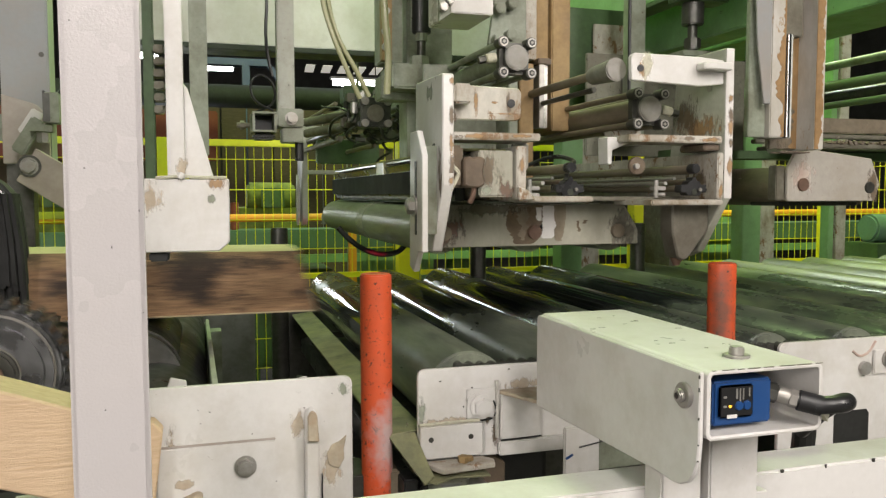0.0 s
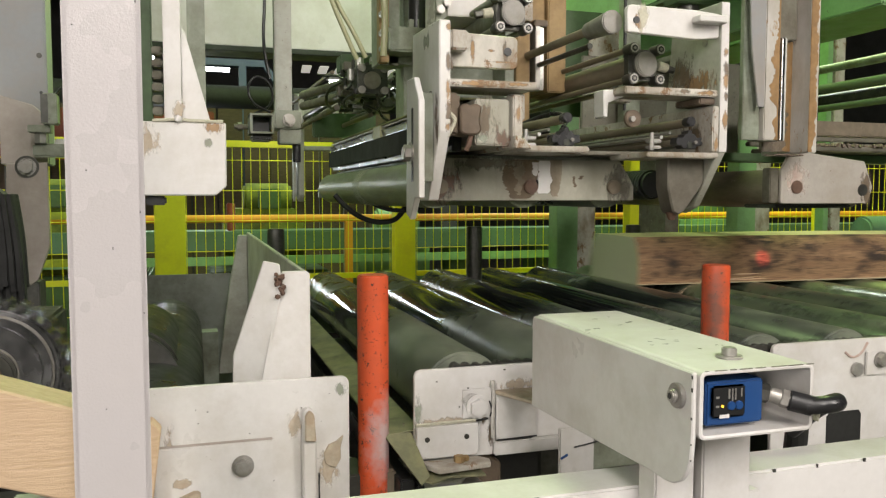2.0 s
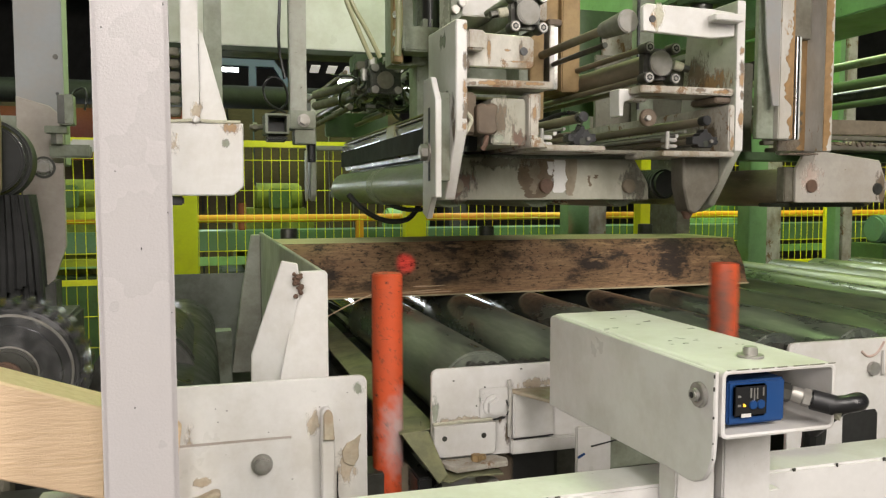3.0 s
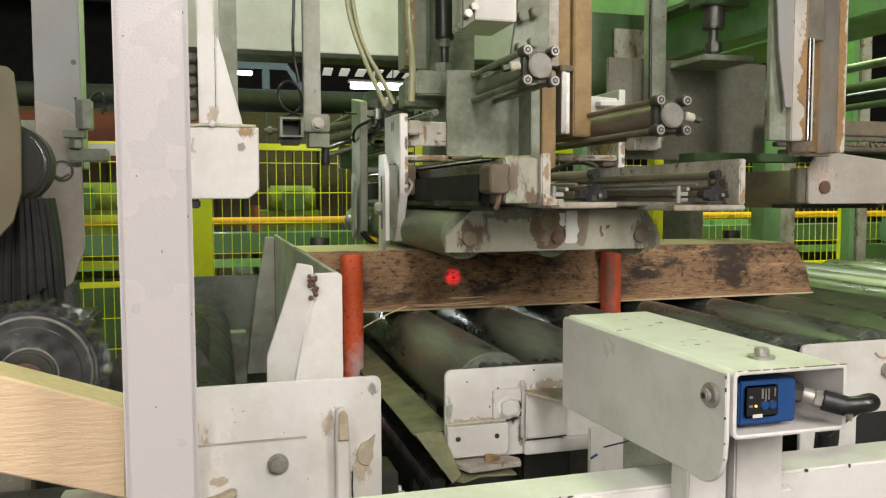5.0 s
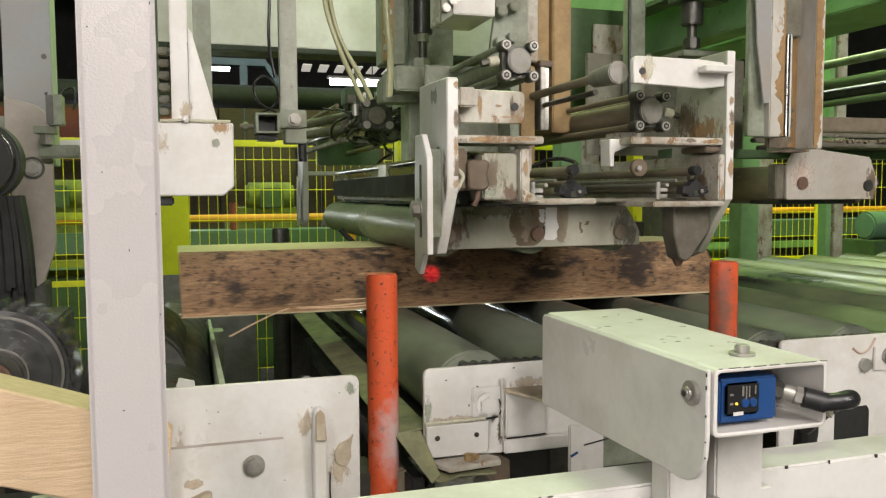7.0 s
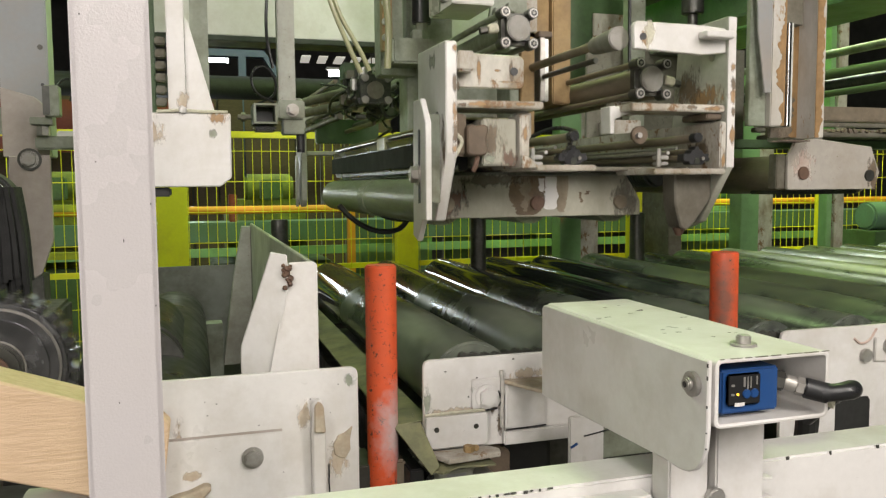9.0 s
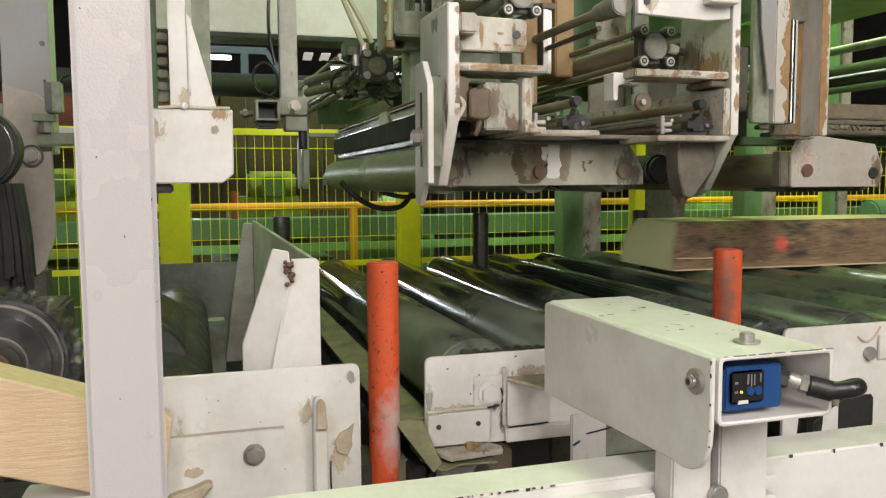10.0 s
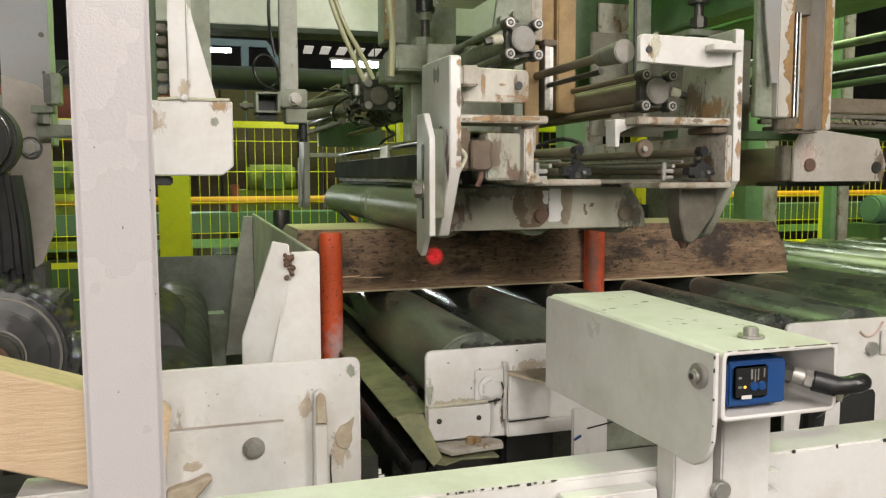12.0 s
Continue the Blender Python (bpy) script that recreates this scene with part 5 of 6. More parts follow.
# hoses down to the clamps
for pts, nm in (([(0.362, 2.40, 2.4), (0.37, 2.40, 2.18), (0.40, 2.40, 2.07), (0.455, 2.41, 1.95), (0.49, 2.42, 1.88)], "first"),
                ([(0.385, 2.42, 2.4), (0.39, 2.42, 2.18), (0.42, 2.42, 2.06), (0.485, 2.43, 1.96), (0.522, 2.44, 1.89)], "second")):
    part("air_hose", sweep(pts, 0.0075, 10), HOSE, carriage)
part("air_hose", sweep([(0.565, 2.44, 2.4), (0.57, 2.44, 2.15), (0.585, 2.44, 2.03), (0.58, 2.45, 1.90)], 0.011, 10), HOSE, carriage)
part("drop_hose", sweep([(0.50, 2.9, 1.47), (0.535, 2.9, 1.430), (0.583, 2.9, 1.393), (0.644, 2.9, 1.368), (0.704, 2.9, 1.369), (0.741, 2.9, 1.385), (0.78, 2.9, 1.45)], 0.010, 10), RUBBER, carriage)
part("drop_hose", sweep([(0.60, 2.9, 1.46), (0.68, 2.88, 1.415), (0.78, 2.86, 1.41), (0.88, 2.85, 1.45)], 0.008, 10), RUBBER, carriage)

# ---------------------------------------------------------------- static guide tower
tower = thing("guide_tower", (1.0, 2.4, 0), "ochre and green vertical guide tower with steel rail", "guide column")
part("web_plate", box(0.69, 0.985, 2.42, 2.44, 1.60, 2.0, 0.003), GREYP, tower)
part("green_column", box(0.70, 0.86, 2.66, 2.78, 1.62, 3.4, 0.004), GREYP, tower)
part("ochre_strip", box(0.962, 1.008, 2.30, 2.44, 1.62, 1.99, 0.003), RUST, carriage)
part("green_edge", box(0.93, 0.960, 2.31, 2.44, 1.62, 1.99, 0.003), GREYP, carriage)
part("white_edge", box(0.968, 1.008, 2.28, 2.44, 2.0, 3.4, 0.003), WORN, carriage)
part("ochre_channel", box(1.010, 1.056, 2.30, 2.46, 1.995, 3.4, 0.003), RUST, carriage)
part("ochre_channel", box(1.058, 1.120, 2.28, 2.46, 1.786, 3.4, 0.004), RUST, carriage)
part("guide_rail", box(1.018, 1.034, 2.28, 2.34, 1.794, 1.992, 0.002), STEEL, carriage)
part("guide_rail", box(1.036, 1.050, 2.29, 2.33, 1.794, 1.992, 0.002), RAIL, carriage)
bplate = part("bolt_plate", prism([(0.838, 1.99), (0.965, 1.99), (0.965, 2.30), (0.875, 2.30), (0.86, 2.14)], "y", 2.26, 2.275, 0.002), GREYP, carriage)
for x, z in ((0.872, 2.135), (0.912, 2.150), (0.868, 2.045), (0.907, 2.060)):
    part("cap_screw", rod((x, 2.225, z), (x, 2.262, z), 0.0165, 18, bevel=0.003), GREYP, bplate)
part("rail_wiper", box(1.012, 1.056, 2.275, 2.34, 1.985, 2.004, 0.003), BROWN, carriage)
part("upper_column", box(0.60, 0.675, 2.62, 2.72, 2.03, 3.4, 0.004), GREYP, tower)
part("lift_cylinder", rod((0.722, 2.56, 2.12), (0.722, 2.56, 3.4), 0.032, 28, bevel=0.003), BLACK, tower)
part("cylinder_rod_nut", rod((0.722, 2.56, 2.095), (0.722, 2.56, 2.122), 0.02, 12), GREYP, tower)
for z in (2.07, 2.12, 2.18, 2.24):
    part("fitting", rod((0.60, 2.53, z), (0.60, 2.56, z), 0.012, 10, bevel=0.002), STEEL, tower)
part("ochre_bar", box(0.592, 0.625, 2.56, 2.60, 2.03, 3.4, 0.003), RUST, tower)
ubox = part("motor_bracket", box(0.70, 0.83, 2.18, 2.4, 2.105, 2.4, 0.003), WHITE, tower)
part("bracket_leaf", prism([(0.665, 2.075), (0.70, 2.10), (0.70, 2.4), (0.665, 2.4)], "y", 2.17, 2.182, 0.002), GREYP, ubox)
for x, z in ((0.675, 2.115), (0.695, 2.135)):
    part("cap_screw", rod((x, 2.15, z), (x, 2.172, z), 0.012, 14, bevel=0.002), STEEL, ubox)

# ---------------------------------------------------------------- stop gate
gate = thing("stop_gate", (0.2, 1.75, 1.2), "white steel stop gate with slanted gusset", "stop gate")
part("gate_plate", box(0.235, 0.248, 1.752, 3.72, 1.02, 1.43, 0.002), PALE, gate)
part("front_plate", prism([(0.178, 1.02), (0.248, 1.02), (0.248, 1.428), (0.240, 1.435), (0.188, 1.434), (0.125, 1.12)], "y", 1.738, 1.751, 0.002), WHITE, gate)
leg = prism([(0.082, 1.02), (0.125, 1.02), (0.187, 1.405), (0.182, 1.452), (0.150, 1.458), (0.084, 1.248)], "y", 1.728, 1.737, 0.002)
for v in leg.verts:
    v.co.y += (0.187 - v.co.x) * 0.55 - 0.002
part("slanted_leg", leg, WHITE, gate)
knot = bmesh.new()
kr = random.Random(17)
for i in range(16):
    kx, kz, kd = 0.181 + kr.uniform(-0.009, 0.009), 1.407 + kr.uniform(-0.026, 0.026), kr.uniform(0.003, 0.007)
    rod((kx, 1.7275, kz), (kx + kr.uniform(-0.003, 0.003), 1.7245 - kd * 0.6, kz + kr.uniform(-0.003, 0.003)), kd, 7, kd * 0.5, bm=knot)
part("rust_knot", knot, RUSTDOT, gate)
part("rear_rib", prism([(0.10, 0.80), (0.234, 0.80), (0.234, 1.42), (0.195, 1.42), (0.155, 1.2)], "y", 3.66, 3.70, 0.003), PALE, gate)
single("back_sheet", box(-0.40, 0.262, 3.90, 3.91, 0.0, 1.228, 0.002), mat("galvanised_sheet", (0.30, 0.31, 0.29), 0.5, 0.5, grain=0.2, grain_scale=10, dirt=(0.12, 0.11, 0.09), dirt_amount=0.8, dirt_scale=4,
       chips=(0.05, 0.05, 0.045), chip_amount=0.06, chip_scale=30), "stained galvanised sheet behind the gate", "sheet metal")
drum = thing("steel_drum", (-0.16, 2.3, 0), "dark steel drum lying behind the gate", "drum")
part("shell", rod((-0.17, 2.25, 1.10), (-0.17, 2.9, 1.10), 0.13, 40, bevel=0.01), BLACK, drum)
for y in (2.08, 2.16):
    part("rim", rod((-0.17, y + 0.15, 1.10), (-0.17, y + 0.17, 1.10), 0.135, 40, bevel=0.004), DSTEEL, drum)
part("stand", box(-0.25, 0.0, 2.2, 2.8, 0.0, 1.0), DSTEEL, drum)

# ---------------------------------------------------------------- hold-down bracket
bracket = thing("hold_down_bracket", (0.0, 2.0, 1.6), "white welded hold-down bracket with gusset", "bracket")
part("shoe", prism([(-0.11, 1.598), (0.060, 1.598), (0.086, 1.620), (0.087, 1.772), (-0.11, 1.772)], "y", 2.0, 2.12, 0.003), WHITE, bracket)
part("stem", box(-0.053, -0.014, 2.0, 2.1, 1.773, 3.0, 0.003), WHITE, bracket)
part("gusset", prism([(-0.013, 1.773), (0.052, 1.773), (-0.004, 1.985), (-0.013, 1.995)], "y", 2.015, 2.027, 0.001), WHITE, bracket)
part("weld_bead", sweep([(-0.08, 2.0, 1.774), (-0.04, 1.998, 1.776), (-0.02, 1.996, 1.779), (0.0, 1.998, 1.775), (0.08, 2.0, 1.775)], 0.004, 6), DUST, bracket)
part("weld_blob", rod((-0.026, 1.997, 1.772), (-0.018, 1.997, 1.785), 0.010, 12, bevel=0.003), WHITE, bracket)
for k, (px, pz, pw, ph, pm) in enumerate(((0.055, 1.762, 0.05, 0.03, OCHRE), (-0.09, 1.73, 0.05, 0.07, TAN), (-0.02, 1.80, 0.03, 0.05, TAN), (0.045, 1.725, 0.02, 0.02, GREYP))):
    patch("y", 1.9995 if pz < 1.773 else 1.9990, px, pz, pw, ph, pm, bracket, 300 + k, 1.2)
part("foot_pad", box(-0.10, -0.055, 2.02, 2.10, 1.575, 1.597, 0.004), RUBBER, bracket)
lift = thing("lift_column", (0.03, 2.2, 0), "grimy green lift column behind the bracket", "column")
part("column", box(0.0, 0.045, 2.2, 2.28, 1.70, 3.2, 0.003), GREYP, lift)
part("side_rail", box(-0.11, -0.085, 2.15, 2.2, 1.62, 3.2, 0.003), DGREEN, lift)
for i in range(6):
    part("link", box(-0.085, -0.06, 2.14, 2.18, 1.80 + i * 0.03, 1.82 + i * 0.03, 0.003), GRIME, lift)

# ---------------------------------------------------------------- hanging sensor post
hang = thing("hanging_sensor_arm", (0.28, 2.5, 1.8), "grey square tube hanging with clamp and sensor", "sensor arm")
part("tube", box(0.252, 0.304, 2.50, 2.55, 1.845, 7.5, 0.004), mat("speckled_grey_tube", (0.36, 0.37, 0.32), 0.5, grain=0.15, dirt=(0.20, 0.19, 0.13), dirt_amount=0.6, dirt_scale=9,
     chips=(0.07, 0.06, 0.045), chip_amount=0.13, chip_scale=45), hang)
clampb = part("clamp_block", box(0.245, 0.325, 2.46, 2.56, 1.80, 1.855, 0.004), GREYP, hang)
bolt(0.288, 2.459, 1.825, 0.015, clampb, 0.014)
sq = bmesh.new()
for b in ((0.172, 0.243, 1.836, 1.842), (0.172, 0.243, 1.782, 1.788), (0.172, 0.180, 1.7885, 1.8355), (0.235, 0.243, 1.7885, 1.8355)):
    box(b[0], b[1], 2.44, 2.56, b[2], b[3], 0.001, sq)
part("square_socket", sq, GREYP, hang)
part("socket_bore", box(0.181, 0.234, 2.50, 2.55, 1.789, 1.835, 0), BLACK, hang)
part("set_screw", rod((0.130, 2.50, 1.805), (0.170, 2.50, 1.805), 0.008, 10), GRIME, hang)
part("screw_head", rod((0.140, 2.50, 1.805), (0.152, 2.50, 1.805), 0.014, 6), GRIME, hang)
part("lower_bracket", box(0.262, 0.325, 2.47, 2.55, 1.755, 1.799, 0.003), GREYP, hang)
part("probe", rod((0.315, 2.50, 1.70), (0.315, 2.50, 1.756), 0.013, 14), BLACK, hang)
part("sensor_body", box(0.175, 0.24, 2.46, 2.54, 1.762, 1.780, 0.006), BLACK, hang)
part("cable_loop", sweep([(0.235, 2.48, 1.85), (0.18, 2.46, 1.87), (0.165, 2.46, 1.92), (0.19, 2.46, 1.955), (0.225, 2.46, 1.945), (0.245, 2.47, 1.90), (0.235, 2.48, 1.865), (0.19, 2.49, 1.845)], 0.004, 8), BLACK, hang)
part("cable", sweep([(0.22, 2.48, 2.6), (0.225, 2.48, 2.2), (0.215, 2.48, 2.05), (0.235, 2.48, 1.95)], 0.005, 8), BLACK, hang)

# ---------------------------------------------------------------- second press frame on the infeed end
frame2 = thing("infeed_press_frame", (1.9, 2.2, 0), "peeling white column with press roller plate", "press frame")
part("column_web", box(1.760, 1.868, 2.16, 2.18, 1.74, 3.4, 0.003), WEB, frame2)
part("flange", box(1.866, 1.902, 2.08, 2.30, 1.735, 3.4, 0.003), PEEL, frame2)
part("flange", box(1.698, 1.750, 2.08, 2.16, 1.77, 3.4, 0.003), PEEL, frame2)
part("rail", box(1.752, 1.763, 2.07, 2.14, 1.77, 2.085, 0.002), CHROME, frame2)
part("rail", box(1.765, 1.774, 2.075, 2.14, 1.77, 2.085, 0.002), RAIL, frame2)
edge_patch(2.0795, 1.7495, 1.708, 1.772, 2.45, OCHRE, frame2, 160)
edge_patch(2.0795, 1.8665, 1.896, 1.737, 2.45, OCHRE, frame2, 161)
edge_patch(2.1595, 1.8655, 1.80, 1.742, 2.45, OCHRE, frame2, 162)
patch("y", 2.1593, 1.80, 1.86, 0.06, 0.16, SOOT, frame2, 163, 1.5)
part("rail_stop", box(1.755, 1.83, 2.10, 2.158, 2.085, 2.4, 0.003), GRIME, frame2)
part("tapered_plate", prism([(1.612, 2.5), (1.69, 2.5), (1.69, 1.87), (1.668, 1.87), (1.64, 2.05)], "y", 2.07, 2.078, 0.002), GREYBLUE, frame2)
part("backing_plate", box(1.634, 1.697, 2.10, 2.12, 1.772, 3.4, 0.002), GREYP, frame2)
rp = [(1.862, 1.577), (1.87, 1.572), (2.222, 1.572), (2.243, 1.628), (2.205, 1.715), (1.969, 1.742), (1.889, 1.729), (1.862, 1.683)]
rplate = part("roller_plate", prism(rp, "y", 2.19, 2.203, 0.002), PINKISH, frame2)
# brown film darkens the right end in place of the shadow lying there
patch("y", 2.1893, 2.215, 1.63, 0.06, 0.12, SOOT, rplate, 150, 1.2)
patch("y", 2.1883, 1.925, 1.665, 0.09, 0.10, FADED, rplate, 152, 1.3)
part("pin", rod((1.923, 2.183, 1.627), (1.923, 2.192, 1.627), 0.022, 22, bevel=0.002), RUSTDOT, rplate)
part("pin", rod((2.198, 2.185, 1.618), (2.198, 2.192, 1.618), 0.020, 22, bevel=0.002), DSTEEL, rplate)
part("plate_edge", box(1.826, 1.861, 2.20, 2.24, 1.575, 1.69, 0.003), GRIME, frame2)
for x in (1.923, 2.198):
    part("press_roller", rod((x, 2.25, 1.622), (x, 3.84, 1.622), 0.066, 36, bevel=0.004), DUSTY, frame2)
part("under_bar", box(1.88, 2.20, 2.24, 2.4, 1.556, 1.570, 0.004), DSTEEL, frame2)
part("cross_beam", box(1.60, 3.4, 2.45, 2.55, 1.722, 1.752, 0.003), DGREEN, frame2)
part("dusty_beam", box(2.02, 3.6, 2.30, 2.55, 1.755, 1.772, 0.004), GRIME, frame2)
for z in (1.782, 1.806):
    part("long_profile", box(1.98, 4.2, 2.5, 2.53, z, z + 0.016, 0.003), GRIME, frame2)
part("long_profile", box(1.98, 4.2, 2.52, 2.58, 1.828, 1.885, 0.004), DUSTY, frame2)
spr = bmesh.new()
for i in range(12):
    y = 2.75 + i * 0.02
    rod((1.72, y, 1.64), (1.72, y + 0.013, 1.64), 0.058, 24, bm=spr)
rod((1.72, 2.73, 1.64), (1.72, 3.8, 1.64), 0.05, 24, bm=spr)
part("ribbed_roller", spr, RUBBER, frame2)

crumbs = bmesh.new()
rs = random.Random(12)
for i in range(420):
    x, y, r = rs.uniform(2.0, 3.2), rs.uniform(2.295, 2.36), rs.uniform(0.003, 0.010)
    rod((x, y, 1.772), (x + rs.uniform(-r, r), y, 1.772 + r * 1.3), r, 5, r * 0.5, bm=crumbs)
for i in range(160):
    x, y, r = rs.uniform(1.76, 1.87), rs.uniform(2.09, 2.16), rs.uniform(0.002, 0.006)
    rod((x, y, 1.725), (x, y, 1.725 + r), r, 5, r * 0.5, bm=crumbs)
part("sawdust", crumbs, BROWN, frame2)["kind"] = "stuff"

# pipes and struts beside it
pipes = thing("pipe_run", (3.2, 3.3, 0), "green dusty pipes running beside the line", "pipe")
for x, z, r, m in ((3.2, 2.262, 0.022, GREYP), (3.2, 2.158, 0.026, PIPEG), (3.2, 2.058, 0.018, PIPEG), (3.25, 2.10, 0.04, OILY)):
    part("pipe", rod((x, 2.4, z), (x, 6.5, z), r, 18), m, pipes)
part("strut", box(3.66, 3.70, 3.95, 4.02, 0, 3.4, 0.003), GREEN, pipes)
part("strut", box(3.72, 3.79, 3.95, 4.02, 0, 3.4, 0.003), WORN, pipes)

# ---------------------------------------------------------------- green gantry over the line
gantry = thing("green_gantry", (1.6, 3.2, 2.2), "bright green painted overhead gantry beams", "gantry")
part("main_beam", box(1.66, 1.73, 1.9, 5.2, 2.312, 3.2, 0.006), GREEN, gantry)
part("beam_flange", box(1.652, 1.742, 1.9, 5.2, 2.298, 2.310, 0.002), DGREEN, gantry)
part("second_beam", box(1.93, 2.06, 2.45, 5.2, 2.205, 3.2, 0.006), GREEN, gantry)
part("pale_plate", box(1.46, 1.60, 2.78, 2.79, 2.03, 2.24, 0.003), WORN, gantry)
part("third_beam", box(2.52, 2.9, 2.45, 5.2, 2.325, 3.2, 0.006), GREEN, gantry)
part("hanging_strut", box(1.482, 1.545, 2.55, 2.60, 1.80, 3.0, 0.003), GREYP, gantry)
part("strut_foot", box(1.40, 1.52, 2.53, 2.62, 1.77, 1.82, 0.003), WORN, gantry)
part("strut_cable", sweep([(1.476, 2.54, 2.9), (1.473, 2.54, 2.3), (1.476, 2.54, 1.9)], 0.006, 8), BLACK, gantry)
part("dark_panel", box(1.35, 2.02, 2.62, 2.635, 1.735, 2.10, 0.003), mat("speckled_grey_panel", (0.16, 0.16, 0.12), 0.55, 0.1, grain=0.2,
     dirt=(0.09, 0.08, 0.055), dirt_amount=0.8, dirt_scale=5, chips=(0.05, 0.045, 0.035), chip_amount=0.15, chip_scale=55), gantry)
part("end_panel", box(1.32, 1.62, 2.80, 2.82, 1.9, 2.30, 0.003), DGREEN, gantry)
lift2 = part("lift_nut", rod((1.668, 2.45, 2.18), (1.668, 2.45, 2.31), 0.038, 24, bevel=0.004), DSTEEL, gantry)
part("spindle", rod((1.668, 2.45, 2.085), (1.668, 2.45, 2.19), 0.017, 16), DSTEEL, lift2)
part("spindle_nut", rod((1.668, 2.45, 2.098), (1.668, 2.45, 2.135), 0.029, 8, bevel=0.003), DSTEEL, lift2)
part("spindle_bracket", box(1.60, 1.78, 2.40, 2.50, 2.255, 2.29, 0.004), DGREEN, gantry)
part("spindle_plate", box(1.60, 1.80, 2.40, 2.62, 2.066, 2.086, 0.003), GREYP, gantry)

# ---------------------------------------------------------------- milling wheel, disc and column at the outfeed
mill_wheel = thing("toothed_wheel", (-0.445, 2.06, 1.19), "dark oiled toothed wheel with polished rim", "toothed wheel")


def disc_ring(cx, cz, y0, y1, r, seg=64):
    return rod((cx, y0, cz), (cx, y1, cz), r, seg, bevel=0.006)


part("disc", disc_ring(-0.445, 1.19, 2.03, 2.12, 0.152), WHEEL, mill_wheel)
# thin paler ring paints in the bright arc along the wheel's edge
part("bright_ring", disc_ring(-0.445, 1.19, 2.020, 2.0295, 0.137), CAST, mill_wheel)
part("dark_face", disc_ring(-0.445, 1.19, 2.0145, 2.0195, 0.132), WHEEL, mill_wheel)
part("hub_ring", disc_ring(-0.445, 1.19, 2.0, 2.0135, 0.066, 40), CAST, mill_wheel)
part("polished_rim", disc_ring(-0.445, 1.19, 2.008, 2.014, 0.112), WHEEL, mill_wheel)
part("hub", disc_ring(-0.445, 1.19, 1.985, 2.015, 0.062, 40), DSTEEL, mill_wheel)
part("hub_cap", disc_ring(-0.445, 1.19, 1.965, 1.985, 0.036, 30), RUSTDOT, mill_wheel)
tooth2 = None
for i in range(30):
    a = i * math.tau / 30
    if tooth2 is None:
        tooth2 = part("tooth", prism([(-0.012, 0.148), (0.012, 0.148), (0.009, 0.172), (-0.005, 0.172)], "y", -0.03, 0.05, 0.002), WHEEL, None, base=(0, 0, 0))
        tooth2.parent = mill_wheel
    else:
        o = new("tooth", tooth2.data)
        o.parent = mill_wheel
        o.rotation_euler = (0, a, 0)
single("wheel_housing", prism([(-0.9, 0.9), (-0.42, 0.9), (-0.40, 1.14), (-0.47, 1.24), (-0.9, 1.30)], "y", 1.82, 1.90, 0.01), GRIME, "grimy cast cover in front of the toothed wheel", "cover")
single("wheel_shaft_stand", box(-0.53, -0.36, 2.13, 2.6, 0, 1.27, 0.01), DSTEEL, "dark steel stand carrying the toothed wheel", "stand")

drive_disc = thing("drive_disc", (-0.565, 2.45, 1.695), "black rubber-rimmed drive disc", "disc")
part("rim", disc_ring(-0.565, 1.695, 2.42, 2.50, 0.110), RUBBER, drive_disc)
part("polished_edge", disc_ring(-0.565, 1.695, 2.405, 2.42, 0.101), CHROME, drive_disc)
part("face", disc_ring(-0.565, 1.695, 2.395, 2.405, 0.096), RUBBER, drive_disc)
part("shaft", rod((-0.565, 2.38, 1.695), (-0.565, 2.62, 1.695), 0.03, 20), STEEL, drive_disc)
brush = bmesh.new()
rb = random.Random(4)
for i in range(190):
    x = -0.62 + 0.18 * rb.random()
    y = 2.38 + 0.1 * rb.random()
    sweep([(x * 0.7 - 0.155, y, 1.60), (x * 0.9 - 0.05, y, 1.48), (x, y, 1.30 + 0.06 * rb.random())], 0.009, 5, brush)
tagged(single("brush_curtain", brush, mat("matt_black_strip", (0.010, 0.010, 0.010), 0.85), "black rubber strip curtain hanging under the disc", "curtain"), kind="stuff")

mast = thing("outfeed_column", (-0.52, 3.0, 0), "pale grey steel column with swing arm", "column")
part("column", box(-0.604, -0.456, 3.0, 3.12, 1.70, 3.4, 0.004), GREYBLUE, mast)
part("pivot_plate", prism([(-0.602, 1.701), (-0.458, 1.701), (-0.458, 1.86), (-0.50, 1.90), (-0.602, 1.93)], "y", 2.985, 2.999, 0.002), BEIGE, mast)
swing_arm = part("swing_arm", prism([(-0.57, 1.70), (-0.448, 1.705), (-0.448, 1.43), (-0.487, 1.318), (-0.51, 1.30), (-0.54, 1.36), (-0.575, 1.52)], "y", 2.90, 2.92, 0.002), BEIGE, mast, base=(-0.508, 2.91, 1.69))
part("arm_bar", box(-0.49, -0.362, 2.895, 2.925, 1.722, 1.766, 0.006), GREYP, swing_arm)
part("arm_bar", box(-0.43, -0.34, 2.93, 2.95, 1.745, 1.785, 0.004), WHITE, swing_arm)
bolt(-0.508, 2.898, 1.690, 0.022, mast, 0.016)
part("pivot_washer", rod((-0.508, 2.894, 1.690), (-0.508, 2.899, 1.690), 0.036, 28), DSTEEL, mast)
limit = part("limit_switch", box(-0.452, -0.405, 2.84, 2.90, 1.826, 1.924, 0.004), GREYP, mast)
part("dark_face", box(-0.453, -0.432, 2.836, 2.8395, 1.83, 1.92, 0.001), DSTEEL, limit)
part("switch_foot", box(-0.497, -0.430, 2.86, 2.92, 1.800, 1.824, 0.002), GREYP, mast)
part("nut", rod((-0.463, 2.89, 1.766), (-0.463, 2.89, 1.80), 0.020, 6, bevel=0.002), STEEL, mast)
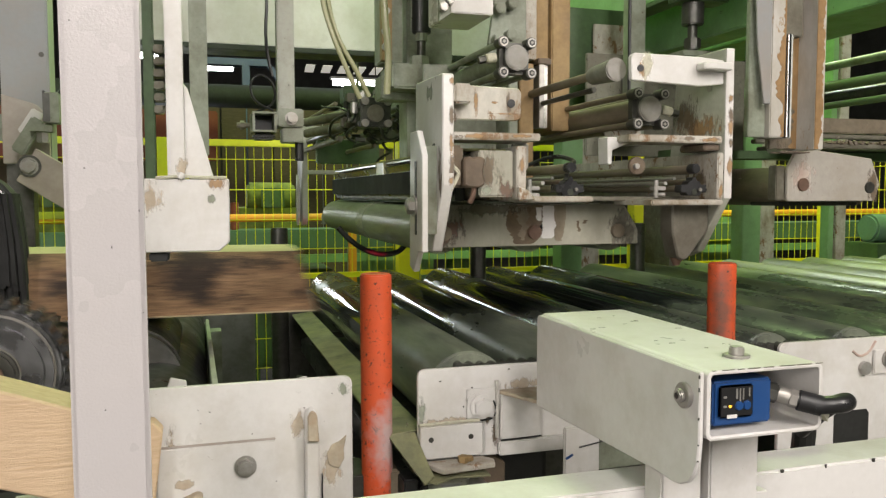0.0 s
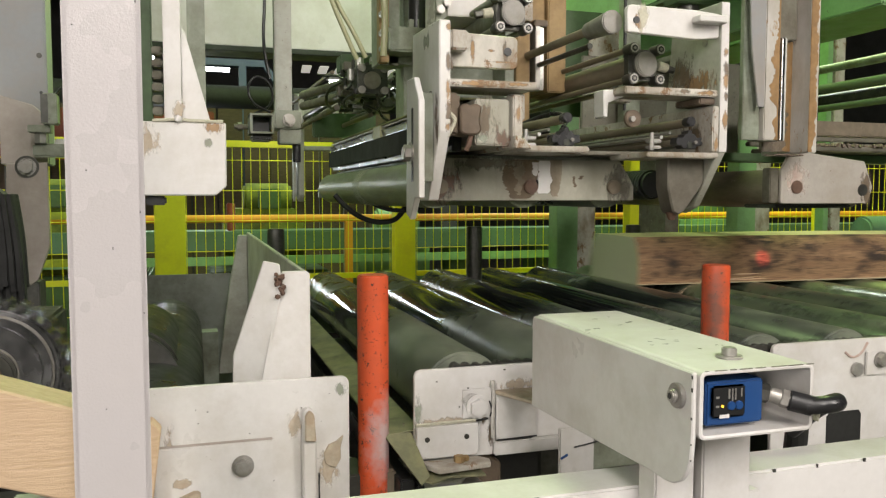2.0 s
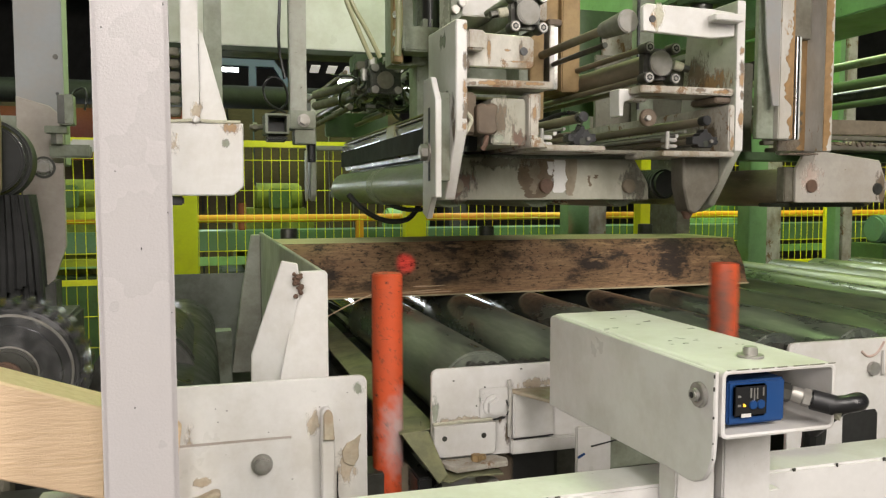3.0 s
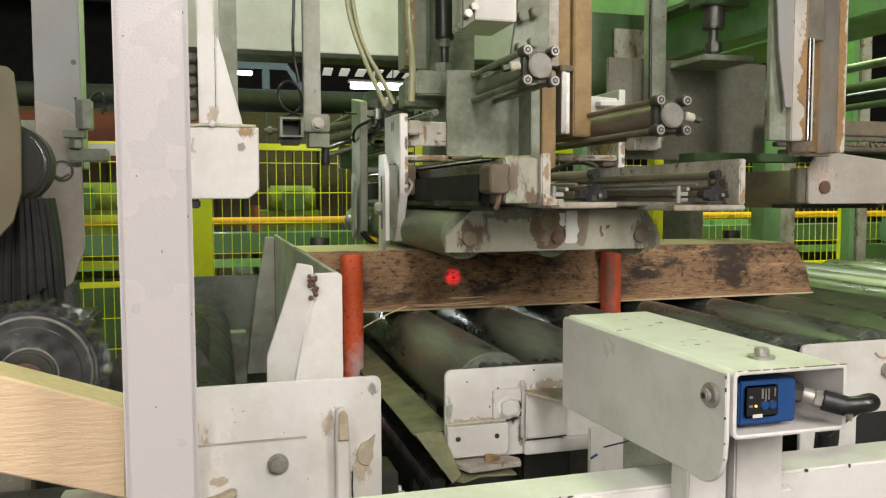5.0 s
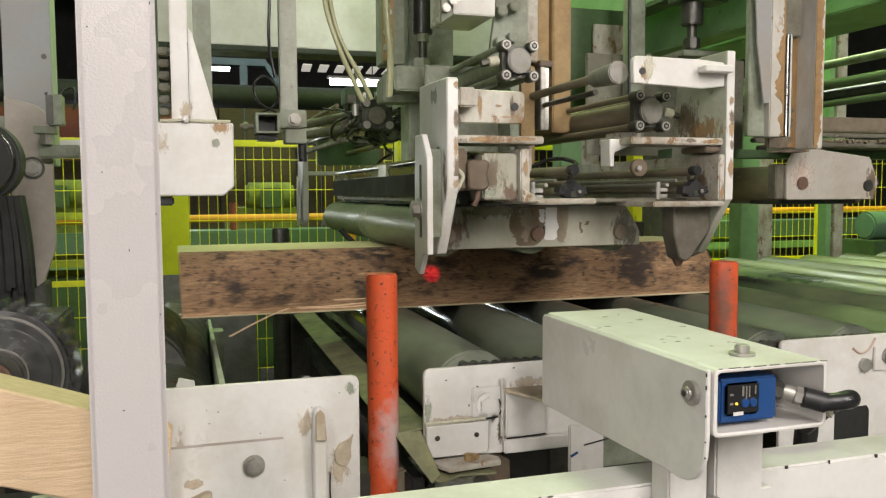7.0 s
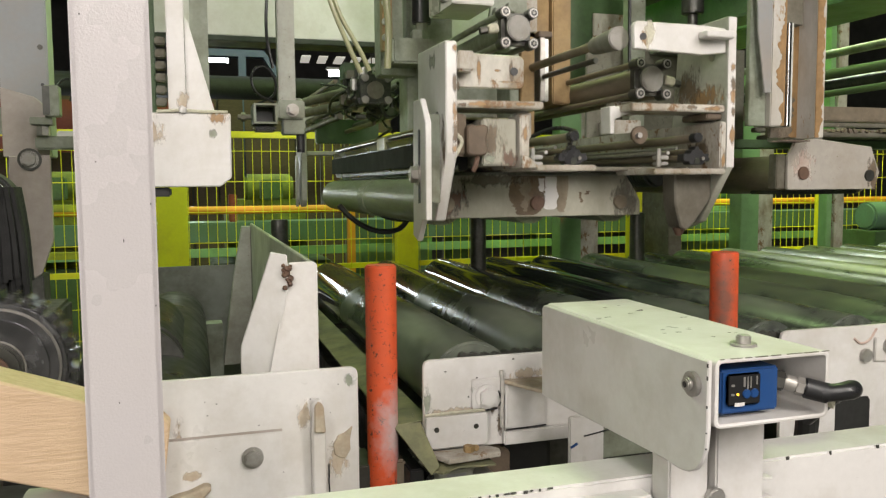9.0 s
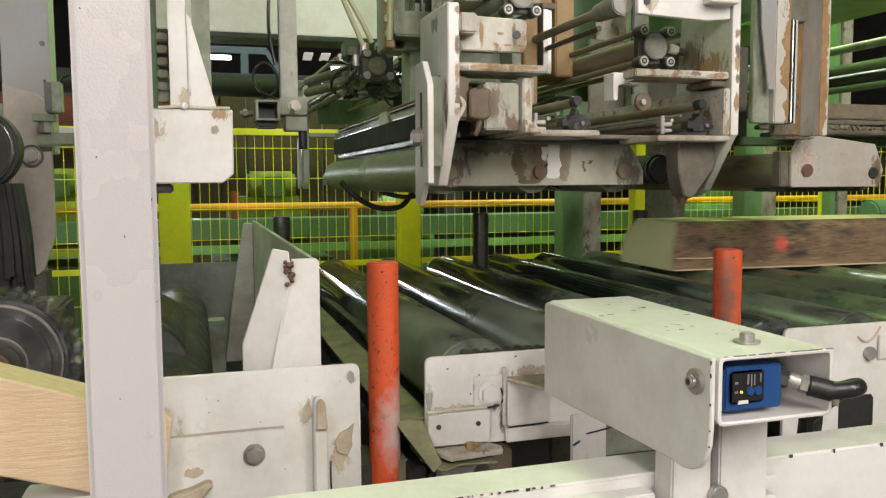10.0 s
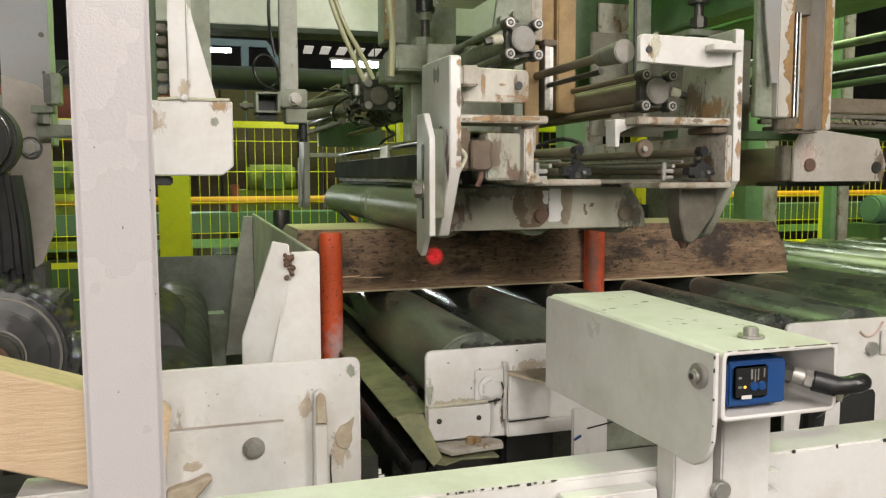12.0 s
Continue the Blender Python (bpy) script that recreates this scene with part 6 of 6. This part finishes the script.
part("hole", rod((-0.478, 2.996, 2.066), (-0.478, 3.001, 2.066), 0.0085, 14), DSTEEL, mast)
part("hole", rod((-0.475, 2.996, 1.942), (-0.475, 3.001, 1.942), 0.0055, 14), BLACK, mast)
part("switch_cable", sweep([(-0.42, 2.88, 1.92), (-0.40, 2.9, 1.95), (-0.375, 2.9, 1.955), (-0.37, 2.9, 1.92), (-0.38, 2.9, 1.88)], 0.004, 8), BLACK, mast)
cover = part("cover_sheet", prism([(-0.86, 1.96), (-0.531, 1.942), (-0.516, 1.928), (-0.503, 1.788), (-0.507, 1.619), (-0.530, 1.538), (-0.60, 1.46), (-0.86, 1.45)], "y", 2.30, 2.31, 0.002), OLIVE, mast,
             "olive painted cover sheet in front of the drive disc")
part("cover_arm", box(-0.85, -0.80, 2.311, 3.05, 1.80, 1.85, 0.003), GREYP, cover)
part("arm_plate", box(-0.85, -0.604, 3.05, 3.08, 1.78, 1.87, 0.003), GREYP, mast)
part("base_post", box(-0.62, -0.50, 3.0, 3.12, 0, 1.30, 0.004), DSTEEL, mast)
part("post_web", box(-0.60, -0.52, 3.02, 3.10, 1.30, 1.70, 0.003), DSTEEL, mast)

# ---------------------------------------------------------------- fence
fence = thing("guard_fence", (1.5, 5.0, 0), "yellow wire mesh guard fence behind the conveyor", "fence")
posts = [-1.75, -0.125, 1.30, 2.99, 4.63, 6.25]
for x in posts:
    w = 0.085 if x < 1 else 0.068
    post = part("fence_post", box(x - w, x + w, 4.95, 5.05, 0, 1.93, 0.004), YELLOW, fence)
    part("foot", box(x - w - 0.04, x + w + 0.04, 4.9, 5.1, 0, 0.012, 0.002), YELLOW, post)
for a, b in zip(posts, posts[1:]):
    a, b = a + 0.09, b - 0.09
    m = bmesh.new()
    n = round((b - a) / 0.055)
    for i in range(n + 1):
        x = a + (b - a) * i / n
        rod((x, 5.0, 0.15), (x, 5.0, 1.89), 0.0024, 6, bm=m)
    z = 0.16
    while z < 1.9:
        rod((a, 4.993, z), (b, 4.993, z), 0.0026, 6, bm=m)
        z += 0.183
    panel = part("mesh_panel", m, YELLOW, fence)
    panel["kind"] = "stuff"
    part("top_rail", box(a, b, 4.98, 5.02, 1.885, 1.925, 0.003), YELLOW, panel)
    part("bottom_rail", box(a, b, 4.98, 5.02, 0.13, 0.16, 0.003), YELLOW, panel)
    part("middle_rail", box(a, b, 5.005, 5.03, 1.075, 1.105, 0.003), YELLOW, panel)

orail = thing("orange_pipe_rail", (2, 5.45, 0), "orange pipe rail behind the fence", "pipe rail")
part("pipe", rod((-2.5, 5.45, 1.44), (7.5, 5.45, 1.44), 0.026, 18), ORAIL, orail)
for x in (-1.5, 1.0, 3.4, 6.0):
    part("stand", box(x, x + 0.05, 5.42, 5.48, 0, 1.42), ORAIL, orail)

single("red_cap", rod((0.264, 5.98, 1.340), (0.264, 5.98, 1.538), 0.03, 16, bevel=0.006), RED, "small red cap on the machinery behind the fence", "cap")
lime = thing("lime_guard_rail", (-1.2, 5.3, 0), "lime yellow guard rails behind the fence", "guard rail")
for z in (1.47, 1.182):
    part("rail", box(-1.9, -0.45, 5.28, 5.34, z - 0.022, z + 0.022, 0.005), LIME, lime)
for x in (-1.85, -0.5):
    part("post", box(x, x + 0.05, 5.345, 5.40, 0, 1.62, 0.004), LIME, lime)
# green columns between conveyor and fence
for x0 in (2.056, 3.317):
    col = thing("green_column", (x0, 4.3, 0), "green column with grey plate beside the line", "column", "green columns")
    part("green_side", box(x0, x0 + 0.135, 4.3, 4.42, 0, 2.3, 0.004), GREEN, col)
    part("grey_side", box(x0 + 0.137, x0 + 0.26, 4.32, 4.42, 0, 2.3, 0.004), WORN, col)

# ---------------------------------------------------------------- machinery behind the fence
def far_machine(x, y, w, d, hgt, m, label):
    o = thing("far_machine", (x, y, 0), label, "machine")
    part("frame", box(x - w / 2, x + w / 2, y - d / 2, y + d / 2, 0.3, hgt * 0.62, 0.02), DGREEN, o)
    part("housing", box(x - w * 0.36, x + w * 0.30, y - d * 0.35, y + d * 0.35, hgt * 0.62, hgt * 0.9, 0.06), m, o)
    part("motor", rod((x - w * 0.2, y - d * 0.2, hgt * 0.95), (x + w * 0.2, y - d * 0.2, hgt * 0.95), 0.11, 24, bevel=0.02), m, o)
    part("terminal_box", box(x - 0.08, x + 0.08, y - d * 0.5, y - d * 0.36, hgt * 0.9, hgt * 0.99, 0.01), DGREEN, o)
    for sx in (-0.45, 0.45):
        part("leg", box(x + sx * w - 0.04, x + sx * w + 0.04, y - 0.1, y + 0.1, 0, 0.3, 0.004), DGREEN, o)


HEAP = mat("lime_dust_cover", (0.23, 0.25, 0.05), 0.8, grain=0.4, grain_scale=12, dirt=(0.08, 0.10, 0.03), dirt_amount=0.9, dirt_scale=8, bump=0.4, bump_scale=20)
far_machine(-0.9, 6.3, 1.2, 0.9, 1.68, HEAP, "dusty green machine with motor behind the fence")
far_machine(0.55, 6.5, 0.9, 0.9, 1.66, HEAP, "dusty green gear unit behind the fence")
far_machine(1.6, 6.6, 0.9, 0.9, 1.45, GREEN, "green drive unit behind the fence")
far_machine(4.6, 6.4, 1.3, 0.9, 1.60, GREEN, "green pump unit behind the fence")
belt = thing("far_conveyor", (2.5, 6.0, 0), "teal conveyor trough behind the fence", "conveyor")
part("trough", box(-2.5, 8.0, 5.85, 6.2, 1.20, 1.34, 0.01), MACHINE, belt)
part("lower_beam", box(-2.5, 8.0, 5.82, 5.86, 1.10, 1.16, 0.004), GREEN, belt)
for x in (-1.8, 0.3, 1.9, 2.6, 4.0, 5.6):
    part("support", box(x, x + 0.12, 5.87, 6.1, 0, 1.2, 0.004), DGREEN, belt)
right_motor = thing("green_motor", (4.75, 4.6, 0), "green motor with pale terminal box beside the fence", "motor")
part("body", rod((4.55, 4.55, 1.35), (4.95, 4.55, 1.35), 0.10, 24, bevel=0.015), MACHINE, right_motor)
part("terminal_box", box(5.0, 5.2, 4.5, 4.65, 1.28, 1.48, 0.01), WORN, right_motor)
part("plinth", box(4.5, 5.3, 4.4, 4.7, 0, 1.25, 0.005), DGREEN, right_motor)

# ---------------------------------------------------------------- overhead white beam and roof
obeam = thing("overhead_beam", (1.0, 4.2, 2.3), "white painted overhead box beam with green lower edge", "beam")
part("box_beam", box(-0.43, 2.6, 4.0, 4.16, 2.312, 3.4, 0.004), WHITE, obeam)
part("lower_flange", box(-0.43, 2.6, 3.985, 4.18, 2.285, 2.310, 0.004), mat("blackened_green_flange", (0.025, 0.04, 0.02), 0.6, grain=0.3, dirt=(0.015, 0.018, 0.012), dirt_amount=0.6), obeam)
part("post", box(-0.42, -0.32, 4.1, 4.4, 0, 3.4, 0.004), DGREEN, obeam)
part("post", box(2.66, 2.75, 4.1, 4.4, 0, 3.4, 0.004), GRIME, obeam)

duct = thing("dark_duct", (0.8, 7.2, 2.44), "dark round duct hung across the hall", "duct")
part("pipe", rod((-3.5, 7.2, 2.44), (5.0, 7.2, 2.44), 0.10, 24), DUCT, duct)
for x in (-3.0, -0.6, 1.4, 3.2, 4.8):
    part("flange", rod((x, 7.2, 2.44), (x + 0.03, 7.2, 2.44), 0.118, 24), DUCT, duct)
    part("hanger", box(x, x + 0.02, 7.19, 7.21, 2.54, 7.5, 0), HALL, duct)
blue = thing("blue_truss", (0.5, 9.0, 0), "blue-grey painted steel frame under the roof", "frame")
BLUEP = mat("blue_grey_paint", (0.11, 0.155, 0.24), 0.5, grain=0.1)
part("beam", box(0.02, 0.78, 9.0, 9.15, 2.985, 3.06, 0.004), BLUEP, blue)
part("post", box(0.50, 0.58, 9.0, 9.12, 0.0, 2.985, 0.004), BLUEP, blue)
part("brace", prism([(0.72, 3.05), (0.78, 3.05), (1.05, 2.7), (1.05, 0), (0.97, 0), (0.97, 2.68)], "y", 9.02, 9.1, 0.002), BLUEP, blue)
for x, y, z, l in ((0.2, 14, 3.70, 0.42), (2.3, 14, 3.53, 1.5), (-1.6, 15, 4.0, 1.0), (5.4, 15, 4.3, 1.2)):
    tl = thing("tube_lamp", (x, y, z), "lit fluorescent tube lamp under the roof", "lamp", "tube lamps")
    part("tube", rod((x, y, z), (x + l, y, z), 0.055, 14), TUBELIGHT, tl)
    part("reflector", box(x - 0.05, x + l + 0.05, y - 0.08, y + 0.08, z + 0.06, z + 0.10, 0.01), WHITE, tl)
    part("rod", box(x + l / 2 - 0.01, x + l / 2 + 0.01, y - 0.01, y + 0.01, z + 0.10, 7.5, 0), DSTEEL, tl)
for i in range(6):
    x = 2.1 + i * 0.34
    s = thing("skylight_strip", (x, 16.0, 4.12), "bright corrugated skylight strip in the far roof", "skylight", "skylight strips")
    part("sheet", prism([(x, 16.0), (x + 0.18, 16.0), (x + 0.26, 16.9), (x + 0.08, 16.9)], "z", 4.12, 4.14, 0.0), SKYLIGHT, s)
    part("hanger", box(x + 0.1, x + 0.11, 16.2, 16.21, 4.14, 7.5, 0), DSTEEL, s)
for i in range(7):
    single("roof_truss", box(-11.5, 13.5, 8.0 + i * 2.4, 8.15 + i * 2.4, 6.6, 7.5, 0.01), HALL, "dark steel roof truss across the hall", "truss", "roof trusses")
for x in (-3.2, 3.4, 7.5):
    single("hall_column", box(x, x + 0.25, 11.0, 11.25, 0, 7.5, 0.01), HALL, "dark steel hall column", "column", "hall columns")
cabinet = thing("control_cabinet", (1.5, 9.2, 0), "pale grey steel control cabinet beyond the board partition", "cabinet")
part("body", box(1.236, 1.90, 9.0, 9.4, 0.05, 2.736, 0.008), PALE, cabinet)
part("door", box(1.25, 1.886, 8.985, 8.998, 0.12, 2.70, 0.004), PALE, cabinet)
part("plinth", box(1.26, 1.88, 9.03, 9.38, 0.0, 0.05, 0.002), DSTEEL, cabinet)
partition = thing("board_partition", (-0.5, 8.25, 0), "dark brown board partition behind the far machines", "partition")
BOARD = wood("dark_boards", (0.13, 0.09, 0.06), (0.06, 0.042, 0.03), (0.09, 0.062, 0.042), (0.03, 0.02, 0.015), 0.0)
for k in range(20):
    x = -3.0 + k * 0.25
    part("board", box(x, x + 0.235, 8.2 + 0.01 * (k % 2), 8.24 + 0.01 * (k % 2), 0, 2.62, 0.004), BOARD, partition)
single("red_brown_wall", box(-2.6, 0.2, 7.6, 7.7, 1.9, 2.35, 0.01), RED, "rust-brown painted panel under the duct", "panel")


# ---------------------------------------------------------------- movement
def keyed(o, rows):
    """rows: seconds and dx, dy, dz, turn about y, about z and about x, added to the place at which it was built."""
    l = o.location.copy()
    walk(o, [(r[0], pose(l.x + r[1], l.y + r[2], l.z + r[3], r[6] if len(r) > 6 else 0, r[4] if len(r) > 4 else 0, r[5] if len(r) > 5 else 0)) for r in rows])


def spin(o, t0, t1, step, degrees):
    """Steady turning about the thing's own y axis."""
    l = o.location.copy()
    n = round((t1 - t0) / step)
    walk(o, [(t0 + i * step, pose(l.x, l.y, l.z, 0, -degrees * i, 0)) for i in range(n + 1)])


def turned(o, speeds, top):
    """Turning about y whose speed goes from row to row (share of top degrees a hundredth of a second)."""
    l = o.location.copy()
    rows, a, n = [], 0.0, 120
    for i in range(n + 1):
        t = 12.0 * i / n
        rows.append((t, pose(l.x, l.y, l.z, 0, a, 0)))
        v = np.interp(t, [p[0] for p in speeds], [p[1] for p in speeds])
        a += v * top * 10 * 0.8
    walk(o, rows)


def motions():
    keyed(carriage, [
        (0.00, 0, 0, 0.0062),
        (0.50, 0, 0, 0.0356),
        (1.00, 0, 0, 0.0731),
        (1.50, 0, 0, 0.1149),
        (2.00, 0, 0, 0.1301),
        (2.50, 0, 0, 0.1310),
        (3.00, 0, 0, 0.1310),
        (3.30, 0, 0, 0.1310),
        (4.40, 0, 0, 0.0050),
        (5.00, 0, 0, 0.0009),
        (5.50, 0, 0, -0.0009),
        (6.00, 0, 0, -0.0009),
        (6.50, 0, 0, 0.0000),
        (7.00, 0, 0, 0.0009),
        (8.60, 0, 0, 0.0000),
        (9.00, 0, 0, 0.0570),
        (9.50, 0, 0, 0.0998),
        (10.00, 0, 0, 0.1310),
        (10.50, 0, 0, 0.1301),
        (11.00, 0, 0, 0.1292),
        (11.15, 0, 0, 0.1292),
        (11.50, 0, 0, 0.0446),
        (12.00, 0, 0, 0.0000),
    ])
    for p in poles + [bearing]:
        keyed(p, [(0, 0, 0, 0), (2.95, 0, 0, 0), (3.0, 0, 0.03, 0), (3.2, 0, 0.6, 0), (3.35, 0, 0.705, 0), (5.6, 0, 0.705, 0), (5.8, 0, 0.56, 0), (6.0, 0, 0.14, 0),
                  (6.12, 0, 0, 0), (11.0, 0, 0, 0), (11.05, 0, 0.04, 0), (11.3, 0, 0.68, 0), (11.4, 0, 0.705, 0), (12, 0, 0.705, 0)])
    for p in rear_poles:
        keyed(p, [(0, 0, 0, 0), (3.3, 0, 0, 0), (4.6, 0, -0.58, 0), (5.6, 0, -0.58, 0), (6.1, 0, 0, 0), (12, 0, 0, 0)])
    for c, y, late in ((left_clamp, 0.70, 0.0), (right_clamp, 0.675, 0.1)):
        keyed(c, [(0, 0, 0, 0), (3.4, 0, 0, 0), (4.5, 0, y, 0), (5.55, 0, y, 0), (5.7 + late, 0, y * 0.8, 0), (5.9 + late, 0, y * 0.28, 0), (6.1 + late, 0, 0, 0), (12, 0, 0, 0)])
    keyed(rear_clamp, [(0, 0, 0, 0), (3.4, 0, 0, 0), (4.5, 0, -1.02, 0), (5.55, 0, -1.02, 0), (5.7, 0, -0.85, 0), (5.9, 0, -0.35, 0), (6.1, 0, 0, 0), (12, 0, 0, 0)])
    keyed(gate, [(0, -0.2, 0, -0.245, 0, 0, -4.3), (0.38, -0.2, 0, -0.245, 0, 0, -4.3), (0.5, -0.155, 0, -0.17, 0, 0, -3.4), (0.6, -0.045, 0, -0.05, 0, 0, -1), (0.7, 0, 0, 0), (5.02, 0, 0, 0),
                 (5.1, -0.03, 0, -0.035, 0, 0, -0.7), (5.2, -0.13, 0, -0.15, 0, 0, -3), (5.32, -0.2, 0, -0.245, 0, 0, -4.3), (8.38, -0.2, 0, -0.245, 0, 0, -4.3), (8.7, 0, 0, 0), (12, 0, 0, 0)])
    keyed(bracket, [(0, 0, 0, -0.137), (0.2, 0, 0, -0.137), (0.5, 0, 0, -0.01), (0.65, 0, 0, 0), (7.3, 0, 0, 0), (7.6, 0, 0, -0.137), (8.2, 0, 0, -0.137), (8.6, 0, 0, 0), (12, 0, 0, 0)])
    keyed(swing_arm, [(0, 0, 0, 0, -58), (0.55, 0, 0, 0, -55), (0.62, 0, 0, 0, -35), (0.7, 0, 0, 0, 0), (7.35, 0, 0, 0, 0), (7.6, 0, 0, 0, -55), (8.4, 0, 0, 0, -58), (8.55, 0, 0, 0, -30), (8.68, 0, 0, 0, 0), (12, 0, 0, 0, 0)])
    keyed(cant_a, [(0, 0, 0, 0), (0.1, -0.27, 0, 0), (0.5, -1.4, 0, 0), (2, -3.6, 0, 0), (12, -3.6, 0, 0)])
    keyed(cant_b, [(0, 6.2, 0.32, 0), (1.0, 3.55, 0.32, 0), (1.5, 2.39, 0.33, 0, 0, -2), (1.7, 2.03, 0.34, 0, 0, -3), (2.0, 1.43, 0.36, 0, 0, -3), (2.3, 0.83, 0.34, 0, 0, -3),
                   (2.5, 0.455, 0.33, 0, 0, -3), (2.7, 0.05, 0.28, 0, 0, -1), (2.8, 0.0, 0.27, 0, 0, 0), (3.2, 0.0, 0.3, 0, 0, 0), (4.5, 0.0, 0.02, 0), (4.8, 0, 0, 0), (6.55, 0, 0, 0),
                   (6.8, -0.14, 0, 0), (6.9, -0.235, 0, 0), (7.0, -0.30, 0, 0), (7.2, -0.44, 0, 0), (7.5, -0.95, 0, 0), (8.1, -2.55, 0, 0), (8.6, -3.6, 0, 0), (12, -3.6, 0, 0)])
    keyed(cant_c, [(0, 7.5, 0.3, 0), (8, 7.5, 0.3, 0), (9.5, 2.49, 0.32, 0, 0, -2), (9.8, 1.90, 0.32, 0, 0, -2), (10.0, 1.52, 0.31, 0, 0, -3), (10.2, 1.155, 0.3, 0, 0, -3), (10.5, 0.61, 0.29, 0, 0, -3), (10.8, 0.0, 0.25, 0, 0, 0),
                   (11.0, 0.0, 0.25, 0), (11.3, 0.0, 0.2, 0), (11.6, 0, 0, 0), (12, 0, 0, 0)])
    spin(mill_wheel, 0.0, 12.0, 0.25, 84)
    l = drive_disc.location.copy()
    drops = ((0, -0.15), (1.0, -0.155), (2.0, -0.17), (2.4, -0.02), (2.6, 0), (7.2, 0), (7.6, -0.15), (9.5, -0.155), (9.8, -0.02), (10.0, 0), (12, 0))
    walk(drive_disc, [(i * 0.2, pose(l.x, l.y, l.z + np.interp(i * 0.2, [d[0] for d in drops], [d[1] for d in drops]), 0, -57 * i, 0)) for i in range(61)])
    for r in rollers:
        turned(r, ((0, 0), (0.5, -1), (2.9, -1), (3.0, 0), (6.55, 0), (6.9, -1), (11.0, -1), (11.1, 0), (12, 0)), 8.0)


motions()
